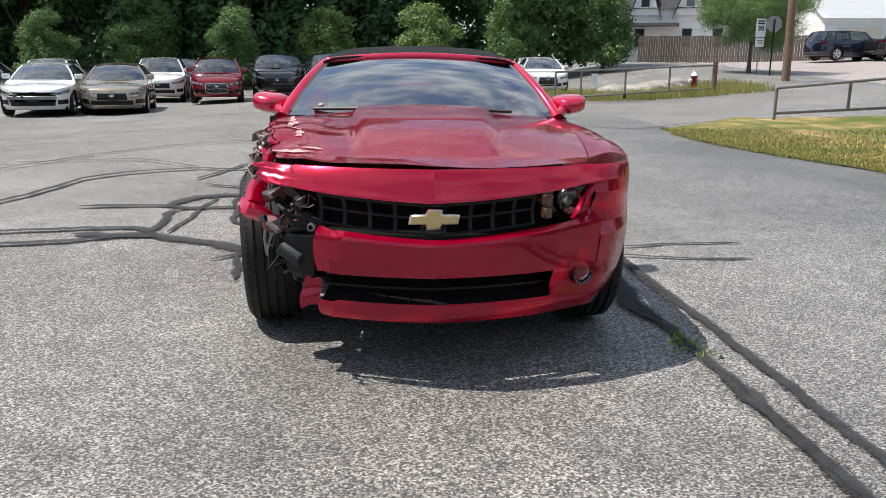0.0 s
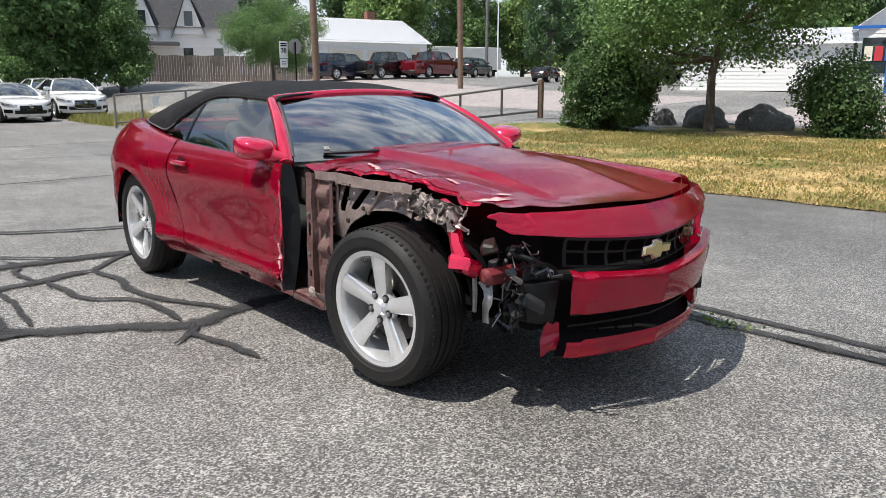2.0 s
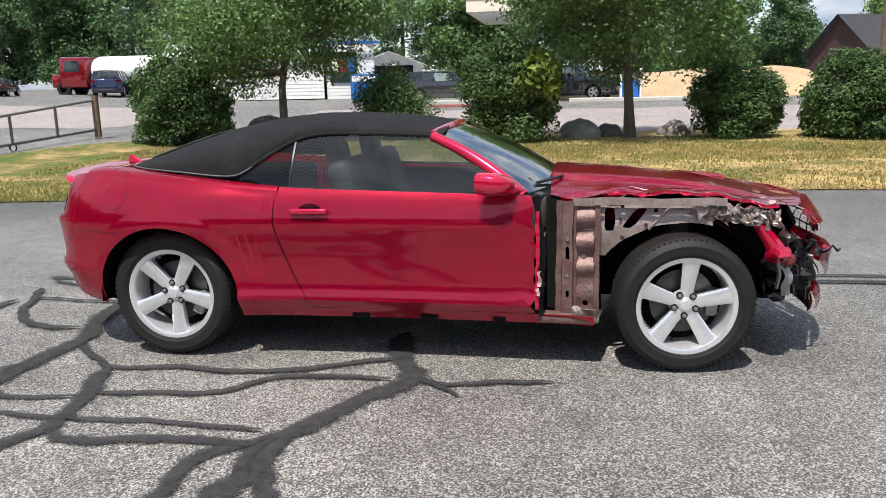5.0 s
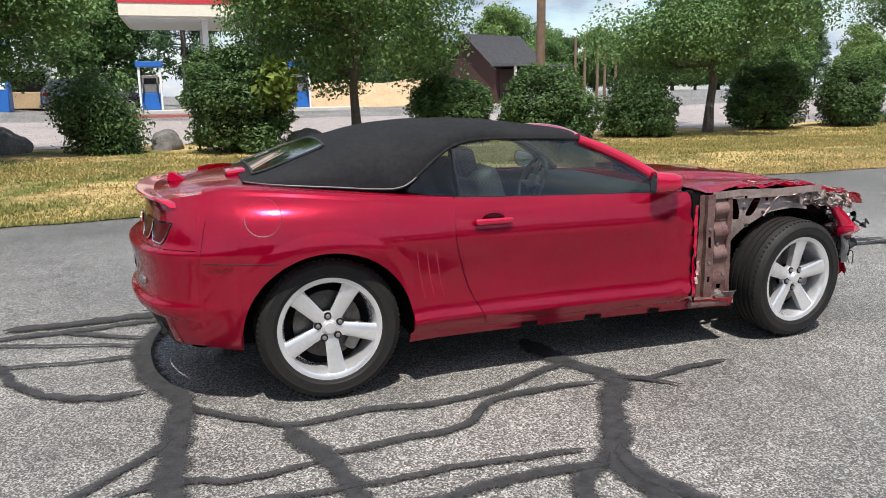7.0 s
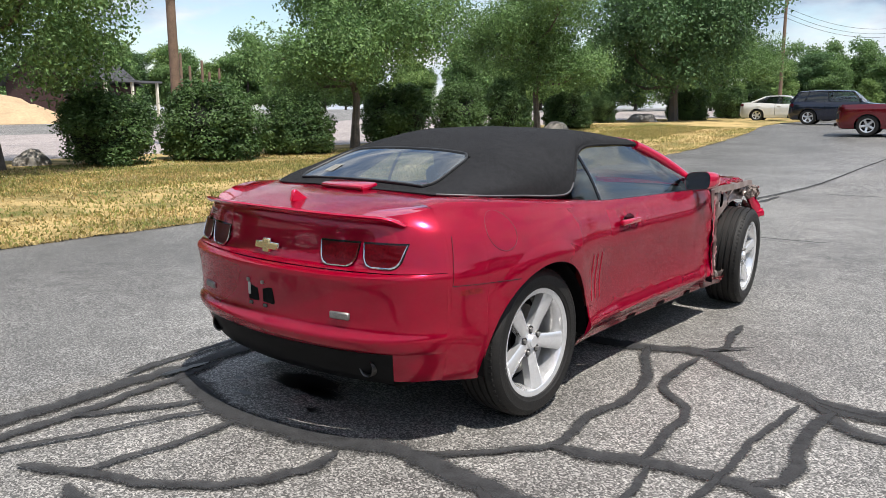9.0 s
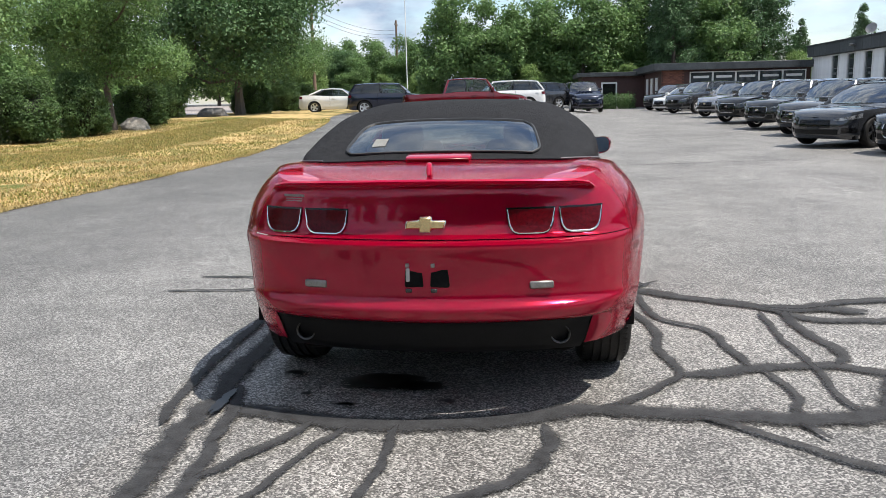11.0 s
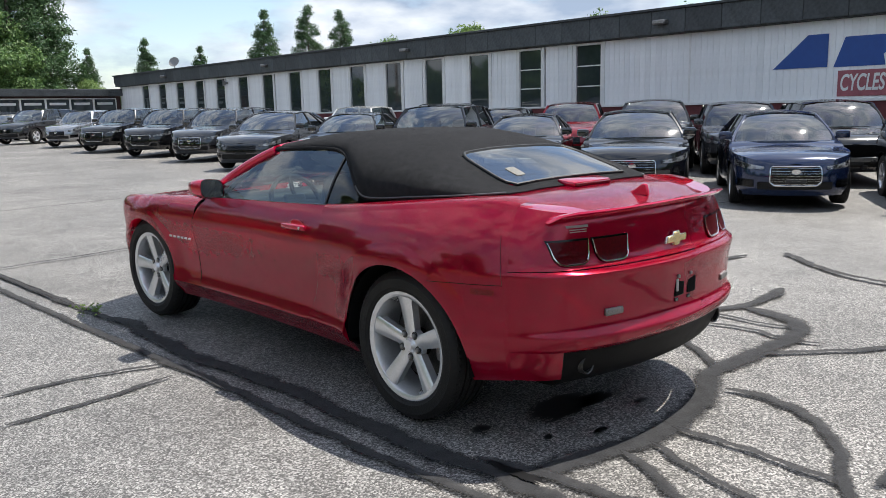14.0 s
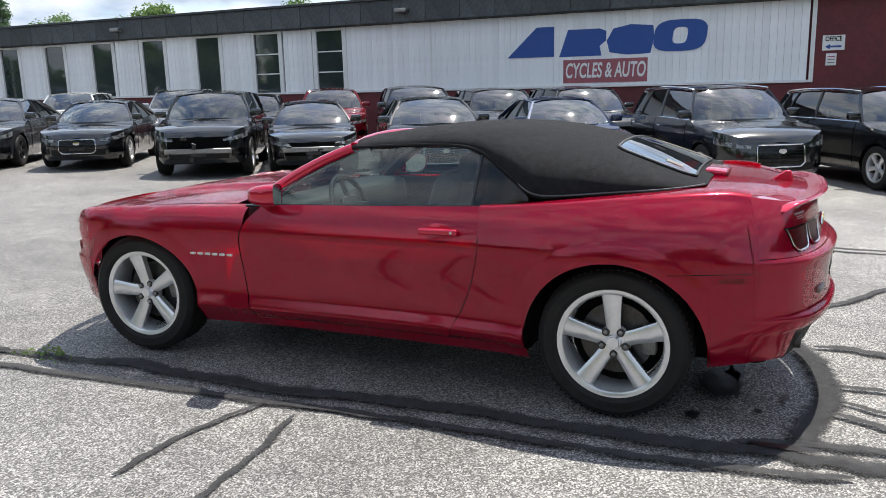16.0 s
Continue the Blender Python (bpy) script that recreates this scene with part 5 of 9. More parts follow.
def tail_pt(t, z, out=0.0):
    """Across the tail, t from -1 (right) to 1 (left)."""
    s = 1 - abs(t) * (1 - s_r)
    p = COUPE.at(s, z, out + 0.018 * t * t)
    return Vector((math.copysign(p.x, t) if t else 0, p.y, p.z))


bm = solid(grid(tail_pt, steps(-1, 1, 64), [0.445, 0.455, 0.465, 0.48, 0.495, 0.505, 0.515, 0.522, 0.53, 0.54, 0.555, 0.58, 0.61, 0.64, 0.67, 0.70, 0.73, 0.75, 0.765, 0.775, 0.782, 0.79]), 0.016)
for sgn in (-1, 1):
    bm = join(bm, solid(grid(tail_pt, [sgn * v for v in steps(0.745, 1, 14)], steps(0.312, 0.445, 8), flip=sgn < 0), 0.016))
part("rear_bumper", bm, RED, coupe)
tail_top = lambda t: 1.0 + 0.048 * abs(t) ** 3


def tail_cap(t, v):
    """The edge over the tail panel, running in under the boot lid."""
    p = tail_pt(t, tail_top(t))
    q = Vector((p.x * (0.90 - 0.12 * abs(t)), p.y - 0.20, 1.03 + 0.012 * abs(t)))
    return p.lerp(q, v) + Vector((0, 0, 0.012 * math.sin(math.pi * v) * abs(t)))


bm = solid(grid(lambda t, v: tail_pt(t, 0.793 + (tail_top(t) - 0.793) * v), steps(-1, 1, 64), steps(0, 1, 14)), 0.014)
bm = join(bm, grid(tail_cap, steps(-1, 1, 64), steps(0, 1, 8)))
part("tail_panel", bm, RED, coupe)
VALANCE = mat("satin_black_valance", (0.009, 0.009, 0.010), rough=0.42, var=0.3, scale=14, spec=0.3)
part("diffuser", solid(grid(lambda t, z: tail_pt(t, z, -0.006), steps(-0.742, 0.742, 44), steps(0.290, 0.444, 8)), 0.02), VALANCE, coupe, "black lower valance of ribbed plastic")
for z in (0.435, 0.445):
    part("valance_rib", solid(grid(lambda t, zz: tail_pt(t, zz, 0.004), steps(-0.73, 0.73, 44), (z - 0.002, z + 0.002)), 0.01), VALANCE, coupe)
for side in (-1, 1):
    m = pose(0.555 * side, 2.160, 0.368)
    part("tail_pipe", lathe([(-0.15, 0.041), (0.08, 0.043), (0.084, 0.041), (0.08, 0.036), (-0.05, 0.035), (-0.05, 0)], 24, axis="y", m=m), DARK_STEEL, coupe, "grey steel tail pipe")


def tail_x(x, z, out):
    """The tail's skin over the plan width x."""
    lo, hi = 0.0, 1.0
    for _ in range(24):
        mid = (lo + hi) / 2
        if tail_pt(mid, z).x < abs(x):
            lo = mid
        else:
            hi = mid
    p = tail_pt(lo, z, out)
    return Vector((x, p.y, z))


for side in (-1, 1):
    for x0, x1 in ((0.338, 0.525), (0.552, 0.722)):
        def lampf(u, v, grow=0.0, out=0.006):
            z = 0.813 - grow + (0.092 + 2 * grow) * v
            k = max(0, 1 - v / 0.45)
            lean = 0.014 * (1 - v) + 0.034 * (1 - math.sqrt(1 - k * k))
            return tail_x(side * (x0 - grow + lean + (x1 - x0 + 2 * grow - lean * 2) * u), z, out)
        part("lamp_bezel", solid(grid(lambda u, v: lampf(u, v, 0.008, 0.003), steps(0, 1, 8), steps(0, 1, 14), flip=side < 0), 0.008), GLOSS_BLACK, coupe, "black lamp bezel")
        tl = part("tail_lamp", solid(grid(lampf, steps(0, 1, 8), steps(0, 1, 14), flip=side < 0), 0.01), TAIL_RED, coupe)
        edge = [lampf(0, v, 0.003, 0.009) for v in steps(1, 0.0, 14)] + [lampf(u, 0, 0.003, 0.009) for u in steps(0.1, 0.9, 8)] + [lampf(1, v, 0.003, 0.009) for v in steps(0.0, 1, 14)]
        part("lamp_trim", tube(edge, [0.0012 + 0.0038 * math.sin(math.pi * i / (len(edge) - 1)) for i in range(len(edge))], 6), CHROME, tl, "chrome lamp surround")
    part("reverse_lamp", box(-0.05, -0.008, -0.016, 0.05, 0.012, 0.016, bevel=0.005, m=pose(0.475 * side, tail_x(0.475, 0.6, 0).y, 0.60, 0, 0, -12 * side)), STEEL, coupe, "small clear reversing lamp")
bow_tie(coupe, Matrix.Translation(tail_x(0, 0.85, 0.0)) @ pose(0, 0, 0, 90, 0, 180) , 0.165)
# plate recess with its empty brackets; near-black pads carry the holes' shade
for x, w in ((0.045, 0.0), (-0.06, 0.0)):
    part("plate_hole_shade", box(x - 0.042, tail_x(0, 0.63, 0).y - 0.02, 0.595, x + 0.042, tail_x(0, 0.63, 0).y + 0.003, 0.680, bevel=0.008), DARK, coupe)
part("plate_clip", box(0.062, tail_x(0, 0.63, 0).y, 0.622, 0.078, tail_x(0, 0.63, 0).y + 0.008, 0.680, bevel=0.003), BEIGE, coupe, "white plastic clip")
for x in (0.07, -0.035):
    part("plate_clip", box(x - 0.008, tail_x(0, 0.69, 0).y - 0.004, 0.684, x + 0.008, tail_x(0, 0.69, 0).y + 0.008, 0.700, bevel=0.002), STEEL, coupe)
    part("plate_screw", box(x - 0.015, tail_x(0, 0.58, 0).y - 0.004, 0.575, x + 0.012, tail_x(0, 0.58, 0).y + 0.006, 0.592, bevel=0.003), GLOSS_BLACK, coupe)
for x, z0 in ((0.585, 0.962), (0.585, 0.949), (0.585, 0.940)):
    w = 0.05 if z0 > 0.955 else 0.04
    part("sticker_bar", solid(grid(lambda u, z: tail_x(u, z, 0.002), steps(x - w, x + w, 6), (z0 - 0.002 if z0 < 0.955 else z0 - 0.005, z0 + 0.002 if z0 < 0.955 else z0 + 0.005)), 0.002), BEIGE, coupe, "white lettering bars of a dealer sticker")


# boot lid and its lip spoiler
def deck_pt(u, v):
    y = 1.665 + v * 0.60
    xe = 0.715 - 0.10 * v - 0.03 * v * v
    yy = y + (0.10 * (abs(u) ** 2.5) * -1 if v > 0.4 else 0) * (v - 0.4) * 1.6 + (0.06 * abs(u) ** 2 * 0 if v < 0.4 else 0)
    z = spline([(1.6, 1.085), (1.8, 1.075), (2.0, 1.060), (2.27, 1.018)], y) - 0.014 * u * u
    return Vector((u * xe, yy, z))


part("boot_lid", solid(grid(deck_pt, steps(-1, 1, 40), steps(0, 1, 14)), 0.014), RED, coupe)


def spoiler_pt(u, v):
    x = u * 0.70
    y0 = 2.33 - 0.15 * abs(u) ** 2.6
    prof = [(-0.17, 0.000), (-0.10, 0.010), (-0.03, 0.024), (0.0, 0.027), (0.006, 0.020), (-0.01, 0.006), (-0.06, -0.012), (-0.15, -0.018)]
    k = v * (len(prof) - 1)
    i = min(int(k), len(prof) - 2)
    a = [prof[i][j] + (prof[i + 1][j] - prof[i][j]) * (k - i) for j in (0, 1)]
    end = math.sqrt(max(0.0, 1 - max(0, (abs(u) - 0.86) / 0.14) ** 2))
    return Vector((x, y0 - 0.05 + (a[0] + 0.05) * 0.95 * (0.35 + 0.65 * end), 1.010 - 0.016 * u * u - 0.012 * (1 - end) + a[1] * end))


part("rear_spoiler", grid(spoiler_pt, steps(-1, 1, 48), steps(0, 1, 14)), RED, coupe)
bm = prism([(-0.075, 0), (0.055, 0), (0.045, 0.055), (0.02, 0.058), (-0.03, 0.022)], -0.011, 0.011, m=pose(0, 2.12, 1.035, 90, 0, 90), bevel=0.006)
part("aerial_fin", bm, RED, coupe)
part("brake_light_housing", box(-0.155, -0.05, 0, 0.155, 0.06, 0.030, bevel=0.014, seg=2, m=pose(0, 1.80, 1.072, -6)), RED, coupe)
part("brake_light", box(-0.145, 0.045, 0.004, 0.145, 0.064, 0.020, bevel=0.004, m=pose(0, 1.80, 1.074, -6)), TAIL_RED, coupe)
# cloth roof and its rear window
bm = grid(soft_top, steps(-1, 1, 72), steps(-0.12, 1.80, 80))
hole = [f for f in bm.faces if 1.360 < f.calc_center_median().y < 1.718 and abs(f.calc_center_median().x) < 0.415 + 0.13 * (f.calc_center_median().y - 1.345)]
bmesh.ops.delete(bm, geom=hole, context="FACES")
roof = part("cloth_roof", crumple(solid(bm, 0.010), 0.004, 6, 2), CANVAS, coupe, "black cloth folding roof, raised")


def rear_window(u, v, out=0.006):
    y = 1.345 + 0.385 * v + 0.01 * u * u
    r = 1 - 0.10 * max(0, abs(v - 0.5) * 2) ** 6
    half = (0.43 + 0.05 * v) * r
    xe = spline(TOP_EDGE_X, y)
    a = math.asin(min(1, (half * abs(u) / xe) ** (2.7 / 2))) * 2 / math.pi
    return soft_top(math.copysign(a, u) if u else 0, y, out)


part("rear_window", grid(rear_window, steps(-1, 1, 30), steps(0, 1, 14)), REAR_GLASS, roof)
for us, vs in ((steps(-1, 1, 30), (0, 0.04, 0.08)), (steps(-1, 1, 30), (0.93, 0.96, 1)), ((-1, -0.97, -0.94), steps(0.08, 0.93, 10)), ((0.94, 0.97, 1), steps(0.08, 0.93, 10))):
    part("window_border", grid(lambda u, v: rear_window(u, v, 0.003), us, vs), GLOSS_BLACK, roof, "black printed border of the rear glass")
edge = [rear_window(u, 0, 0.006) for u in steps(-1, 1, 24)] + [rear_window(1, v) for v in steps(0, 1, 10)[1:]] + [rear_window(u, 1) for u in steps(1, -1, 24)[1:]] + [rear_window(-1, v) for v in steps(1, 0, 10)[1:]]
part("window_seal", tube(edge, 0.007, 6, cap=False), BLACK_PLASTIC, roof)
for x, y in ((-0.03, 1.6),):
    part("window_sticker", solid(grid(lambda u, v: rear_window(0.60 + 0.14 * u, 0.60 + 0.22 * v, 0.009), steps(0, 1, 4), steps(0, 1, 4)), 0.001), BEIGE, roof, "pale sticker on the rear glass")
# roof seams and base piping
for side in (-1, 1):
    pts = [soft_top(side * 0.995, y, 0.004) for y in steps(0.94, 1.79, 24)]
    part("base_piping", tube(pts, 0.0045, 6), PIPING, roof, "grey piping along the foot of the cloth")
    pts = [soft_top(side * 0.99, y, 0.003) for y in steps(-0.12, 0.95, 24)]
    part("drip_rail", tube(pts, 0.009, 6), CANVAS, roof)
# windscreen, pillars, header
WS_B = lambda u: Vector((u * 0.77, -0.80 + 0.20 * u * u, 0.955 - 0.02 * u * u))
WS_T = lambda u: Vector((u * 0.575, -0.145 + 0.06 * u * u, 1.272 - 0.035 * u * u))


def screen(u, v):
    p = WS_B(u).lerp(WS_T(u), v)
    return p + Vector((0, -0.03, 0.045)) * (4 * v * (1 - v) * 0.5)


part("windscreen", grid(screen, steps(-1, 1, 30), steps(0, 1, 16)), SCREEN_GLASS, coupe)
part("header_rail", tube([WS_T(u) + Vector((0, 0.025, 0.004)) for u in steps(-1.02, 1.02, 24)], 0.026, 10), RED, coupe)
for side in (-1, 1):
    pts = [screen(side * 1.02, v) + Vector((side * 0.014, 0.022, -0.004)) for v in steps(-0.02, 1.0, 14)]
    bm = tube(pts, [0.040 - 0.012 * v for v in steps(0, 1, 14)], 10)
    part("windscreen_pillar", bm, RED, coupe)
    pts = [screen(side * 1.0, v) + Vector((side * -0.012, 0.040, -0.006)) for v in steps(0.02, 0.98, 14)]
    part("pillar_trim", tube(pts, [0.036 - 0.010 * v for v in steps(0, 1, 14)], 8), SEAT, coupe, "dark inner pillar trim")
    # door glass and small rear side glass
    def side_glass(u, v, y0=-0.47, y1=0.715, side=side):
        y = y0 + (y1 - y0) * u
        xb = COUPE.at(SY(y), belt(y)).x - 0.03
        if y < -0.13:
            t = (y + 0.62) / 0.50
            top = Vector((xb + (0.60 - xb) * t, y, 0.95 + (1.238 - 0.95) * t))
        else:
            top = Vector((spline(TOP_EDGE_X, y) + 0.004, y, spline(TOP_EDGE_Z, y) - 0.006))
        b = Vector((xb, y, belt(y) - 0.01))
        p = b.lerp(top, v)
        p.x += 0.012 * math.sin(v * math.pi)
        return Vector((p.x * side, p.y, p.z))
    part("door_glass", grid(side_glass, steps(0, 1, 24), steps(0, 1, 8)), CAR_GLASS, coupe)
    part("quarter_glass", grid(lambda u, v: side_glass(u, v, 0.727, 1.008), steps(0, 1, 10), steps(0, 1, 6)), QUARTER_GLASS, coupe)
    part("glass_divider", tube([side_glass(0.5, v, 0.715, 0.727) for v in steps(0, 1, 6)], 0.009, 6), GLOSS_BLACK, coupe)
    part("belt_seal", tube([side_glass(u, 0, -0.62, 1.02) + Vector((0.012 * side, 0, 0.004)) for u in steps(0, 1, 30)], 0.009, 6), GLOSS_BLACK, coupe)
    # door mirror
    mm = pose(0.890 * side, -0.43, 0.998, 0, 0, 22 * side)

    def mirror_pt(u, v):
        t = 2 * math.pi * u
        grow = spline([(0, 0.0), (0.06, 0.45), (0.3, 0.8), (0.7, 0.98), (1, 1.0)], v)
        n = 3.2
        cx = math.copysign(abs(math.cos(t)) ** (2 / n), math.cos(t)) * 0.108 * grow
        cz = math.copysign(abs(math.sin(t)) ** (2 / n), math.sin(t)) * 0.062 * grow
        return mm @ Vector((cx * side + 0.01 * side * v, -0.115 + 0.165 * v, cz + 0.012 * cx / 0.102))

    bm = grid(mirror_pt, steps(0, 1, 32), (0, 0.03, 0.1, 0.2, 0.4, 0.6, 0.8, 1.0))
    bmesh.ops.remove_doubles(bm, verts=bm.verts, dist=1e-4)
    mirror = part("door_mirror", bm, RED, coupe)
    bm = grid(lambda u, v: mm @ Vector(((mm.inverted() @ mirror_pt(u, 1)).x * v, 0.046, (mm.inverted() @ mirror_pt(u, 1)).z * v)), steps(0, 1, 32), (0, 0.5, 0.94))
    bmesh.ops.remove_doubles(bm, verts=bm.verts, dist=1e-4)
    part("mirror_glass", bm, MIRROR, mirror)
    arm = tube([(0, 0, 0), (0.03, 0.05, 0.012), (0.065, 0.10, 0.024), (0.10, 0.16, 0.034)], [0.018, 0.030, 0.040, 0.030], 10)
    bmesh.ops.transform(arm, matrix=Matrix.Translation((0.800 * side, -0.585, 0.950)) @ Matrix.Diagonal((side, 1, 1, 1)), verts=arm.verts)
    if side < 0:
        bmesh.ops.reverse_faces(arm, faces=arm.faces[:])
    part("mirror_arm", arm, RED, mirror)
# wipers and cowl
part("cowl", solid(grid(lambda u, v: Vector((u * 0.77, -0.84 + 0.20 * u * u + 0.10 * v - 0.02, 0.935 + 0.012 * v - 0.02 * u * u)), steps(-1, 1, 20), steps(0, 1, 3)), 0.01), BLACK_PLASTIC, coupe)
for x0, x1 in ((-0.62, -0.12), (0.02, 0.5)):
    part("wiper", tube([(x0, -0.70 + 0.15 * x0 * x0, 0.975), ((x0 + x1) / 2, -0.775, 0.985), (x1, -0.79, 0.975)], 0.010, 6), BLACK_PLASTIC, coupe)
part("windscreen_sticker", solid(grid(lambda u, v: screen(-0.80 + 0.035 * u, 0.12 + 0.04 * v) + Vector((0, -0.004, 0.004)), steps(0, 1, 4), steps(0, 1, 4)), 0.001), BEIGE, coupe, "small pale blue sticker")
# cabin
part("cabin_floor", box(-0.76, -1.0, 0.22, 0.76, 0.98, 0.40, bevel=0.02), DARK, coupe)
part("dashboard", box(-0.74, -0.72, 0.70, 0.74, -0.38, 0.93, bevel=0.06, seg=3), SEAT, coupe)
part("rear_shelf", box(-0.70, 1.05, 0.62, 0.70, 1.75, 0.98, bevel=0.05, seg=2), DARK, coupe)
for side in (-1, 1):
    part("door_trim", solid(grid(lambda y, z: Vector((side * (COUPE.at(SY(y), z).x - 0.10), y, z)), steps(-0.6, 0.95, 10), steps(0.4, 0.925, 4)), 0.03), SEAT, coupe)
    seat = bmesh.new()
    seat = box(-0.25, -0.25, 0.40, 0.25, 0.28, 0.58, bevel=0.06, seg=3, bm=None, m=pose(0.38 * side, 0.02, 0))
    seat = box(-0.25, -0.09, 0.0, 0.25, 0.07, 0.62, bevel=0.06, seg=3, bm=seat, m=pose(0.38 * side, 0.33, 0.50, -18))
    st = part("seat", seat, SEAT, coupe)
    part("headrest", box(-0.13, -0.05, 0, 0.13, 0.05, 0.17, bevel=0.045, seg=3, m=pose(0.38 * side, 0.545, 1.035, -12)), SEAT, st)
    part("rear_seat", box(-0.25, -0.06, 0, 0.25, 0.10, 0.50, bevel=0.05, seg=2, m=pose(0.34 * side, 1.0, 0.48, -22)), SEAT, coupe)
wheelm = pose(0.38, -0.22, 0.88, -68, 0, 0)
ring = bmesh.new()
tube([wheelm @ Vector((0.18 * math.cos(a), 0.18 * math.sin(a), 0)) for a in steps(0, 2 * math.pi, 32)], 0.016, 8, bm=ring, cap=False)
ring = box(-0.08, -0.06, -0.02, 0.08, 0.05, 0.015, bevel=0.015, bm=ring, m=wheelm)
for a in (0.1, math.pi - 0.1, 1.5 * math.pi):
    tube([wheelm @ Vector((0.05 * math.cos(a), 0.05 * math.sin(a), 0)), wheelm @ Vector((0.175 * math.cos(a), 0.175 * math.sin(a), 0))], 0.016, 6, bm=ring)
part("steering_wheel", ring, SEAT, coupe)
part("rear_mirror", box(-0.11, -0.015, -0.03, 0.11, 0.015, 0.03, bevel=0.012, m=pose(0, -0.22, 1.205)), BLACK_PLASTIC, coupe)
# underside and wheel housings, with the shade there put into their near-black colour
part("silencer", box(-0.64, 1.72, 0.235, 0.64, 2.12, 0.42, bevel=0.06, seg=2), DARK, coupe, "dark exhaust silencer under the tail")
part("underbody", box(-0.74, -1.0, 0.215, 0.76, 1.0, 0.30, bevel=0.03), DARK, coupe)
# added dark blocks stand in for shade in bonnet gap, intake and engine bay
part("bonnet_gap_shade", box(0.40, -2.00, 0.66, 0.66, -1.30, 0.775, bevel=0.02), DARK, coupe)
part("intake_shade", box(0.34, -2.02, 0.25, 0.62, -1.90, 0.56, bevel=0.02), DARK, coupe)
part("engine_bay_shade", box(-0.48, -2.02, 0.30, 0.55, -0.8, 0.74, bevel=0.05), DARK, coupe)
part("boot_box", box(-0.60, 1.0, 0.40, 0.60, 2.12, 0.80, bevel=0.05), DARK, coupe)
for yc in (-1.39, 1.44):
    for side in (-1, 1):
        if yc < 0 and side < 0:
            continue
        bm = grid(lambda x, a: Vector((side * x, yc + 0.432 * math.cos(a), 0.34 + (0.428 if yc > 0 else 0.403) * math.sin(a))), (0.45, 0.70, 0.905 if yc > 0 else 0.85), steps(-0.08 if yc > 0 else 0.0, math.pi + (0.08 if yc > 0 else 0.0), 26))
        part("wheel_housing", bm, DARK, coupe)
wheel(pose(0.760, -1.426, 0.36, 12, 0, 4), 1, parent=coupe)
wheel(pose(0.785, 1.44, 0.36, 2), 1, parent=coupe)
wheel(pose(-0.785, 1.44, 0.36, 29), -1, parent=coupe)
wheel(pose(-0.755, -1.42, 0.362, 4, -2, 7), -1, parent=coupe)
# chrome model badge on the left fender, as plain bars
for k in range(6):
    y0 = -0.995 + k * 0.050
    p = COUPE.at(SY(y0 + 0.02), 0.65)
    part("badge_bar", box(-0.002, 0, -0.008, 0.003, 0.040, 0.008, bevel=0.002, m=pose(p.x, y0, 0.648)), CHROME, coupe, "chrome badge bar")

# ---- the torn front right corner ----
def plate(ys, zs, x, amount=0.0, scale=9, seed=0, thick=0.004, hole=None):
    bm = bmesh.new()
    vs = {}
    for i, y in enumerate(ys):
        for j, z in enumerate(zs):
            vs[i, j] = bm.verts.new((x(y, z), y, z))
    for i in range(len(ys) - 1):
        for j in range(len(zs) - 1):
            cy, cz = (ys[i] + ys[i + 1]) / 2, (zs[j] + zs[j + 1]) / 2
            if hole and hole(cy, cz):
                continue
            bm.faces.new([vs[i, j], vs[i + 1, j], vs[i + 1, j + 1], vs[i, j + 1]])
    bmesh.ops.delete(bm, geom=[v for v in bm.verts if not v.link_faces], context="VERTS")
    if amount:
        crumple(bm, amount, scale, seed)
    return solid(bm, thick)


def slot(y, z, cy, cz, hw, hh, lean=0.0):
    dy, dz = y - cy - lean * (z - cz), z - cz
    return (dy / hw) ** 4 + (dz / hh) ** 4 < 1


def apron_gap(y, z):
    arch = ((y + 1.43) / 0.50) ** 2 + ((z - 0.38) / 0.40) ** 2 < 1
    return arch or slot(y, z, -1.035, 0.795, 0.026, 0.062) or slot(y, z, -1.165, 0.805, 0.030, 0.052, -0.8) or slot(y, z, -1.27, 0.84, 0.012, 0.012) or slot(y, z, -1.10, 0.865, 0.010, 0.010)


apron = part("inner_fender", plate(steps(-1.56, -0.88, 190), steps(0.60, 0.90, 110), lambda y, z: -0.735 - 0.02 * math.sin((z - 0.6) * 14) - (0.03 if z > 0.86 else 0), 0.006, 8, 3, hole=apron_gap), PRIMER, coupe, "bare pinkish inner fender panel with slots")
for k in range(6):
    z = 0.665 + 0.042 * k
    part("pressed_rib", box(-0.012, -0.04, -0.011, 0.012, 0.04, 0.011, bevel=0.008, seg=2, m=pose(-0.765, -0.925, z)), PRIMER, apron)
for y, z, r in ((-0.985, 0.86, 0.012), (-1.10, 0.70, 0.013), (-1.22, 0.77, 0.011), (-1.31, 0.865, 0.012), (-1.40, 0.86, 0.010), (-1.09, 0.80, 0.009)):
    part("stud", lathe([(0, r), (-0.008, r * 0.9), (-0.008, 0)], 10, m=pose(-0.752 - 0.02 * math.sin((z - 0.6) * 14), y, z)), DARK_STEEL, apron)
for (ya, za), (yb, zb) in (((-0.96, 0.895), (-1.52, 0.885)), ((-0.975, 0.72), (-0.975, 0.88)), ((-1.235, 0.745), (-1.34, 0.86))):
    part("pressed_bead", tube([(-0.752, ya + (yb - ya) * t, za + (zb - za) * t) for t in steps(0, 1, 8)], 0.009, 6), PRIMER, apron)
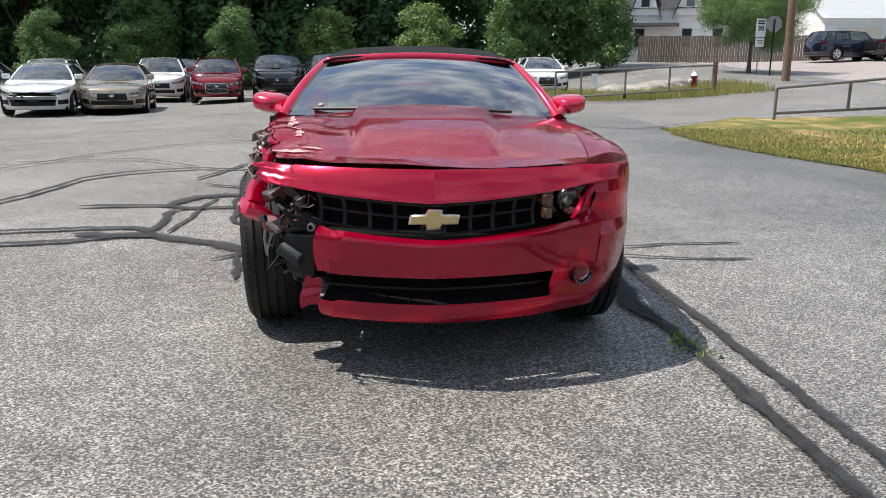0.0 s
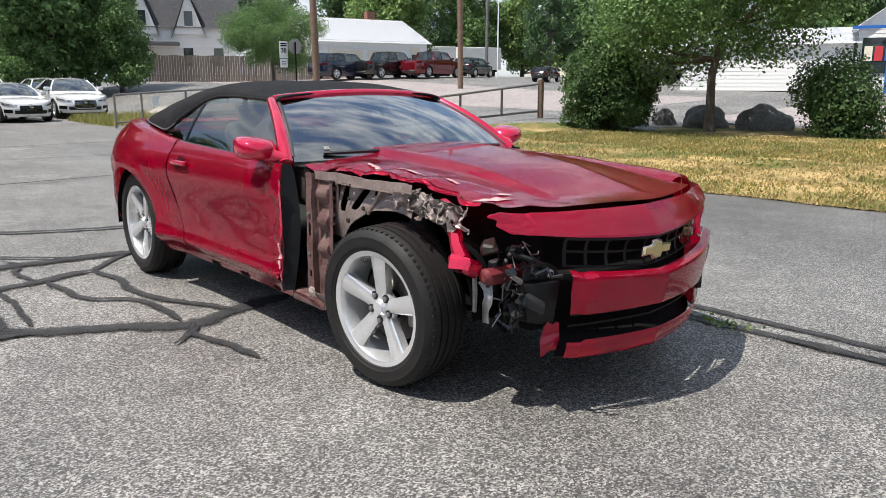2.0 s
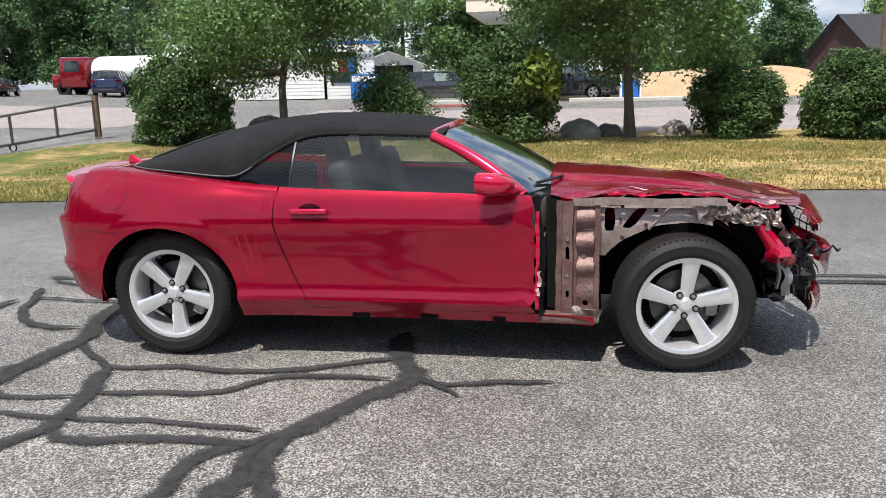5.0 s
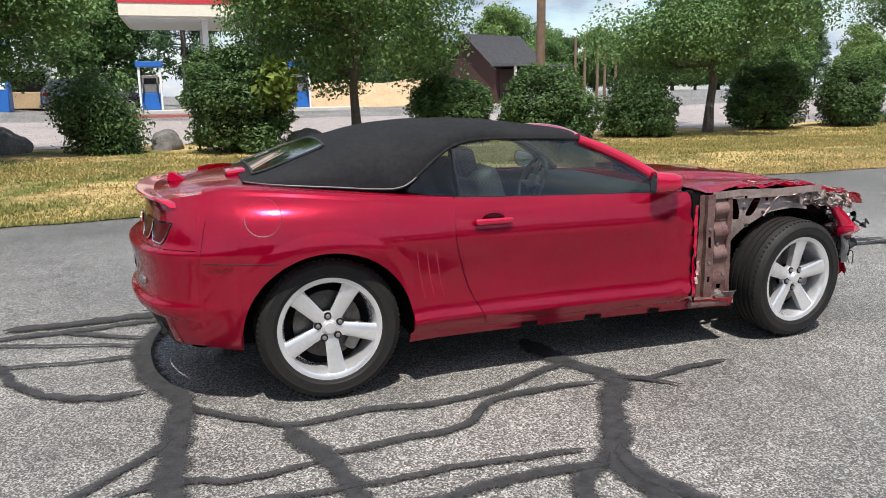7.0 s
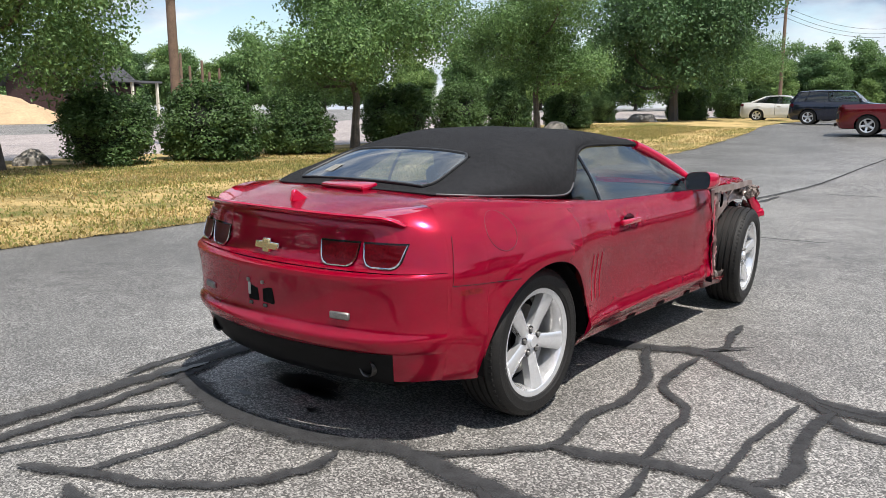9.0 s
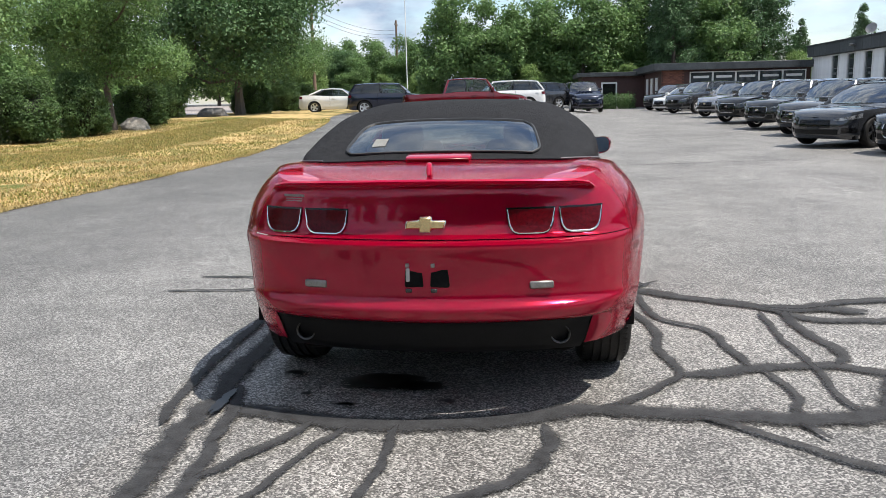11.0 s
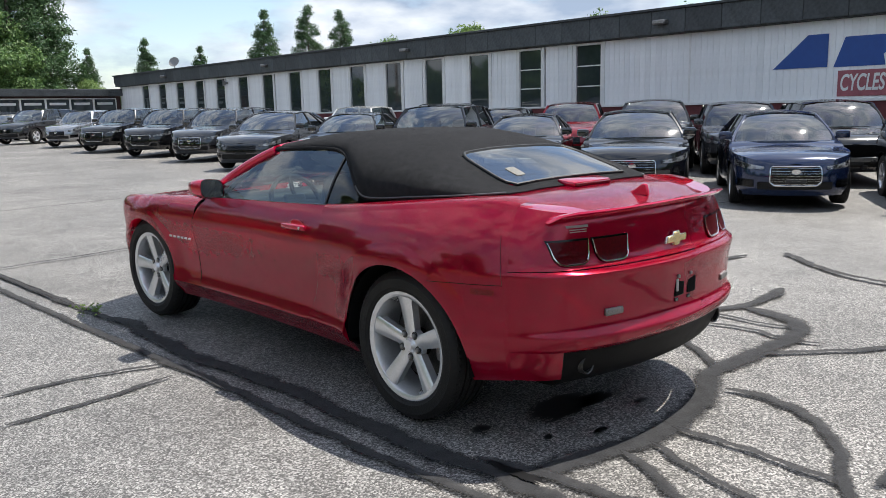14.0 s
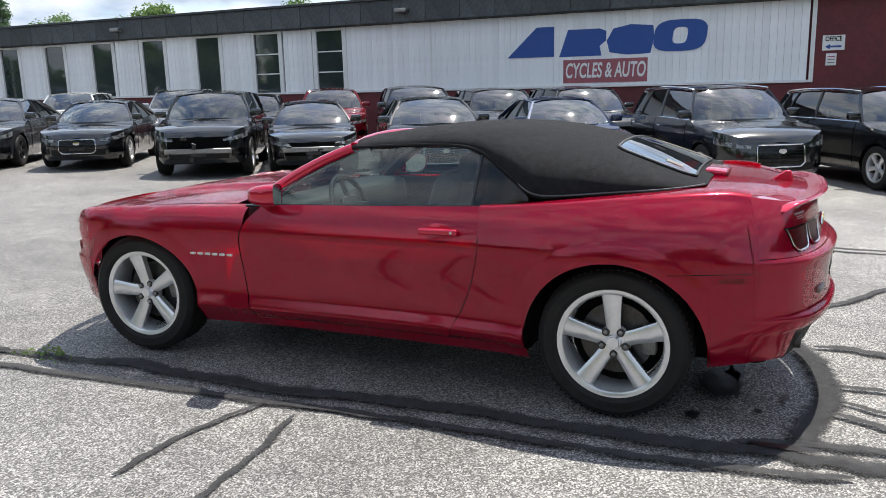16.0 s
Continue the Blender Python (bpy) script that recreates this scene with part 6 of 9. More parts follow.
part("apron_rail", plate(steps(-1.62, -0.84, 50), steps(0.875, 0.915, 5), lambda y, z: -0.79 + 0.003 * math.sin(y * 40), 0.007, 7, 6), PRIMER, coupe)
def pillar_x(y, z):
    rib = 0.016 * math.cos((z - 0.26) * 46) * (1 if -0.955 < y < -0.865 else 0)
    return -0.785 - (0.030 if -0.84 < y < -0.79 else 0.0) - rib * (1 if z > 0.52 else 0.4) - 0.02 * max(0, 0.5 - z)


PILLAR = mat("dirty_primed_pillar", (0.21, 0.135, 0.12), rough=0.5, metal=0.35, scale=14, col2=(0.11, 0.05, 0.048), bump=0.2, bscale=60)
pillar = part("hinge_pillar", plate(steps(-0.985, -0.755, 60), steps(0.26, 0.90, 110), pillar_x, 0.007, 9, 11, hole=lambda y, z: slot(y, z, -0.815, 0.62, 0.010, 0.035) or slot(y, z, -0.915, 0.345, 0.014, 0.014) or slot(y, z, -0.815, 0.40, 0.008, 0.02)), PILLAR, coupe, "dirty primed hinge pillar with pressed ribs")
for y, z in ((-0.815, 0.70), (-0.815, 0.50), (-0.90, 0.60), (-0.935, 0.42)):
    part("pillar_bolt", lathe([(0, 0.011), (-0.010, 0.010), (-0.010, 0)], 6, m=pose(pillar_x(y, z) - 0.002, y, z)), STEEL, pillar)
part("pillar_foot", crumple(box(-0.85, -0.98, 0.238, -0.70, -0.66, 0.290, bevel=0.02, seg=2), 0.012, 12, 4), PILLAR, coupe)
part("sill_tear", plate(steps(-1.0, -0.86, 14), steps(0.27, 0.33, 6), lambda y, z: -0.84 + 0.03 * noise.noise((y * 20, z * 20, 0)), 0.03, 14, 2), TORN, coupe, "torn grey sill end")


def seal_strip(u, v):
    z = 0.29 + 0.645 * v
    wide = 0.040 + 0.050 * math.sin(math.pi * min(1, v * 0.95 + 0.05)) ** 0.6
    x = -0.902 + 0.035 * v * v + wide * (u + 0.5)
    return Vector((x, -0.668 - 0.42 * wide * (u + 0.5) + 0.02 * v + 0.006 * math.sin(v * 9), z))


part("fender_seal", solid(grid(seal_strip, steps(-0.5, 0.5, 4), steps(0, 1, 24)), 0.010), mat("grey_rubber_seal", (0.022, 0.024, 0.027), rough=0.65, var=0.25, scale=8), coupe, "black plastic seal strip hanging beside the door")
part("door_edge", plate(steps(-0.672, -0.650, 5), steps(0.33, 0.86, 60), lambda y, z: -0.892 + 0.012 * noise.noise((z * 12, y, 3)), 0.008, 22, 8, thick=0.002), RED, coupe, "curled torn edge of the door skin")
for k, (y, z, h) in enumerate(((-0.672, 0.50, 0.09), (-0.664, 0.43, 0.04))):
    part("bare_splinter", plate(steps(y - 0.010, y + 0.008, 4), steps(z - h / 2, z + h / 2, 10), lambda yy, zz: -0.912 + 0.01 * noise.noise((zz * 30, yy * 30, k)), 0.012, 24, k * 2.7, thick=0.002), SCRAPE, coupe, "pale scraped splinter")
for y, w in ((-0.45, 0.035), (-0.06, 0.05), (0.33, 0.05)):
    part("sill_rust", plate(steps(y - w, y + w, 5), steps(0.235, 0.262, 4), lambda yy, zz: -COUPE.at(SY(yy), zz, 0.003).x, 0.004, 40, y, thick=0.001), DARK, coupe, "dark rusted hole in the sill")
# dark box stands in for the shade between door and pillar
part("hinge_gap_shade", box(-0.775, -0.775, 0.30, -0.70, -0.700, 0.925, bevel=0.01), DARK, coupe)
# crushed rail end, twisted sheet and the hanging horn bracket
for k in range(7):
    rng = random.Random(40 + k)
    y0, z0 = -1.50 - 0.055 * k, 0.875 - 0.010 * k
    bm = plate(steps(y0 - 0.07, y0 + 0.05, 14), steps(z0 - 0.055, z0 + 0.03, 10), lambda y, z: -0.76 + 0.02 * k / 7 + 0.030 * noise.noise((y * 45, z * 45, k)), 0.040, 26, k * 3.1, thick=0.003)
    part("crushed_sheet", bm, TORN if k % 3 else PRIMER, coupe, smooth=False)
bm = tube([(-0.72, -1.73, 0.84), (-0.735, -1.80, 0.775), (-0.74, -1.85, 0.69), (-0.745, -1.875, 0.645)], [0.03, 0.036, 0.034, 0.04], 8)
bm = box(-0.06, -0.055, -0.035, 0.06, 0.06, 0.03, bevel=0.02, bm=bm, m=pose(-0.745, -1.90, 0.625, 18, 12, 20))
crumple(bm, 0.03, 12, 4)
part("bent_rail_end", bm, RED, coupe, "bent red rail end")
BRACE = mat("dirty_red_brace", (0.13, 0.018, 0.022), rough=0.5, var=0.5, scale=12)
part("support_bar", crumple(box(-0.71, -2.0, 0.535, -0.30, -1.93, 0.615, bevel=0.02), 0.03, 7, 3), BRACE, coupe)
part("radiator_support", crumple(box(-0.60, -2.03, 0.38, -0.42, -1.98, 0.50, bevel=0.02), 0.05, 9, 3), BLACK_PLASTIC, coupe)
rng = random.Random(77)
for k in range(26):
    p = Vector((rng.uniform(-0.68, -0.44), rng.uniform(-2.10, -1.90), rng.uniform(0.34, 0.70)))
    s = rng.uniform(0.014, 0.042)
    bm = box(-s, -s * rng.uniform(0.4, 1), -s * rng.uniform(0.5, 1.4), s * rng.uniform(0.4, 1), s * 0.6, s, bevel=s * 0.25)
    bmesh.ops.transform(bm, matrix=Matrix.Translation(p) @ Euler((rng.uniform(0, 3), rng.uniform(0, 3), rng.uniform(0, 3))).to_matrix().to_4x4(), verts=bm.verts)
    crumple(bm, s * 0.5, 1 / s * 0.8, k)
    part("broken_bracket", bm, [BLACK_PLASTIC, GLOSS_BLACK, BLACK_PLASTIC, DARK_STEEL, BLACK_PLASTIC, DARK][k % 6], coupe)
for k in range(16):
    p = Vector((rng.uniform(-0.66, -0.46), rng.uniform(-2.14, -1.95), rng.uniform(0.42, 0.70)))
    pts = [p]
    for j in range(6):
        p = p + Vector((rng.uniform(-0.04, 0.04), rng.uniform(-0.035, 0.035), rng.uniform(-0.06, 0.025)))
        pts.append(p)
    part("loose_wire", tube(pts, rng.uniform(0.003, 0.007), 5), [BLACK_PLASTIC, GLOSS_BLACK, STEEL, BLACK_PLASTIC][k % 4], coupe)
bm = crumple(box(-0.075, -0.05, -0.085, 0.075, 0.05, 0.085, bevel=0.016, seg=2, m=pose(-0.505, -2.075, 0.475, 6, 4, -14)), 0.045, 11, 2)
part("air_box", crumple(bm, 0.02, 34, 6), VALANCE, coupe, "cracked black plastic housing")
for k, (x0, z0, x1, z1) in enumerate(((-0.60, 0.620, -0.44, 0.600), (-0.59, 0.565, -0.43, 0.575), (-0.55, 0.66, -0.47, 0.53), (-0.52, 0.54, -0.50, 0.40), (-0.63, 0.68, -0.56, 0.60))):
    part("mount_strut", crumple(tube([(x0, -2.06, z0), ((x0 + x1) / 2, -2.11, (z0 + z1) / 2 + 0.02), (x1, -2.10, z1)], 0.011, 6), 0.012, 16, k), VALANCE, coupe)
part("bulb_socket", lathe([(-0.012, 0.010), (-0.006, 0.017), (0.02, 0.020), (0.02, 0)], 14, axis="y", m=pose(-0.487, -2.115, 0.590, 0, 0, -10)), BEIGE, coupe, "dull beige bulb socket")
part("bare_hose_clip", crumple(box(-0.05, -0.02, -0.012, 0.05, 0.02, 0.012, bevel=0.006, m=pose(-0.640, -2.08, 0.585, 10, 40, -25) @ Matrix.Scale(0.6, 4)), 0.01, 20, 1), STEEL, coupe)
part("hanging_bracket", crumple(tube([(-0.70, -1.90, 0.60), (-0.705, -1.915, 0.50), (-0.70, -1.90, 0.42)], 0.010, 6), 0.01, 20, 5), STEEL, coupe)
part("hanging_shard", crumple(plate(steps(-1.97, -1.93, 4), steps(0.38, 0.56, 8), lambda y, z: -0.68, 0.03, 12, 9), 0.02, 14, 5), STEEL, coupe)
bm = solid(grid(lambda x, v: Vector((x + 0.012 * v, -2.145 + 0.35 * (-0.46 - x), 0.268 + (0.115 + 0.03 * noise.noise((x * 30, 1, 2))) * v)), steps(-0.535, -0.462, 8), steps(0, 1, 8)), 0.004)
part("bumper_shard", crumple(bm, 0.02, 12, 6), RED, coupe, "torn red bumper shard")
# near-black housing and bulkhead: the bay's shade is put into their colour
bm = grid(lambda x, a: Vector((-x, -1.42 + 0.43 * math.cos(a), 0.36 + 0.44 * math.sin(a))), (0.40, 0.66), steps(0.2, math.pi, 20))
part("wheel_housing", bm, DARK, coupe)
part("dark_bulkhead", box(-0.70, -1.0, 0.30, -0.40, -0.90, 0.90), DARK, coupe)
part("strut", lathe([(0.40, 0.03), (0.62, 0.03), (0.62, 0.06), (0.80, 0.065), (0.80, 0)], 16, axis="z", m=pose(-0.56, -1.40, 0.0)), BLACK_PLASTIC, coupe)

# ---- parked vehicles ----
PAINTS = {}


def paint(name, col, metal=0.4):
    if name not in PAINTS:
        PAINTS[name] = mat(name + "_paint", col, rough=0.16, metal=metal, var=0.08, scale=3, coat=1.0)
    return PAINTS[name]


BLACK = lambda: paint("black", (0.008, 0.008, 0.009), 0.0)
WHITE = lambda: paint("white", (0.72, 0.72, 0.71), 0.0)
SILVER = lambda: paint("silver", (0.42, 0.42, 0.43), 0.7)
GREY = lambda: paint("dark_grey", (0.06, 0.062, 0.068), 0.5)
BLUE = lambda: paint("dark_blue", (0.012, 0.024, 0.07), 0.4)
NAVY = lambda: paint("navy", (0.008, 0.012, 0.03), 0.3)
CARRED = lambda: paint("bright_red", (0.24, 0.008, 0.016), 0.4)
MAROON = lambda: paint("maroon", (0.15, 0.005, 0.012), 0.3)
TAN = lambda: paint("champagne", (0.40, 0.34, 0.26), 0.6)
DKWHEEL = mat("dark_wheel", (0.03, 0.03, 0.032), rough=0.3, metal=0.6)

# length, width, height, bonnet height, belt height, boot height, screen base, roof front, roof rear, rear glass base (from the nose, as a share of the length)
FORMS = {
    "sedan": dict(L=4.75, W=1.84, H=1.45, hood=0.86, belt=0.96, deck=1.04, cuts=(0.27, 0.43, 0.70, 0.86), axle=(0.185, 0.785), wr=0.335),
    "suv": dict(L=4.70, W=1.90, H=1.66, hood=1.02, belt=1.10, deck=1.10, cuts=(0.26, 0.39, 0.89, 0.975), axle=(0.19, 0.79), wr=0.365),
    "pickup": dict(L=5.6, W=1.95, H=1.85, hood=1.12, belt=1.24, deck=1.18, cuts=(0.24, 0.34, 0.63, 0.675), axle=(0.18, 0.79), wr=0.39),
}


def parked_car(name, label, form, colour, at, category="car", group="", scale=1.0, damaged=False, face="grille", wheel_mat=None, spokes=5, roof=None, dark_face=False, rails=False, badge=True, tall=1.0):
    f = FORMS[form]
    L, W, H = f["L"] * scale, f["W"] * scale, f["H"] * scale * tall
    hb, bb, db = f["hood"] * scale * tall, f["belt"] * scale * tall, f["deck"] * scale * tall
    car = thing(name, label, category, at, group)
    y0 = -L / 2
    hw = W / 2
    Y = lambda t: y0 + t * L
    ax = [Y(t) for t in f["axle"]]
    r = f["wr"] * scale
    low = 0.20 if form == "sedan" else 0.26
    sh = Shell(
        outline=[(0, y0), (hw * 0.35, y0 + 0.035), (hw * 0.65, y0 + 0.13), (hw * 0.86, y0 + 0.32), (hw * 0.96, y0 + 0.62), (hw, y0 + 1.1), (hw * 0.985, Y(0.5)), (hw, Y(0.75)), (hw * 0.97, Y(0.9)), (hw * 0.88, Y(0.965)), (hw * 0.6, Y(0.99)), (0, Y(1))],
        nose=[(low, 0.10), (low + 0.1, 0.03), (0.5, 0.0), (hb * 0.66, 0.02), (hb * 0.78, 0.06), (hb * 0.9, 0.10), (hb, 0.20)],
        flank=[(low, 0.06), (low + 0.12, 0.02), (0.5, 0.012), (bb * 0.72, 0.0), (bb * 0.85, 0.008), (bb, 0.05), (bb + 0.2, 0.12)],
        tail=[(low, 0.12), (low + 0.12, 0.03), (0.55, 0.0), (db * 0.85, 0.04), (db, 0.10)],
        arches=[(ax[0], r - 0.01, r + 0.055, r + 0.045), (ax[1], r - 0.01, r + 0.055, r + 0.045)],
        sill=low,
    )
    c = [Y(t) for t in f["cuts"]]
    top = [(y0, hb * 0.76), (y0 + 0.10, hb * 0.83), (y0 + 0.28, hb * 0.895), (y0 + 0.6, hb * 0.945), (c[0] - 0.05, hb), (c[0] + 0.12, bb * 0.985), (Y(0.55), bb), (c[3] - 0.1, db), (Y(0.97), db * 0.985), (Y(1), db * 0.95)]
    # lower body
    bm = bmesh.new()
    rows = []
    ss = [k / 28 * sh.s_of_y(y0 + 0.45) for k in range(0, 28, 3)]
    ys = sh.stations(y0 + 0.45, Y(0.93), 0.16)
    tail_s = [sh.s_of_y(Y(0.93)) + (1 - sh.s_of_y(Y(0.93))) * k / 8 for k in range(1, 9)]
    seq = [(s, None) for s in ss] + [(sh.s_of_y(y), y) for y in ys] + [(s, None) for s in tail_s]
    nz = 9
    for sgn in (1, -1):
        cols = []
        for s, y in seq:
            p0, _ = sh.base(s)
            yy = y if y is not None else p0.y
            zb, zt = sh.foot(yy), lerp_table(top, yy)
            col = []
            for k in range(nz + 1):
                z = zb + (zt - zb) * k / nz
                p = sh.at(s, z)
                col.append(bm.verts.new((p.x * sgn, p.y, z)))
            cols.append(col)
        for a, b in zip(cols, cols[1:]):
            for i in range(nz):
                q = [a[i], b[i], b[i + 1], a[i + 1]]
                try:
                    bm.faces.new(q if sgn > 0 else q[::-1])
                except ValueError:
                    pass
        rows.append([col[-1] for col in cols])
    # bonnet, cowl and boot surfaces between the two sides
    bed = (c[3] + 0.12, Y(0.985)) if form == "pickup" else None
    nx = 8
    lines = []
    for a, b in zip(*rows):
        pa, pb = a.co.copy(), b.co.copy()
        line = [a]
        for k in range(1, nx):
            t = k / nx
            p = pa.lerp(pb, t)
            u = 2 * t - 1
            crown = 0.045 if p.y < c[0] else 0.03
            p.z += crown * (1 - u * u) * min(1, abs(pa.x) / 0.4)
            if p.y < c[0] and 0.25 < abs(u) < 0.45:
                p.z += 0.012
            line.append(bm.verts.new(p))
        line.append(b)
        lines.append(line)
    for a, b in zip(lines, lines[1:]):
        my = (a[0].co.y + b[0].co.y) / 2
        if bed and bed[0] < my < bed[1]:
            continue
        for k in range(nx):
            q = [a[k], a[k + 1], b[k + 1], b[k]]
            if len({v for v in q}) == 4 and (a[0].co - a[-1].co).length > 1e-4:
                bm.faces.new(q)
    bmesh.ops.remove_doubles(bm, verts=bm.verts, dist=0.0008)
    bmesh.ops.recalc_face_normals(bm, faces=bm.faces[:])
    body = part("body", bm, colour, car)
    # near-black blocks: shade inside and beneath the car put into their colour
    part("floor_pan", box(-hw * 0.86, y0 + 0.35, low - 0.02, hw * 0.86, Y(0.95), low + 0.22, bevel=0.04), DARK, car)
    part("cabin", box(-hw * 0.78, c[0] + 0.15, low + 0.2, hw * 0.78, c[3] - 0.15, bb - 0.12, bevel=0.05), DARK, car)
    if bed:
        part("bed_liner", box(-hw * 0.86, bed[0] - 0.05, 0.6, hw * 0.86, bed[1], 0.78), BLACK_PLASTIC, car)
    # greenhouse
    rw, bw = hw * (0.66 if form == "sedan" else 0.72), hw * 0.90
    zr = H
    base = lambda y: Vector((min(bw, sh.at(sh.s_of_y(y), lerp_table(top, y)).x - 0.02), y, lerp_table(top, y) - 0.005))
    A0, A1, D1, D0 = base(c[0] + 0.22), Vector((rw, c[1], zr - 0.07)), Vector((rw * 0.97, c[2], zr - 0.07)), base(c[3] - 0.06)
    m1 = Vector((rw * 1.02, (c[1] + c[2]) / 2, zr - 0.025))

    def roof_f(u, v):
        y = c[1] + (c[2] - c[1]) * v
        e = zr - 0.055 - 0.045 * (2 * v - 1) ** 2
        x = rw * (1.0 - 0.03 * (2 * v - 1) ** 2) * u
        return Vector((x, y, e + 0.055 * (1 - abs(u) ** 2.4)))

    part("roof", solid(grid(roof_f, steps(-1, 1, 12), steps(0, 1, 10)), 0.03), roof or colour, car)
    edge = lambda v, sgn: Vector((sgn * rw * (1.0 - 0.03 * (2 * v - 1) ** 2), c[1] + (c[2] - c[1]) * v, zr - 0.055 - 0.045 * (2 * v - 1) ** 2 - 0.012))
    screen_b = lambda u: Vector((u * A0.x, c[0] + 0.22 * u * u, A0.z + 0.02 * (1 - u * u)))
    screen_t = lambda u: Vector((u * rw, c[1] + 0.03 * u * u, zr - 0.055 - 0.045 - 0.01 + 0.05 * (1 - abs(u) ** 2.4)))
    part("windscreen", grid(lambda u, v: screen_b(u).lerp(screen_t(u), v) + Vector((0, -0.02, 0.03)) * (4 * v * (1 - v)), steps(-1, 1, 10), steps(0, 1, 6)), PARKED_SCREEN, car)
    back_b = lambda u: Vector((u * D0.x, c[3] - 0.06 * u * u, D0.z + 0.01))
    back_t = lambda u: Vector((u * rw * 0.97, c[2] - 0.03 * u * u, zr - 0.055 - 0.045 - 0.01 + 0.05 * (1 - abs(u) ** 2.4)))
    part("rear_glass", grid(lambda u, v: back_b(u).lerp(back_t(u), v), steps(-1, 1, 8), steps(0, 1, 4)), DARK_GLASS, car)
    for sgn in (1, -1):
        def side_f(u, v, sgn=sgn):
            y_b = A0.y + (D0.y - A0.y) * u
            b = base(y_b)
            t = edge(min(1, max(0, (y_b + (edge(0, 1).y - A0.y) * (1 - u) + (edge(1, 1).y - D0.y) * u - c[1]) / (c[2] - c[1]))), 1)
            p = b.lerp(t, v)
            return Vector((sgn * (p.x + 0.015 * math.sin(v * math.pi)), p.y, p.z))
        cuts = (0.0, 0.46, 0.80, 1.0) if form != "pickup" else (0.0, 0.56, 1.0)
        for i, (u0, u1) in enumerate(zip(cuts, cuts[1:])):
            part("side_glass", grid(lambda u, v: side_f(u0 + (u1 - u0) * u, v), steps(0.03, 0.97, 6), steps(0.02, 0.97, 4)), DARK_GLASS if i else CAR_GLASS, car)
            if i:
                part("door_pillar", tube([side_f(u0, v) for v in steps(0, 1, 4)], 0.028, 6), GLOSS_BLACK, car)
        part("front_pillar", tube([side_f(0, v) + Vector((0, -0.012, 0)) for v in steps(-0.03, 1, 5)], 0.034, 6), colour, car)
        part("rear_pillar", tube([side_f(1, v) for v in steps(-0.03, 1, 5)], 0.05, 6), colour, car)
        part("roof_rail" if rails else "drip_rail", tube([edge(v, sgn) + Vector((0, 0, 0.05 if rails else 0)) for v in steps(0, 1, 8)], 0.016 if rails else 0.02, 6), CHROME if rails else colour, car)
        part("belt_trim", tube([side_f(u, 0) + Vector((0.012 * sgn, 0, 0.01)) for u in steps(0, 1, 10)], 0.011, 6), CHROME if rails else GLOSS_BLACK, car)
        # door gaps and handles
        for t in ((c[0] + 0.30), (c[0] + c[3]) / 2 + 0.1) if form != "pickup" else ((c[0] + 0.25), c[3] + 0.02):
            pts = [sh.at(sh.s_of_y(t), z, 0.002) for z in steps(low + 0.14, lerp_table(top, t) - 0.02, 6)]
            part("door_gap", tube([(p.x * sgn, p.y, p.z) for p in pts], 0.006, 5), DARK, car)
        for t in ((c[0] + c[3]) / 2 - 0.12, c[3] - 0.42):
            p = sh.at(sh.s_of_y(t), bb * 0.87, 0.012)
            part("door_handle", box(-0.012, -0.10, -0.014, 0.014, 0.10, 0.014, bevel=0.008, m=pose(p.x * sgn, p.y, p.z)), CHROME if rails else colour, car)
        mm = pose((A0.x + 0.115) * sgn, A0.y + 0.06, bb + 0.09)
        mirror = part("door_mirror", box(-0.11, -0.05, -0.07, 0.11, 0.06, 0.07, bevel=0.035, seg=2, m=mm), colour, car)
        part("mirror_glass", box(-0.09, 0.058, -0.05, 0.09, 0.064, 0.05, m=mm), CHROME, mirror)
        # lamps
        s0, s1 = sh.s_of_x(hw * 0.50), sh.s_of_y(y0 + 0.50)
        zl = hb * 0.70
        taper = lambda s: 0.45 + 0.75 * (s - s0) / (s1 - s0)
        hl = solid(grid(lambda s, z: sh.at(s, zl + (z - zl) * taper(s), 0.016), steps(s0, s1, 8), steps(zl - 0.045 * tall, zl + 0.045 * tall, 3)), 0.02)
        for v in hl.verts:
            v.co.z += 0.24 * max(0, v.co.y - y0 - 0.06)
            v.co.x *= sgn
        lampo = part("headlamp", hl, mat_headlamp, car)
        t0, t1 = sh.s_of_y(Y(0.935)), sh.s_of_x(hw * 0.62, False)
        zt2 = db * 0.86
        tl = solid(grid(lambda s, z: sh.at(s, z, 0.008), steps(t0, t1, 6), steps(zt2 - 0.07, zt2 + 0.07, 3)), 0.02)
        for v in tl.verts:
            v.co.x *= sgn
        part("tail_lamp", tl, TAIL_RED, car)
        for k, a in enumerate(ax):
            wheel(pose((hw - 0.13) * sgn, a, r, random.Random(len(bpy.data.objects)).uniform(0, 70)), sgn, parent=car, radius=r, width=0.22, rim_r=r * 0.66, spokes=spokes, alloy=wheel_mat or ALLOY, simple=True)
            # arch lining, with the wheel well's shade in its near-black
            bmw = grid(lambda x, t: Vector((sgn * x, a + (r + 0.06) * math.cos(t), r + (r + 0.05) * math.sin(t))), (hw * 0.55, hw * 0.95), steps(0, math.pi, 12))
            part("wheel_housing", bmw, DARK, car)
    # face
    zg = hb * 0.62
    def face_patch(half, z0, z1, out, n=12, m=3, thick=0.02):
        s = sh.s_of_x(half)
        g = bmesh.new()
        fn = lambda t, z: (lambda p: Vector((math.copysign(p.x, t) if t else 0, p.y, p.z)))(sh.at(abs(t), z, out))
        return solid(grid(fn, steps(-s, s, n), steps(z0, z1, m)), thick)
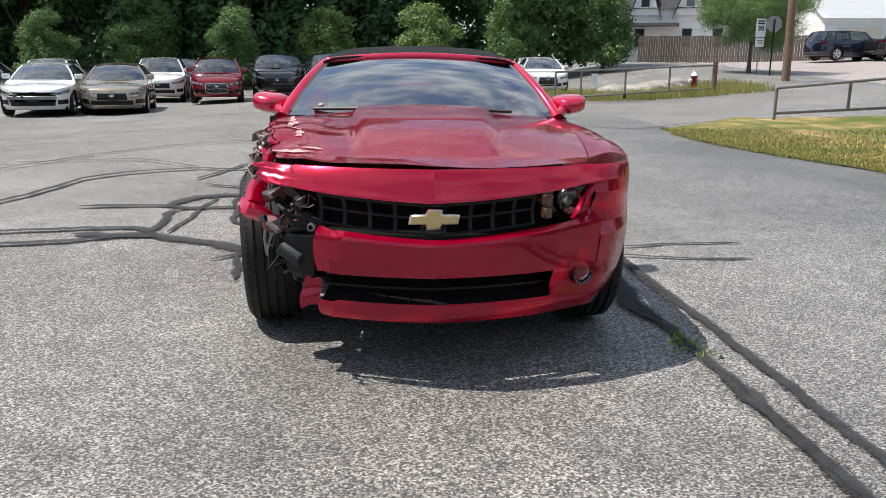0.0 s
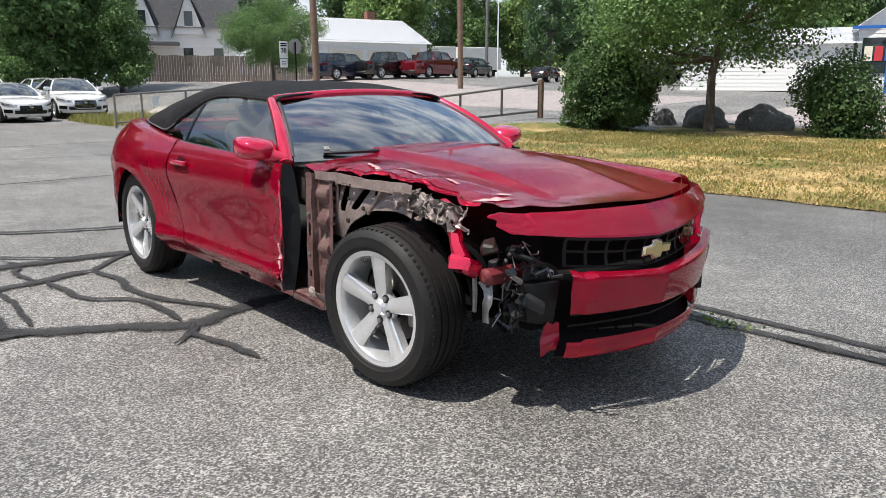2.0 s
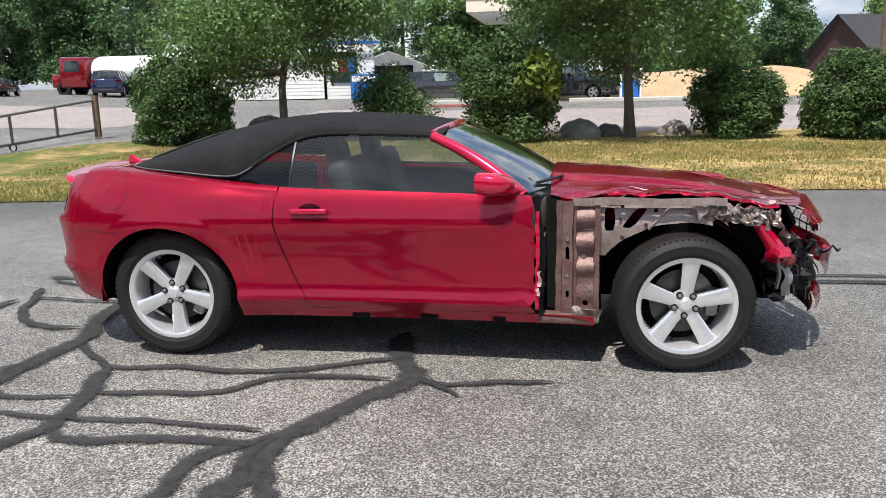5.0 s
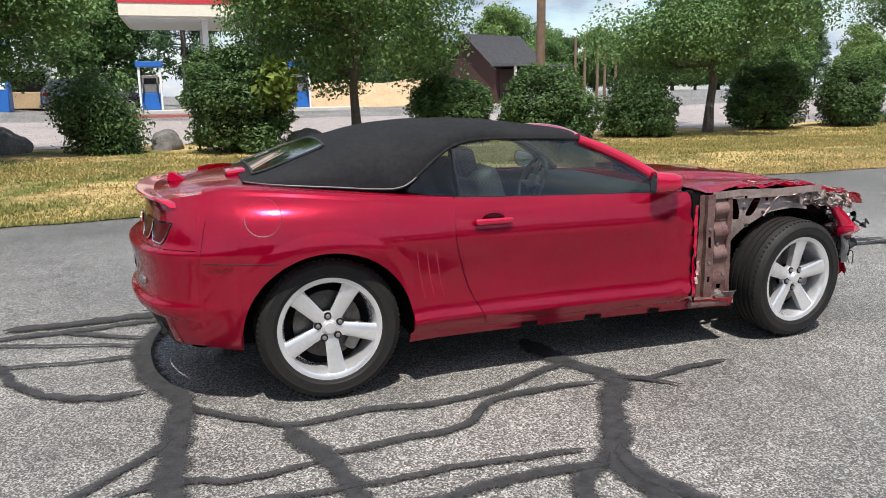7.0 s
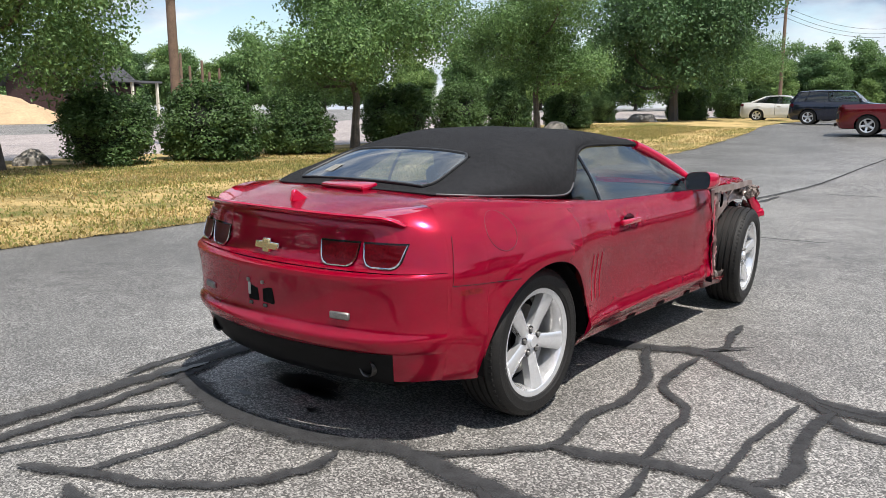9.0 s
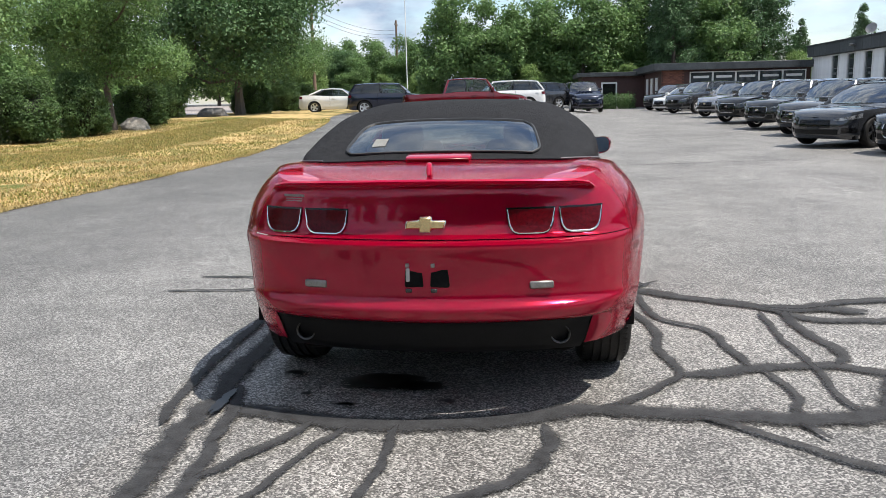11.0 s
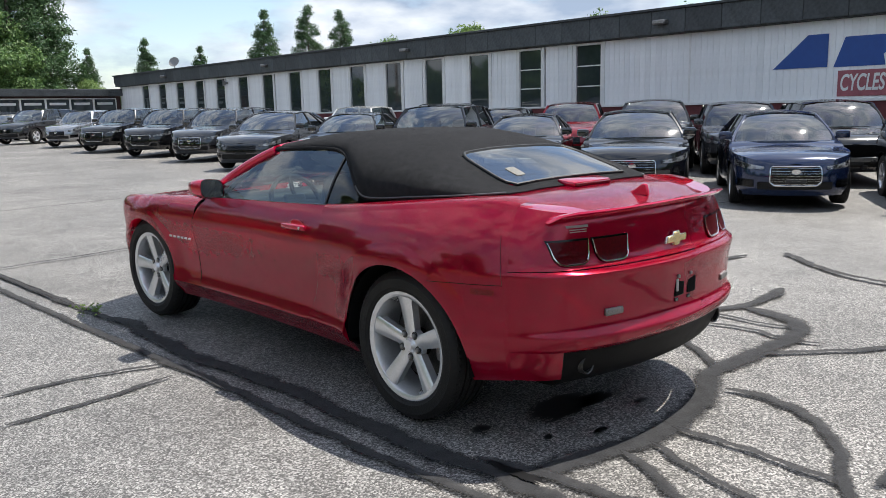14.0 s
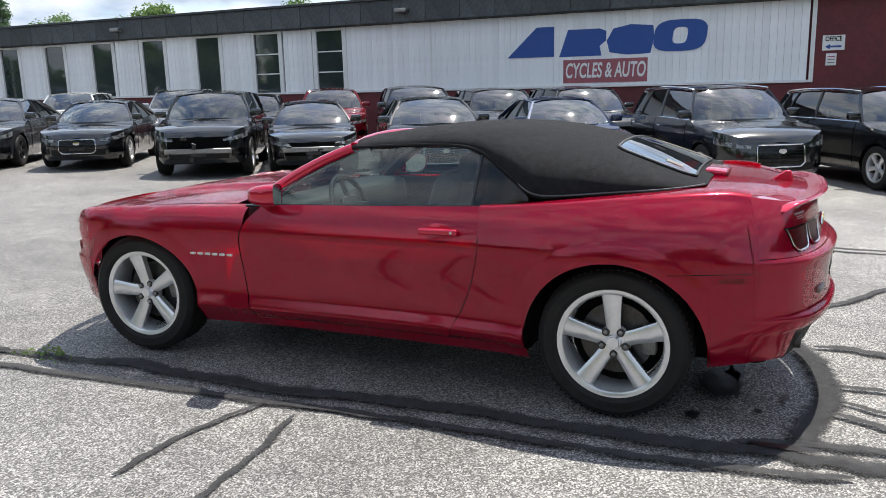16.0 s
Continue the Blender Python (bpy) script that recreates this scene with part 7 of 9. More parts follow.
    if damaged:
        # near-black patch on the skin stands in for the shaded open front
        part("nose_gap_shade", face_patch(hw * 0.62, hb * 0.46, hb * 0.76, 0.012), DARK, car, "black patch standing in for the shaded open front, grille missing")
        part("bumper_beam", box(-hw * 0.66, y0 - 0.012, 0.46, hw * 0.66, y0 + 0.05, 0.56, bevel=0.015), STEEL, car, "bare metal bumper beam")
        rng = random.Random(int(L * 1000) + int(at.translation.y * 10))
        for k in range(6):
            q = Vector((rng.uniform(-0.6, 0.6) * hw, y0 + 0.02, rng.uniform(0.34, hb * 0.74)))
            part("broken_bracket", crumple(box(-0.05, -0.03, -0.04, 0.05, 0.03, 0.04, bevel=0.01, m=Matrix.Translation(q)), 0.03, 15, k), BLACK_PLASTIC, car)
    else:
        big = face in ("chrome", "ring")
        half, g0, g1 = (hw * 0.40, hb * 0.40, hb * 0.73) if big else (hw * 0.42, zg - 0.10, zg + 0.08)
        part("grille", face_patch(half, g0, g1, 0.010, m=6), GLOSS_BLACK, car)
        for k in range(7 if big else 4):
            z = g0 + (g1 - g0) * (k + 0.7) / (7.4 if big else 4.4)
            part("grille_bar", face_patch(half * 0.96, z - 0.0035, z + 0.0035, 0.018, m=1), CHROME if face == "chrome" else BLACK_PLASTIC, car)
        if big:
            s = sh.s_of_x(half)
            pt = lambda t, z: (lambda p: Vector((math.copysign(p.x, t) if t else 0, p.y, p.z)))(sh.at(abs(t), z, 0.02))
            pts = [pt(s * t, g0) for t in steps(-0.82, 0.82, 8)] + [pt(s, z) for z in steps(g0 + 0.06, g1 - 0.03, 4)] + [pt(s * t, g1) for t in steps(0.94, -0.94, 8)] + [pt(-s, z) for z in steps(g1 - 0.03, g0 + 0.06, 4)] + [pt(-s * 0.82, g0)]
            part("grille_surround", tube(pts, 0.011, 6, cap=False), CHROME, car)
        if badge:
            part("emblem", lathe([(0.0, 0.055), (-0.012, 0.05), (-0.014, 0)], 16, axis="y", m=pose(0, y0 + 0.0, zg + 0.02) @ Matrix.Diagonal((1.3, 1, 0.8, 1))), CHROME, car, "plain round chrome emblem")
    for sgn in (1, -1):
        fi = solid(grid(lambda s, z: sh.at(s, z + 0.25 * max(0, s - sh.s_of_x(hw * 0.66)), 0.010), steps(sh.s_of_x(hw * 0.66), sh.s_of_x(hw * 0.90), 5), steps(low + 0.13, low + 0.25, 2)), 0.015)
        for v in fi.verts:
            v.co.x *= sgn
        part("fog_intake", fi, GLOSS_BLACK, car)
    part("lower_intake", face_patch(hw * 0.60, low + 0.10, low + 0.22, 0.008), BLACK_PLASTIC, car)
    part("front_plate_bar", box(-0.15, y0 - 0.012, 0.40, 0.15, y0 + 0.02, 0.47, bevel=0.01), BLACK_PLASTIC, car)
    part("rear_bumper_trim", box(-hw * 0.6, Y(1) - 0.06, low + 0.06, hw * 0.6, Y(1) + 0.004, low + 0.2, bevel=0.03), BLACK_PLASTIC, car)
    for k in (-1, 1):
        part("seat", box(-0.22, -0.07, 0, 0.22, 0.08, 0.62, bevel=0.06, seg=2, m=pose(0.36 * k, (c[0] + c[3]) / 2 - 0.15, bb - 0.42, -14)), SEAT, car)
    part("dashboard", box(-hw * 0.76, c[0] + 0.25, bb - 0.25, hw * 0.76, c[0] + 0.62, bb - 0.03, bevel=0.05, seg=2), SEAT, car)
    return car


mat_headlamp = mat("headlamp_lens", (0.70, 0.71, 0.72), rough=0.14, metal=0.35, col2=(0.03, 0.03, 0.032), scale=9, coat=1.0, edge=0.06)

# the two rows in front of the workshop; noses point at +x
ROW = "parked cars in front of the workshop"


def nose_east(x, y, turn=0.0, length=4.7):
    a = radians(turn)
    cx, cy = x - length / 2 * math.cos(a), y - length / 2 * math.sin(a)
    return pose(cx, cy, land(cx, cy), 0, 0, 90 + turn)


parked_car("suv_car", "black crossover parked in the front row, nose out", "suv", BLACK(), nose_east(-7.6, -46.8, 34, 4.7), group=ROW)
parked_car("sedan_car", "white saloon parked in the front row", "sedan", WHITE(), nose_east(-7.6, -42.6, 34, 4.7), group=ROW, face="grille")
parked_car("suv_car", "dark grey crossover parked in the front row", "suv", GREY(), nose_east(-7.4, -36.6, 34, 4.7), group=ROW)
parked_car("suv_car", "silver compact crossover in the front row", "suv", SILVER(), nose_east(-7.8, -31.2, 34, 4.7), group=ROW, scale=0.93)
parked_car("suv_car", "black crossover with a bright grille frame", "suv", BLACK(), nose_east(-7.8, -26.6, 34, 4.7), group=ROW, face="ring")
parked_car("suv_car", "black compact crossover with a chrome grille", "suv", BLACK(), nose_east(-7.9, -22.6, 34, 4.7), group=ROW, face="ring", rails=True)
parked_car("suv_car", "dark grey crossover with roof rails and twin grille", "suv", GREY(), nose_east(-7.9, -18.9, 32, 4.7), group=ROW, face="chrome", rails=True)
parked_car("sedan_car", "dark grey muscle saloon with black wheels", "sedan", GREY(), nose_east(-6.9, -14.0, 34, 5.0), group=ROW, scale=1.05, wheel_mat=DKWHEEL, badge=False)
parked_car("sedan_car", "black saloon with a framed grille, front row", "sedan", BLACK(), nose_east(-7.8, -11.6, 32, 4.7), group=ROW, face="ring")
parked_car("suv_car", "black crossover with missing grille and bare bumper beam", "suv", BLACK(), nose_east(-7.6, -8.2, 30, 4.6), group=ROW, damaged=True)
parked_car("coupe_car", "black wrecked coupe with its front stripped open", "sedan", BLACK(), nose_east(-8.7, -6.3, 33, 4.7), group=ROW, damaged=True, scale=0.99)
parked_car("sedan_car", "black large saloon with a torn bumper", "sedan", BLACK(), nose_east(-8.4, -3.35, 31, 5.1), group=ROW, face="chrome", scale=1.06)
parked_car("sedan_car", "dark blue saloon with a cracked bumper", "sedan", BLUE(), nose_east(-9.1, -0.85, 31, 4.8), group=ROW, face="chrome", tall=1.05)
parked_car("suv_car", "black crossover with buckled hood and mesh grille", "suv", BLACK(), nose_east(-9.2, 2.15, 29, 5.0), group=ROW, face="ring", rails=True, scale=1.04)
parked_car("suv_car", "black crossover with bright alloy wheels", "suv", BLACK(), nose_east(-9.9, 4.8, 29, 4.8), group=ROW, rails=True)
BACK = "parked cars along the workshop wall"
for y, form, col, lab, sc, x in ((-18.5, "suv", WHITE(), "white crossover parked along the workshop wall", 1.0, -13.2), (-14.1, "suv", SILVER(), "silver crossover with roof rails by the workshop", 1.0, -13.4),
                              (-11.3, "suv", BLACK(), "black hatchback parked close to the workshop", 0.9, -13.4), (-8.8, "suv", CARRED(), "bright red crossover by the workshop wall", 1.0, -13.6), (-6.0, "suv", BLACK(), "tall black crossover by the workshop wall", 1.04, -13.4),
                              (-3.75, "suv", GREY(), "dark grey crossover by the workshop wall", 1.0, -13.6), (-1.4, "suv", BLACK(), "black crossover with a broken grille by the wall", 1.02, -13.2), (7.6, "suv", BLACK(), "black crossover parked by the red brick wall", 1.0, -13.0)):
    parked_car("suv_car", lab, form, col, nose_east(x, y, 32), group=BACK, scale=sc, damaged="broken" in lab, rails="rails" in lab)

# ---- trees and bushes ----
BARK = mat("grey_bark", (0.11, 0.09, 0.075), rough=0.9, var=0.35, scale=14, bump=0.8, bscale=40)
LEAF_A = leafmat("green_leaves", (0.191, 0.300, 0.097), (0.071, 0.146, 0.049))
LEAF_B = leafmat("dark_leaves", (0.125, 0.220, 0.085), (0.049, 0.106, 0.041))
LEAF_C = leafmat("light_leaves", (0.252, 0.352, 0.106), (0.094, 0.179, 0.055))
LEAF_D = leafmat("cedar_sprays", (0.120, 0.200, 0.060), (0.038, 0.085, 0.028))
LEAF_P = leafmat("pine_needles", (0.120, 0.211, 0.088), (0.048, 0.102, 0.041), 0.15)
LEAF_Y = leafmat("yellow_green_leaves", (0.252, 0.324, 0.066), (0.132, 0.192, 0.036))


def leaf_mesh(name, centres, radii, count, size, material, seed, shell=0.75, up=0.35, flat=1.0):
    """Many small bent leaves, strewn through the outer part of the given clumps."""
    rng = np.random.default_rng(seed)
    centres, radii = np.array(centres, float), np.array(radii, float)
    w = (radii[:, 0] * radii[:, 1] * radii[:, 2]) ** (2 / 3)
    idx = rng.choice(len(centres), count, p=w / w.sum())
    d = rng.normal(size=(count, 3))
    d /= np.linalg.norm(d, axis=1)[:, None]
    r = shell + (1.08 - shell) * rng.random(count) ** 0.7
    lump = 1 + 0.16 * np.sin(d[:, 0] * 7 + idx) * np.sin(d[:, 1] * 6 + idx * 2) + 0.12 * np.sin(d[:, 2] * 9 + idx)
    p = centres[idx] + d * radii[idx] * (r * lump)[:, None]
    nrm = d + rng.normal(size=(count, 3)) * 0.75 + np.array([0, 0, up])
    nrm /= np.linalg.norm(nrm, axis=1)[:, None]
    t = np.cross(nrm, rng.normal(size=(count, 3)))
    t /= np.linalg.norm(t, axis=1)[:, None]
    b = np.cross(nrm, t)
    s = size * (0.6 + 0.8 * rng.random(count))[:, None]
    v = np.empty((count, 4, 3))
    v[:, 0] = p - t * s * 0.5
    v[:, 1] = p - b * s * 0.32 * flat + nrm * s * 0.10
    v[:, 2] = p + t * s * 0.6
    v[:, 3] = p + b * s * 0.32 * flat + nrm * s * 0.10
    me = bpy.data.meshes.new(name)
    me.from_pydata(v.reshape(-1, 3).tolist(), [], np.arange(count * 4).reshape(-1, 4).tolist())
    me.materials.append(material)
    return me


def limbs(h, spread, trunk_r, seed, crown_z, n=7, lean=0.0):
    """Trunk with forking limbs; gives the mesh and the limb ends."""
    rng = random.Random(seed)
    bm = bmesh.new()
    tops = []
    trunk = [Vector((0.05 * rng.uniform(-1, 1) * k + lean * k, 0.05 * rng.uniform(-1, 1) * k, h * 0.72 * k / 6)) for k in range(7)]
    tube(trunk, [trunk_r * (1.25 if k == 0 else 1 - 0.12 * k) for k in range(7)], 9, bm=bm)
    for k in range(n):
        a = 2 * math.pi * k / n + rng.uniform(-0.4, 0.4)
        z = crown_z + (h * 0.62 - crown_z) * k / n
        i = min(5, int(z / (h * 0.12)))
        s = trunk[i].lerp(trunk[i + 1], 0.5)
        reach = spread * rng.uniform(0.55, 0.9)
        e = Vector((math.cos(a) * reach, math.sin(a) * reach, z + rng.uniform(0.15, 0.40) * h * 0.5))
        mid = s.lerp(e, 0.5) + Vector((0, 0, -0.04 * h))
        tube([s, mid, e], [trunk_r * 0.45, trunk_r * 0.3, trunk_r * 0.12], 6, bm=bm)
        for j in range(3):
            e2 = e + Vector((rng.uniform(-0.3, 0.3), rng.uniform(-0.3, 0.3), rng.uniform(-0.1, 0.3))) * spread
            tube([mid.lerp(e, 0.5), e2], [trunk_r * 0.18, trunk_r * 0.06], 5, bm=bm)
            tops.append(e2)
        tops.append(e)
    return bm, tops


def broadleaf(name, label, h, spread, trunk_r, crown_z, leaves, size, material, seed, lean=0.0, clumps=16):
    rng = random.Random(seed)
    tree = thing(name, label, "tree")
    bm, tops = limbs(h, spread, trunk_r, seed, crown_z, lean=lean)
    part("trunk", bm, BARK, tree)
    cs, rs = [], []
    for e in tops:
        k = rng.uniform(0.22, 0.36) * spread
        cs.append(e)
        rs.append((k * 1.1, k * 1.1, k * 0.85))
    for k in range(clumps):
        a, f = rng.uniform(0, 2 * math.pi), rng.random() ** 0.5
        z = rng.uniform(crown_z + 0.1 * (h - crown_z), h * 0.95)
        t = (z - crown_z) / (h - crown_z)
        lim = spread * math.sqrt(max(0.05, 1 - (2 * t - 0.9) ** 2 * 0.75))
        cs.append((math.cos(a) * lim * f * 0.8, math.sin(a) * lim * f * 0.8, z - 0.1))
        q = rng.uniform(0.22, 0.38) * spread
        rs.append((q, q, q * 0.8))
    me = leaf_mesh("crown", [tuple(c) for c in cs], rs, leaves, size, material, seed, shell=0.35)
    ob = new("crown", me)
    ob.parent = tree
    return tree


def conifer(name, label, h, spread, seed, leaves=15000, size=0.40):
    rng = random.Random(seed)
    tree = thing(name, label, "tree")
    part("trunk", tube([(0, 0, 0), (0.1, 0, h * 0.5), (0, 0.1, h)], [0.28, 0.18, 0.03], 8), BARK, tree)
    cs, rs = [], []
    bm = bmesh.new()
    levels = 20
    for k in range(levels):
        t = k / (levels - 1)
        z = h * (0.16 + 0.82 * t)
        reach = spread * (1 - t) ** 0.8 * rng.uniform(0.75, 1.15) + 0.25
        for j in range(6 if t < 0.8 else 3):
            a = rng.uniform(0, 2 * math.pi)
            z = h * min(0.99, 0.16 + 0.82 * t + rng.uniform(-0.03, 0.03))
            tube([(0, 0, z), (math.cos(a) * reach, math.sin(a) * reach, z + 0.02 * h)], [0.05, 0.015], 4, bm=bm)
            for q in (0.45, 0.8, 1.0):
                cs.append((math.cos(a) * reach * q, math.sin(a) * reach * q, z + 0.015 * h * q))
                rs.append((0.20 * spread, 0.20 * spread, 0.05 * h * (0.5 + 0.5 * (1 - t))))
    part("branch", bm, BARK, tree)
    ob = new("crown", leaf_mesh("crown", cs, rs, leaves, size, LEAF_P, seed, shell=0.1, up=0.8, flat=0.5))
    ob.parent = tree
    return tree


def shrub(name, label, w, h, leaves, size, material, seed, core=True, loose=0.0):
    """A dense clipped evergreen or loose leafy bush."""
    rng = random.Random(seed)
    b = thing(name, label, "bush")
    cs, rs = [(0, 0, h * 0.46)], [(w * 0.46, w * 0.46, h * 0.50)]
    for k in range(26):
        a, t = rng.uniform(0, 6.28), rng.uniform(0.10, 0.93)
        rr = w * 0.40 * math.sqrt(max(0.04, 1 - (2 * t - 0.85) ** 2 * 0.8))
        cs.append((math.cos(a) * rr, math.sin(a) * rr, t * h))
        q = rng.uniform(0.10, 0.18) * w * (1 + loose)
        rs.append((q, q, q * 1.2))
    ob = new("foliage", leaf_mesh("foliage", cs, rs, leaves, size, material, seed, shell=0.72 - loose * 0.3, up=0.5))
    ob.parent = b
    bm = bmesh.new()
    for k in range(7):
        a = rng.uniform(0, 6.28)
        tube([(0.06 * math.cos(a), 0.06 * math.sin(a), -0.1), (0.2 * w * math.cos(a), 0.2 * w * math.sin(a), h * 0.45), (0.34 * w * math.cos(a), 0.34 * w * math.sin(a), h * 0.78)], [0.035, 0.025, 0.008], 5, bm=bm)
    part("stem", bm, BARK, b)
    # dark body within the leaves, standing in for the bush's inner shade
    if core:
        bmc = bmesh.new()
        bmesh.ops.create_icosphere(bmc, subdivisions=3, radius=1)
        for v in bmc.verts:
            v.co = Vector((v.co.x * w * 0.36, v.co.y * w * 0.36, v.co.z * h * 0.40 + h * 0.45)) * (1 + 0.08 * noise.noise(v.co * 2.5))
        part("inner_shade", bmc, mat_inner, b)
    return b


# inner shade of the bushes put into a near-black green
mat_inner = mat("inner_core_shade", (0.012, 0.018, 0.007), rough=1.0, var=0.4, scale=12, bump=1.0, bscale=30)


def put(ob, x, y, turn=0.0, scale=1.0, dz=0.0, label="", tilt=0.0, tall=1.0):
    c = copy_thing(ob, pose(x, y, land(x, y) + dz, tilt, 0, turn) @ Matrix.Diagonal((scale, scale, scale * tall, 1)))
    c.scale = (scale, scale, scale * tall)
    if label:
        c["label"] = label
    return c


def move(ob, x, y, turn=0.0, scale=1.0, dz=0.0, tall=1.0):
    ob.matrix_world = pose(x, y, land(x, y) + dz, 0, 0, turn) @ Matrix.Diagonal((scale, scale, scale * tall, 1))


# hedge row along the road
HEDGE = "evergreens along the lawn"
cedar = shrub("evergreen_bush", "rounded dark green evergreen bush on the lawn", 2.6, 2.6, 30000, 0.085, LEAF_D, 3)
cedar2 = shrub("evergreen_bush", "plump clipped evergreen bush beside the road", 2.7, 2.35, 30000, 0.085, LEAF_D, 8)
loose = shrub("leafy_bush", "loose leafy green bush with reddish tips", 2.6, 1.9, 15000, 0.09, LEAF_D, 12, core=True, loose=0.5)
for o in (cedar, cedar2, loose):
    o["group"] = HEDGE
move(cedar, 14.2, 9.3, 20, 0.90, 0, 0.90)
move(cedar2, 15.5, -7.57, 0, 0.98, 0, 0.87)
move(loose, 16.3, 4.07, 0, 0.80, 0, 1.05)
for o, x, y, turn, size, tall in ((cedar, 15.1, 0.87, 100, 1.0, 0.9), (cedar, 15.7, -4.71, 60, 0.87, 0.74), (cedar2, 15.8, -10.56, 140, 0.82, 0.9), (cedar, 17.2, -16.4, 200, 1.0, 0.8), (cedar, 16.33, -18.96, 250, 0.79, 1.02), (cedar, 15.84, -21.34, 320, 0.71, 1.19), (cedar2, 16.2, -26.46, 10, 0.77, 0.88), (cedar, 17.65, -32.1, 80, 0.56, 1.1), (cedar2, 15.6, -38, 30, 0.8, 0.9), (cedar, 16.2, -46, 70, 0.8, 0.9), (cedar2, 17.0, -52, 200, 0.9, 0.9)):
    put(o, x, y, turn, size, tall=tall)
vine = shrub("vine", "bright yellow-green vine over an evergreen bush", 1.0, 0.8, 700, 0.2, LEAF_Y, 31, core=False, loose=0.8)
move(vine, 14.25, 0.1, 0, 1.0, 1.2)
# lawn trees
ROWT = "young trees on the lawn"
maple = broadleaf("lawn_tree", "young broad-leaved tree with a round crown on the lawn", 6.6, 3.1, 0.14, 1.8, 66000, 0.092, LEAF_A, 5, clumps=34)
maple2 = broadleaf("lawn_tree", "young broad-leaved lawn tree, sun on its leaves", 7.0, 3.1, 0.15, 1.8, 66000, 0.092, LEAF_A, 9, clumps=34)
oak = broadleaf("lawn_tree", "large dark broad-leaved tree at the lawn's end", 10.5, 4.6, 0.24, 1.3, 60000, 0.16, LEAF_B, 14, clumps=50)
for o in (maple, maple2, oak):
    o["group"] = ROWT
move(maple, 15.64, -2.17, 0)
move(maple2, 16.25, -13.36, 40)
move(oak, 15.6, -36.2, 0)
put(maple, 15.5, 7.0, 130, 0.92)
put(maple2, 15.95, -23.6, 200, 1.0)
put(maple2, 18.0, -49, 70, 1.1)
# woods behind everything
WOOD = "woodland trees"
w1 = broadleaf("wood_tree", "tall dark woodland tree behind the lot", 15, 4.4, 0.3, 0.4, 22000, 0.36, LEAF_B, 21, clumps=80)
w2 = broadleaf("wood_tree", "tall green woodland tree behind the lot", 14, 4.6, 0.3, 0.4, 22000, 0.36, LEAF_A, 22, clumps=80)
w3 = broadleaf("wood_tree", "light green woodland tree in the distance", 12, 4.4, 0.28, 0.3, 20000, 0.36, LEAF_C, 23, clumps=80)
p1 = conifer("pine_tree", "tall dark pine behind the buildings", 20, 4.2, 31)
p2 = conifer("pine_tree", "tall ragged pine behind the buildings", 18, 3.6, 32)
for o in (w1, w2, w3, p1, p2):
    o["group"] = WOOD
move(w1, -14, 47)
move(w2, 8.8, 43, 20, 0.85)
move(w3, 46, 62)
move(p1, -14, -82)
move(p2, -50, -83.6, 0, 0.76)
rng = random.Random(5)
for k in range(10):
    put(rng.choice((w1, w1, w2)), -44 + 5.0 * k + rng.uniform(-1, 1), 47 + rng.uniform(-2.5, 4) + (3 if k > 9 else 0), rng.uniform(0, 360), rng.uniform(0.85, 1.15))
for k in range(9):
    put(rng.choice((w3, w2)), -30 + 5.2 * k, 41 + rng.uniform(-1, 1), rng.uniform(0, 360), rng.uniform(0.28, 0.4))
for k in range(12):
    put(rng.choice((w2, w3, p2, w1)), 14 + 7.5 * k, 88 - 2.2 * k + rng.uniform(-3, 3), rng.uniform(0, 360), rng.uniform(0.95, 1.3))
for k in range(13):
    put(rng.choice((w2, w3, p2, w1)), 66 + rng.uniform(-4, 6), 58 - 7.0 * k, rng.uniform(0, 360), rng.uniform(0.85, 1.1) if k < 9 else rng.uniform(0.55, 0.7))
for k in range(10):
    put(rng.choice((w3, w2, p1)), 92 + rng.uniform(-5, 5) - 3.5 * k, -42 - 7.5 * k, rng.uniform(0, 360), rng.uniform(0.6, 0.75))
for k in range(12):
    x = 8 - 4.4 * k
    put(rng.choice((w2, w3, w2, p2)), x, -80 + rng.uniform(-4, 4), rng.uniform(0, 360), rng.uniform(0.72, 0.88) if x > -22 else rng.uniform(0.4, 0.5))
for k in range(26):
    put(rng.choice((w1, w2, w3)), 34 - 3.4 * k + rng.uniform(-1, 1), -77 + rng.uniform(-2, 2) - (10 if k < 7 else 0), rng.uniform(0, 360), rng.uniform(0.26, 0.42))
for x, y, s in ((-16, -84, 1.1), (-20, -80, 1.0), (-22, -86, 1.1), (-24, -82, 0.85), (-10, -85, 0.95)):
    put(p1, x, y, rng.uniform(0, 360), s)
for k in range(5):
    put(w2, 16 + 5 * k, -96 - 3 * k, rng.uniform(0, 360), 0.62)
for x, y, s, o in ((-50, -74.0, 0.66, p1), (-50, -67.8, 0.60, p1), (-50, -60.3, 0.62, w2), (-50, -48.7, 0.74, w3), (-50, -32.7, 0.60, w2), (-50, -26.2, 0.56, w1), (-50, -20, 0.55, w2), (-54, -15, 0.5, p2), (-50, -10, 0.45, w3), (-55, -2, 0.55, w2), (-52, 5, 0.5, w1), (-55, 12, 0.52, p2), (-51, -37, 0.5, w3), (-52, -92, 0.6, w3)):
    put(o, x, y, rng.uniform(0, 360), s * 1.0)
for k in range(12):
    put(rng.choice((w1, w2, w3)), 35 - 1.6 * k + rng.uniform(-2, 2), -44 - 6.0 * k, rng.uniform(0, 360), rng.uniform(0.42, 0.58))
for k in range(10):
    put(rng.choice((w1, w1, p1, w2)), -42 + 4.4 * k + rng.uniform(-1, 1), 57 + rng.uniform(-3, 3), rng.uniform(0, 360), rng.uniform(1.0, 1.2))
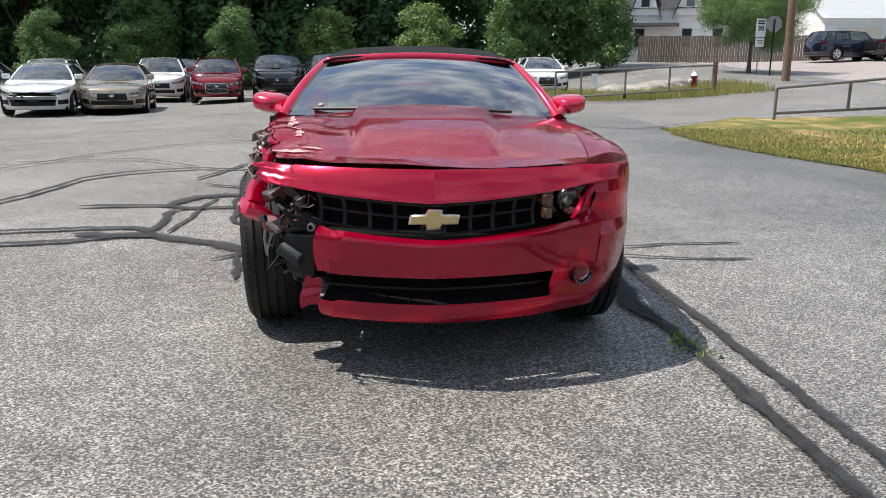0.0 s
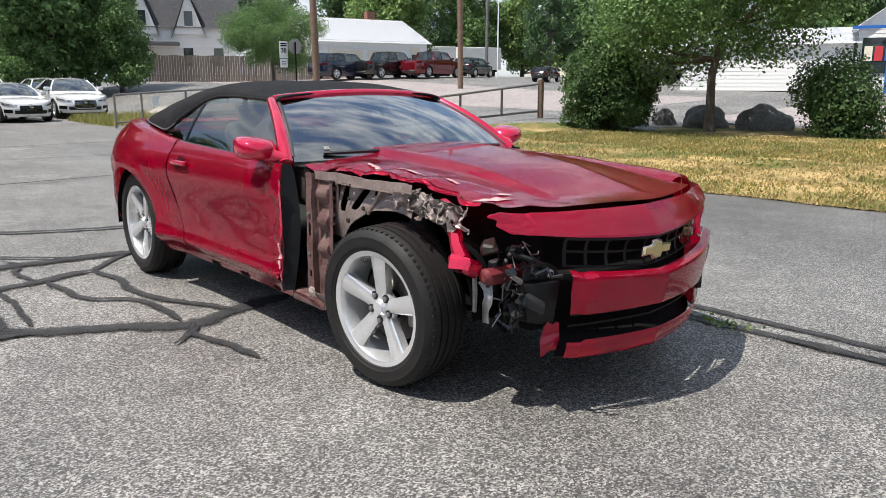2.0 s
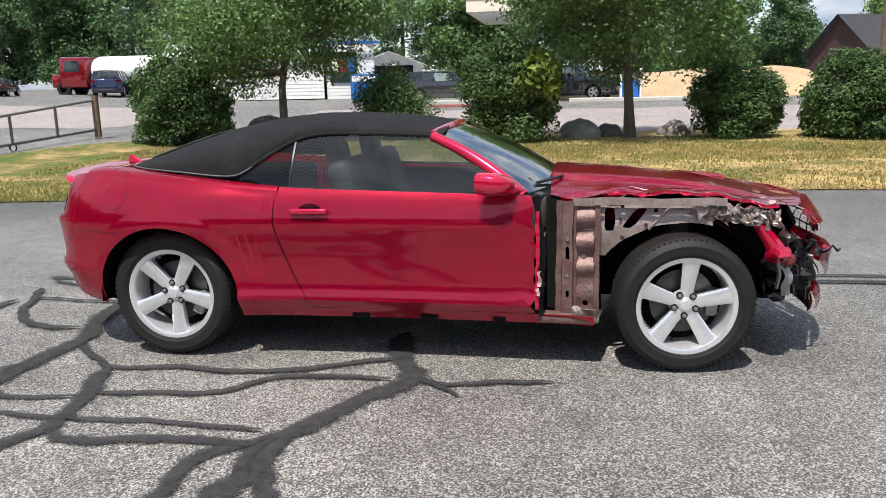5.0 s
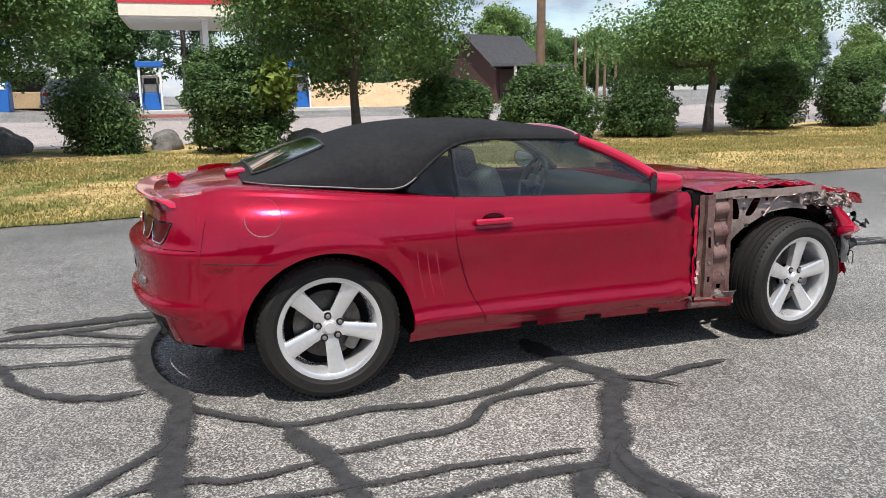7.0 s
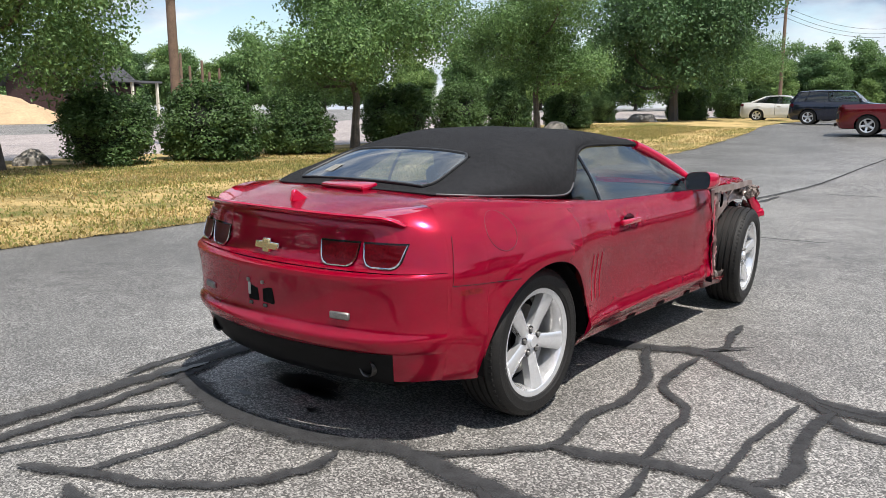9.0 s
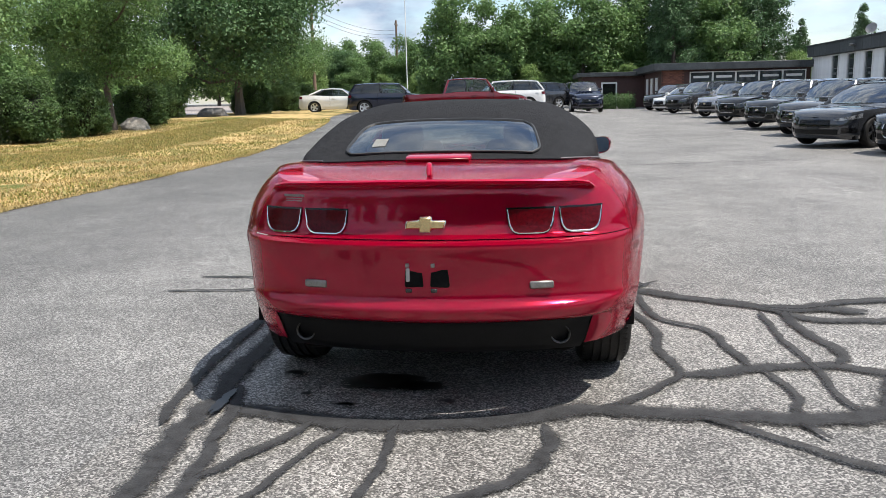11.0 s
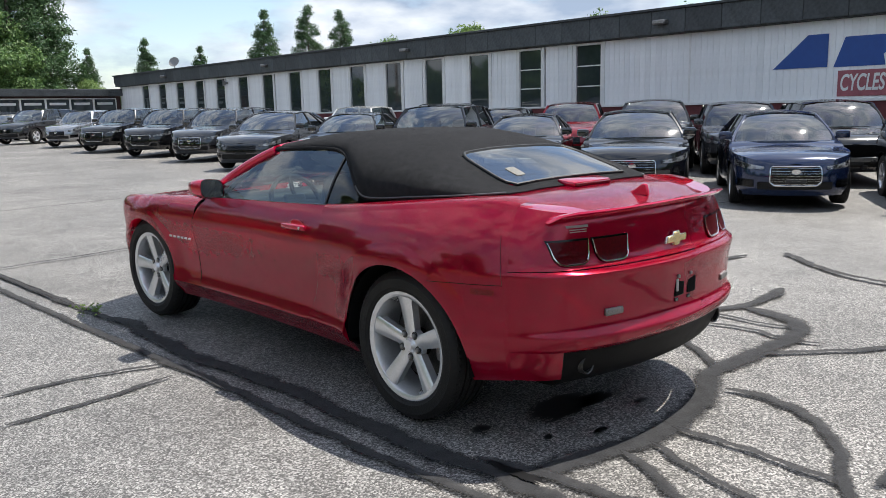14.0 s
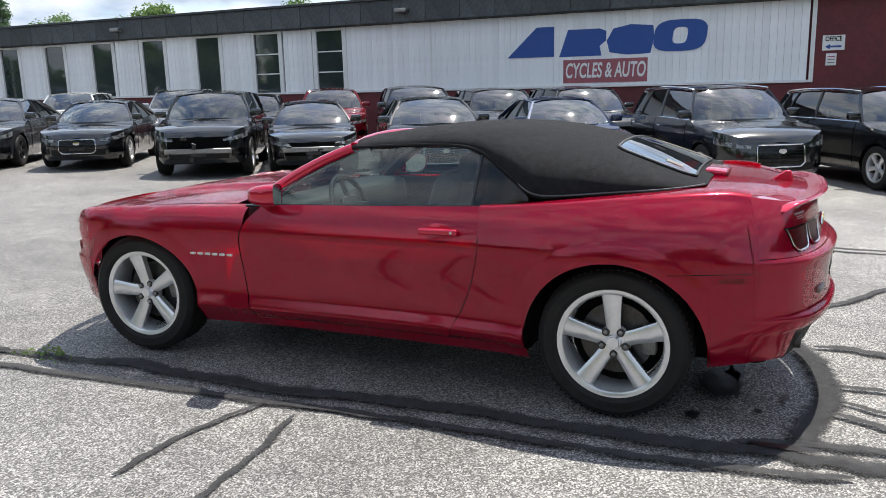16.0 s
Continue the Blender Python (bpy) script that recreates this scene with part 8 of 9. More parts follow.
put(w1, 3.6, 50, 70, 0.85)
for k in range(30):
    put(rng.choice((w2, w3, w1, p2)), 106 - 1.5 * k + rng.uniform(-2, 2), -8 - 3.5 * k, rng.uniform(0, 360), rng.uniform(0.46, 0.62))
put(maple, 17.2, 33.5, 20, 0.72, label="small round tree beside the plank fence")


# short grass along the lawn's near edge and through the verge
def blades(name, label, count, region, size, material, seed, wide=1.0):
    rng = np.random.default_rng(seed)
    xs, ys = region(rng, count)
    z = np.array([land(x, y) + 0.015 for x, y in zip(xs, ys)])
    a = rng.random(count) * 6.283
    h = size * (0.5 + rng.random(count))
    w = (0.010 + 0.008 * rng.random(count)) * wide
    lean = rng.normal(size=(count, 2)) * 0.35
    v = np.empty((count, 3, 3))
    base = np.stack([xs, ys, z], 1)
    side = np.stack([np.cos(a), np.sin(a), np.zeros(count)], 1) * w[:, None]
    v[:, 0], v[:, 1] = base - side, base + side
    v[:, 2] = base + np.stack([lean[:, 0] * h, lean[:, 1] * h, h], 1)
    me = bpy.data.meshes.new(name)
    me.from_pydata(v.reshape(-1, 3).tolist(), [], np.arange(count * 3).reshape(-1, 3).tolist())
    me.materials.append(material)
    return tagged(new(name, me), label, "grass", kind="stuff")


BLADE = leafmat("grass_blades", (0.36, 0.32, 0.11), (0.20, 0.22, 0.06))
BLADE_DRY = leafmat("dry_grass_blades", (0.56, 0.43, 0.20), (0.34, 0.26, 0.10))


def edge_region(y0, y1, deep):
    def f(rng, n):
        ys = y0 + (y1 - y0) * rng.random(n)
        xs = np.array([lawn_in(min(y, 10.2)) for y in ys]) + deep * rng.random(n) ** 1.8 - 0.06
        return xs, ys
    return f


blades("grass_edge", "uneven green grass along the driveway edge", 12000, edge_region(2, 10.2, 2.4), 0.035, BLADE, 1)
blades("dry_grass_edge", "dry straw-coloured grass along the driveway edge", 16000, edge_region(-16, 3, 2.0), 0.028, BLADE_DRY, 2)
def lawn_region(sign):
    """Strewn over the lawn, gathered in patches that the sign tells apart."""
    def f(rng, n):
        ys = -30 + 39.5 * rng.random(n)
        xs = np.array([lawn_in(y) for y in ys]) + 9.5 * rng.random(n)
        patch = np.sin(xs * 1.1 + 2 * np.sin(ys * 0.5)) + np.sin(ys * 0.9 + xs * 0.4) + 1.4 * np.sin(xs * 2.3 - ys * 0.7)
        good = sign * patch + rng.normal(size=n) * 0.9 > 0
        return np.where(good, xs, 10.5 + 3.0 * rng.random(n)), ys
    return f


blades("lawn_grass", "short green grass tufts over the lawn", 75000, lawn_region(1), 0.045, BLADE, 7, 1.5)
blades("dry_lawn_grass", "short straw-dry grass over the lawn", 75000, lawn_region(-1), 0.038, BLADE_DRY, 8, 1.5)
blades("verge_grass", "tall dry grass on the verge by the gate", 9000, lambda rng, n: (5 + 8 * rng.random(n), 21.5 + 4.5 * rng.random(n)), 0.25, BLADE, 3)
blades("weed", "small green weed growing in the pavement seam", 55, lambda rng, n: (1.17 + 0.05 * rng.normal(size=n), -1.95 + 0.10 * rng.normal(size=n)), 0.015, LEAF_C, 4)

# ---- street side: gates, signs, poles, houses, filling station ----
GALV = mat("galvanised_pipe", (0.20, 0.19, 0.18), rough=0.5, metal=0.5, var=0.35, scale=10)
WOOD_GREY = mat("weathered_wood", (0.16, 0.13, 0.11), rough=0.9, var=0.3, scale=6, rand=0.2, bump=0.5, bscale=30)
POLE_WOOD = mat("pole_wood", (0.17, 0.11, 0.075), rough=0.9, var=0.3, scale=5, bump=0.5, bscale=30)
SIDING = mat("white_siding", (0.74, 0.74, 0.72), rough=0.6, var=0.05, rand=0.03)
METAL_ROOF = mat("white_metal_roof", (0.72, 0.73, 0.75), rough=0.4, var=0.06)
SHINGLE = mat("grey_shingles", (0.10, 0.10, 0.11), rough=0.9, var=0.3, scale=5)
ROCK = mat("granite_boulder", (0.20, 0.19, 0.18), rough=0.9, scale=3, col2=(0.07, 0.065, 0.06), bump=0.9, bscale=14)
ROCK_LIGHT = mat("pale_boulder", (0.40, 0.37, 0.33), rough=0.9, scale=4, col2=(0.16, 0.14, 0.12), bump=0.9, bscale=14)
SAND = mat("sand_bank", (0.42, 0.30, 0.18), rough=0.95, var=0.2, scale=1.2, bump=0.6, bscale=8)
BLUE_PAINT = mat("pump_blue", (0.02, 0.12, 0.42), rough=0.4, var=0.1)
REDSTRIPE = mat("canopy_red", (0.50, 0.035, 0.05), rough=0.5, var=0.1)
CREAM = mat("canopy_cream", (0.72, 0.66, 0.55), rough=0.6, var=0.06)


def boulder(name, label, x, y, sx, sy, sz, seed, material):
    bm = bmesh.new()
    bmesh.ops.create_icosphere(bm, subdivisions=4, radius=1)
    for v in bm.verts:
        d = v.co.copy()
        k = 1 + 0.22 * noise.noise(d * 1.3 + Vector((seed, 0, 0))) + 0.09 * noise.noise(d * 4 + Vector((0, seed, 0)))
        v.co = Vector((d.x * sx * k, d.y * sy * k, max(-0.25, d.z) * sz * 0.85 * k))
    ob = part(name, bm, material, at=pose(x, y, land(x, y) + 0.05, 0, 0, seed * 40))
    return tagged(ob, label, "boulder", "boulders on the lawn")


for i, (x, y, sx, sy, sz, m) in enumerate(((17.0, 9.4, 0.36, 0.32, 0.50, ROCK), (17.2, 8.15, 0.66, 0.62, 0.78, ROCK), (17.4, 6.6, 0.74, 0.6, 0.72, ROCK), (17.0, 2.6, 0.5, 0.4, 0.55, ROCK), (16.2, -0.9, 0.6, 0.5, 0.5, ROCK_LIGHT), (16.6, -1.7, 0.35, 0.3, 0.35, ROCK),
                                         (16.9, -3.4, 0.4, 0.4, 0.4, ROCK_LIGHT), (15.2, -24, 0.6, 0.5, 0.5, ROCK_LIGHT), (16.0, -33.4, 0.8, 0.6, 0.5, ROCK))):
    boulder("boulder", "pale speckled boulder at the lawn's edge" if m is ROCK_LIGHT else "dark grey boulder at the lawn's edge", x, y, sx, sy, sz, i + 1.3, m)
for i, x in enumerate((8.0, 9.0, 9.9, 10.6)):
    boulder("boulder", "sun-bleached rock on the verge by the gate", x, 24.5 + 0.3 * i, 0.8, 0.6, 0.45, i + 20.3, ROCK_LIGHT)


def gate(label, a, b, h, posts, tilt=0.0):
    """A long pipe barrier gate between two points."""
    a, b = Vector(a), Vector(b)
    g = thing("barrier_gate", label, "gate", Matrix.Translation(a))
    d = b - a
    for t in (0.0, *posts, 1.0):
        p = d * t
        r = 0.09 if t == 1.0 else 0.035
        top = h * (0.75 + 0.25 * t) if tilt else h
        part("post", tube([p + Vector((0, 0, 0 if t in (0, 1) else 0.16)), p + Vector((0, 0, top + (0.12 if t == 1 else 0)))], r, 10), GALV if t < 1 else POLE_WOOD, g)
    part("top_rail", tube([Vector((0, 0, h * (0.75 if tilt else 1))), d + Vector((0, 0, h))], 0.032, 8), GALV, g)
    part("bottom_rail", tube([Vector((0, 0, 0.16)), d + Vector((0, 0, 0.2))], 0.032, 8), GALV, g)
    part("gate_wheel", lathe([(-0.03, 0.09), (0.03, 0.09)], 14, m=Matrix.Translation(d * posts[len(posts) // 2] + Vector((0, 0, 0.10)))), RUBBER, g)
    return g


gate("rusty grey pipe gate with thin uprights beside the grass", (8.6, 12.7, land(8.6, 12.7)), (14.3, 11.8, land(14.3, 11.8)), 0.98, (0.28, 0.52, 0.76), tilt=1)
gate("long grey pipe gate across the far driveway", (5.0, 20.6, land(5.0, 20.6)), (11.1, 22.6, land(11.1, 22.6)), 1.0, (0.15, 0.42, 0.7))
tag_sign = tagged(part("gate_notice", box(-0.13, -0.01, 0, 0.13, 0.01, 0.32, bevel=0.004, m=pose(6.4, 21.0, land(6.4, 21) + 0.62, 0, 0, 18)), WHITE_TRIM), "small white notice hung on the pipe gate", "notice")
# hydrant
hyd = thing("fire_hydrant", "red fire hydrant with a white top on the verge", "hydrant", pose(10.9, 24.0, land(10.9, 24.0)))
part("barrel", lathe([(0, 0.16), (0.05, 0.16), (0.06, 0.11), (0.52, 0.11), (0.54, 0.14), (0.60, 0.14)], 16, axis="z"), CARRED(), hyd)
part("bonnet", lathe([(0.60, 0.13), (0.68, 0.10), (0.74, 0.04), (0.80, 0.04), (0.80, 0)], 16, axis="z"), WHITE_TRIM, hyd)
for s in (-1, 1):
    part("outlet", lathe([(0, 0.06), (0.12 * s, 0.06), (0.12 * s, 0)], 12, m=pose(0.08 * s, 0, 0.42)), WHITE_TRIM, hyd)


def pole(name, label, x, y, h, r, material=POLE_WOOD, arms=0, lean=0.0, cat="pole"):
    p = thing(name, label, cat, pose(x, y, land(x, y) - 0.05))
    part("shaft", tube([(0, 0, 0), (lean * 0.5, 0, h / 2), (lean, 0, h)], [r, r * 0.9, r * 0.75], 12), material, p)
    for k in range(arms):
        z = h - 0.6 - 0.9 * k
        part("crossarm", box(-0.06, -1.1, -0.06, 0.06, 1.1, 0.06, bevel=0.01, m=pose(lean, 0, z)), WOOD_GREY, p)
        for yy in (-1.0, -0.45, 0.45, 1.0):
            part("insulator", lathe([(0, 0.04), (0.08, 0.05), (0.14, 0.03), (0.14, 0)], 8, axis="z", m=pose(lean, yy, z + 0.06)), STEEL, p)
    return p


pole("utility_pole", "tall brown wooden utility pole by the fence", 15.9, 27.0, 9.5, 0.17, lean=-0.2)
pole("utility_pole", "wooden utility pole beside the road", 27.0, 29.9, 10, 0.16, arms=1, lean=-0.15)
pole("utility_pole", "brown wooden utility pole behind the hedge", 21.5, -10.07, 11, 0.17, arms=0)
pole("utility_pole", "grey utility pole with a lamp arm", 44.0, 46.0, 10, 0.14, GALV, arms=1)
pole("utility_pole", "distant wooden utility pole with a crossarm", 21.5, -72, 11, 0.17, arms=1)
pole("utility_pole", "distant wooden utility pole with a crossarm", 18.0, -100, 11, 0.17, arms=1)
pole("flag_pole", "tall thin white flagpole at the lot's end", 11.6, -68.5, 14, 0.045, WHITE_TRIM, cat="flagpole")
pole("lamp_post", "slim white post beside the trailers", 41.0, 41.5, 6, 0.06, WHITE_TRIM)
for i, (x, y, h) in enumerate(((34.2, -18.0, 3.6), (35.0, -19.0, 3.0), (35.4, -20.0, 3.3), (35.8, -20.7, 2.7), (36.5, -21.8, 2.9))):
    pole("wooden_post", "bare upright wooden post beyond the road", x, y, h, 0.09)


def wire(label, pts, sag, r=0.018):
    a, b = Vector(pts[0]), Vector(pts[1])
    pts = [a.lerp(b, t) - Vector((0, 0, sag * 4 * t * (1 - t))) for t in steps(0, 1, 20)]
    tagged(part("power_line", tube(pts, r, 5), BLACK_PLASTIC), label, "cable")


for dz in (0, 0.5, 0.9):
    wire("sagging black power line along the road", ((27, 29.9, 9.0 - dz), (19.8, -9.1, 9.2 - dz)), 0.7)
    wire("sagging black power line along the road", ((19.8, -9.1, 9.2 - dz), (21.5, -72, 10.5 - dz)), 1.6)
    wire("sagging black power line along the road", ((21.5, -72, 10.5 - dz), (18, -100, 10.5 - dz)), 0.8)

# road signs
sg = thing("speed_sign", "white speed limit sign reading 30 on a post", "road sign", pose(16.5, 31.1, land(16.5, 31.1)))
part("post", tube([(0, 0, 0), (0, 0, 2.5)], 0.03, 8), GALV, sg)
part("plate", box(-0.23, -0.045, 1.72, 0.23, -0.030, 2.52, bevel=0.004), WHITE_TRIM, sg)
words("number", "30", 0.30, pose(0, -0.05, 2.08, 90, 0, 0), GLOSS_BLACK, sg)
for z in (2.32, 2.42):
    part("text_bar", box(-0.17, -0.052, z - 0.025, 0.17, -0.046, z + 0.025), GLOSS_BLACK, sg)
part("lower_plate", box(-0.20, -0.045, 1.28, 0.20, -0.030, 1.68, bevel=0.004), WHITE_TRIM, sg)
for z in (1.40, 1.48, 1.56):
    part("text_bar", box(-0.13, -0.052, z - 0.012, 0.13, -0.046, z + 0.012), GLOSS_BLACK, sg)
st = thing("stop_sign", "back of a grey octagonal road sign on a post", "road sign", pose(16.9, 30.6, land(16.9, 30.6)))
part("post", tube([(0, 0, 0), (0, 0, 2.5)], 0.035, 8), GLOSS_BLACK, st)
part("plate", prism([(0.38 * math.cos(a), 0.38 * math.sin(a)) for a in [math.pi / 8 + k * math.pi / 4 for k in range(8)]], -0.006, 0.006, m=pose(0, 0.045, 2.3, 90, 0, 0)), STEEL, st)

# plank fence
fence = thing("plank_fence", "weathered grey wooden plank fence before the house", "fence", pose(16.5, 49.5, land(20, 48)))
d = Vector((11.8, -5.2, 0))
plank_me = shared("plank", box(-0.075, -0.012, 0, 0.075, 0.012, 1.75, bevel=0.005), WOOD_GREY)
n = 78
for k in range(n):
    q = d * (k / n)
    piece("plank", plank_me, fence, pose(q.x, q.y, 0.02 * math.sin(k * 7.1), 0, 0, math.degrees(math.atan2(d.y, d.x))))
for z in (0.4, 1.4):
    part("rail", tube([Vector((0, 0.03, z)), d + Vector((0, 0.03, z))], 0.04, 6), WOOD_GREY, fence)


def clap(parent, x0, x1, z0, z1, at, gap=0.2, name="clapboard"):
    """Lapped boards on a wall that runs along x in its own frame."""
    me = shared("clapboard", box(x0, -0.018, 0, x1, 0.018, gap * 0.97, m=pose(0, 0, 0, -4)), SIDING)
    z = z0
    while z < z1 - 0.02:
        piece(name, me, parent, at @ pose(0, 0, z))
        z += gap


def gable_house(name, label, at, w, dpt, eave, ridge, roofmat, along_x=True, over=0.35, wallmat=None):
    """A block with a pitched roof; its front runs along x at y = 0, the body goes back along +y."""
    h = thing(name, label, "building", at)
    bm = bmesh.new()
    if along_x:
        prof = [(0, 0), (0, eave), (dpt / 2, ridge), (dpt, eave), (dpt, 0)]
        a = [bm.verts.new((0, y, z)) for y, z in prof]
        b = [bm.verts.new((w, y, z)) for y, z in prof]
    else:
        prof = [(0, 0), (0, eave), (w / 2, ridge), (w, eave), (w, 0)]
        a = [bm.verts.new((x, 0, z)) for x, z in prof]
        b = [bm.verts.new((x, dpt, z)) for x, z in prof]
    bm.faces.new(a)
    bm.faces.new(b[::-1])
    for i in range(5):
        bm.faces.new([a[i], b[i], b[(i + 1) % 5], a[(i + 1) % 5]])
    bmesh.ops.recalc_face_normals(bm, faces=bm.faces[:])
    part("wall", bm, wallmat or SIDING, h, smooth=False)
    sl = (ridge - eave) / ((dpt if along_x else w) / 2)
    for s in (0, 1):
        bm = bmesh.new()
        half = (dpt if along_x else w) / 2
        o = [(-over, eave - over * sl), (half, ridge)]
        pts = []
        for u, z in o:
            uu = u if s == 0 else 2 * half - u
            for v in ((-over, w + over) if along_x else (-over, dpt + over)):
                pts.append((v, uu, z + 0.03) if along_x else (uu, v, z + 0.03))
        vs = [bm.verts.new(p) for p in pts]
        bm.faces.new([vs[0], vs[1], vs[3], vs[2]])
        part("roof", solid(bm, 0.12), roofmat, h, smooth=False)
    return h


garage = gable_house("garage_building", "white garage with a metal roof and two roller doors", pose(29.2, 48.9, land(30, 48) - 0.2, 0, 0, -10), 9.4, 10, 2.95, 5.0, METAL_ROOF)
clap(garage, 0.0, 9.4, 0.0, 2.9, pose(0, -0.03, 0))
clap(garage, 0.0, 10.0, 0.0, 2.9, pose(-0.03, 10, 0, 0, 0, -90))
for x in (0.8, 4.1):
    dr = new("roller_door")
    dr.parent = garage
    for k in range(5):
        part("door_panel", box(x, -0.10, 0.05 + 0.45 * k, x + 2.9, -0.05, 0.47 + 0.45 * k, bevel=0.01), CREAM, dr)
part("side_door", box(8.0, -0.09, 0.05, 8.7, -0.04, 2.0), GLOSS_BLACK, garage)
part("small_sign", box(7.9, -0.10, 2.1, 8.7, -0.05, 2.6), CREAM, garage)
part("chimney", box(6.5, 5.2, 4.6, 7.2, 5.9, 5.7), BRICK, garage)

house = gable_house("old_house", "white two-storey house with steep gables and dark roof", pose(18.5, 62.5, land(20, 60), 0, 0, -25), 9.5, 7, 4.6, 7.6, SHINGLE)
clap(house, 0.0, 9.5, 0.0, 4.5, pose(0, -0.03, 0))
for gx in (1.0, 4.6):
    g = bmesh.new()
    a = [g.verts.new(p) for p in ((gx, -0.25, 3.8), (gx + 2.4, -0.25, 3.8), (gx + 1.2, -0.25, 7.2))]
    b = [g.verts.new(p) for p in ((gx, 3, 3.8), (gx + 2.4, 3, 3.8), (gx + 1.2, 3, 7.2))]
    g.faces.new(a)
    for i in range(3):
        g.faces.new([a[i], b[i], b[(i + 1) % 3], a[(i + 1) % 3]])
    bmesh.ops.recalc_face_normals(g, faces=g.faces[:])
    part("dormer", g, SIDING, house, smooth=False)
    for s in (0, 1):
        r = bmesh.new()
        e = (gx - 0.2, 3.5) if s == 0 else (gx + 2.6, 3.5)
        vs = [r.verts.new(p) for p in ((e[0], -0.4, e[1]), (gx + 1.2, -0.4, 7.35), (gx + 1.2, 3.5, 7.35), (e[0], 3.5, e[1]))]
        r.faces.new(vs)
        part("dormer_roof", solid(r, 0.1), SHINGLE, house, smooth=False)
    wn_ = part("window", box(gx + 0.8, -0.30, 4.4, gx + 1.6, -0.24, 5.7), WHITE_TRIM, house)
    part("pane", box(gx + 0.87, -0.32, 4.47, gx + 1.53, -0.30, 5.63), WIN_GLASS, wn_)
for x in (1.4, 5.2, 7.6):
    wn_ = part("window", box(x, -0.12, 1.2, x + 0.9, -0.05, 2.8), WHITE_TRIM, house)
    part("pane", box(x + 0.07, -0.14, 1.27, x + 0.83, -0.12, 2.73), WIN_GLASS, wn_)
part("porch_roof", box(-2.2, -1.6, 2.9, 5.0, 0.0, 3.15, bevel=0.03), SHINGLE, house)
for x in (-2.0, -1.0):
    part("porch_post", box(x, -1.5, 0, x + 0.15, -1.35, 2.9), CARRED(), house)
part("chimney", box(6.5, 3.2, 7.0, 7.2, 3.9, 8.6), BRICK, house)
low = gable_house("shed", "long low grey-roofed shed behind the trees", pose(-24, 52, 0), 13, 6, 2.6, 3.9, SHINGLE)

# box trailers beyond the garage
for k, (x, y, t, L) in enumerate(((53.5, 68.6, -14, 5.6), (59.6, 67.1, -14, 5.4))):
    tr = thing("box_trailer", "white box trailer parked beside the garage", "trailer", pose(x, y, land(x, y), 0, 0, t), group="box trailers")
    part("box", box(0, 0, 1.0, L, 2.5, 3.6, bevel=0.04), SIDING, tr)
    part("chassis", box(0.2, 0.4, 0.75, L - 0.2, 2.1, 1.0), DARK, tr)
    for xx in (L - 2.4, L - 1.2):
        for yy in (0.25, 2.25):
            part("wheel", lathe([(-0.12, 0.25), (-0.13, 0.45), (-0.1, 0.5), (0.1, 0.5), (0.13, 0.45), (0.12, 0.25), (0.12, 0)], 18, axis="y", m=pose(xx, yy, 0.5)), RUBBER, tr)
    part("landing_leg", box(1.5, 1.0, 0, 1.65, 1.15, 1.0), STEEL, tr)

# corner store behind the hedge
store = gable_house("store_building", "white sided shop with a blue-edged roof", pose(34.9, 20.8, land(34, 20), 0, 0, -68), 8.2, 8, 2.35, 3.3, METAL_ROOF)
clap(store, 0, 8.2, 0, 2.3, pose(0, -0.03, 0))
front = gable_house("shop_front", "taller gabled shop front with posters", pose(38.2, 13.1, land(38, 12), 0, 0, -68), 2.7, 8, 3.2, 4.2, METAL_ROOF, along_x=False)
clap(front, 0, 2.7, 0, 3.1, pose(0, -0.03, 0))
part("shop_window", box(0.2, -0.12, 0.9, 1.7, -0.05, 2.6), WIN_GLASS, front)
for k, (x, m) in enumerate(((0.3, CREAM), (0.75, REDSTRIPE), (1.2, BLUE_PAINT))):
    part("poster", box(x, -0.14, 1.5, x + 0.36, -0.125, 2.2), m, front, "faded shop poster")
part("fascia_trim", box(-0.3, -0.42, 3.02, 3.0, -0.3, 3.16), BLUE_PAINT, front)
bins = thing("ice_box", "blue ice chest against the shop wall", "ice chest", pose(38.4, 10.2, land(38, 10)))
part("chest", box(0, 0, 0, 1.0, 1.6, 1.5, bevel=0.05), BLUE_PAINT, bins)
part("lid", box(-0.02, 0.1, 1.1, 0.0, 1.5, 1.4, bevel=0.008), WHITE_TRIM, bins)
shed = gable_house("open_shed", "open-fronted shed with a pale metal roof", pose(44.0, 12.7, land(44, 11), 0, 0, -82), 3.6, 5, 2.2, 2.85, METAL_ROOF, along_x=False)
# dark sheet on the wall stands in for the shade inside the shed
part("opening_shade", box(0.3, -0.06, 0.0, 3.3, -0.02, 2.0), DARK, shed)
part("stacked_timber", box(0.5, -0.9, 0, 3.0, -0.1, 0.9, bevel=0.03), SAND, shed)

# filling station
canopy = thing("station_canopy", "cream filling station canopy with a red stripe", "canopy", pose(35.5, -3.6, land(35.5, 0)))
part("roof_box", box(-0.6, -0.2, 4.40, 7.0, 8.3, 5.50, bevel=0.02), CREAM, canopy)
part("red_stripe", box(-0.63, -0.23, 4.98, 7.03, 8.33, 5.20), REDSTRIPE, canopy)
part("soffit_panel", box(-0.4, 0.0, 4.34, 6.8, 8.1, 4.40), WHITE_TRIM, canopy)
part("blue_badge", prism([(-0.9, 0.3), (0.9, 0.3), (0.5, -0.15), (0, -0.3), (-0.5, -0.15)], 0, 0.03, m=pose(-0.64, 3.4, 5.45, 90, 0, -90)), BLUE_PAINT, canopy)
for x in (0.6, 5.8):
    part("post", box(x - 0.14, 4.4, 0, x + 0.14, 4.68, 4.36, bevel=0.02), WHITE_TRIM, canopy)


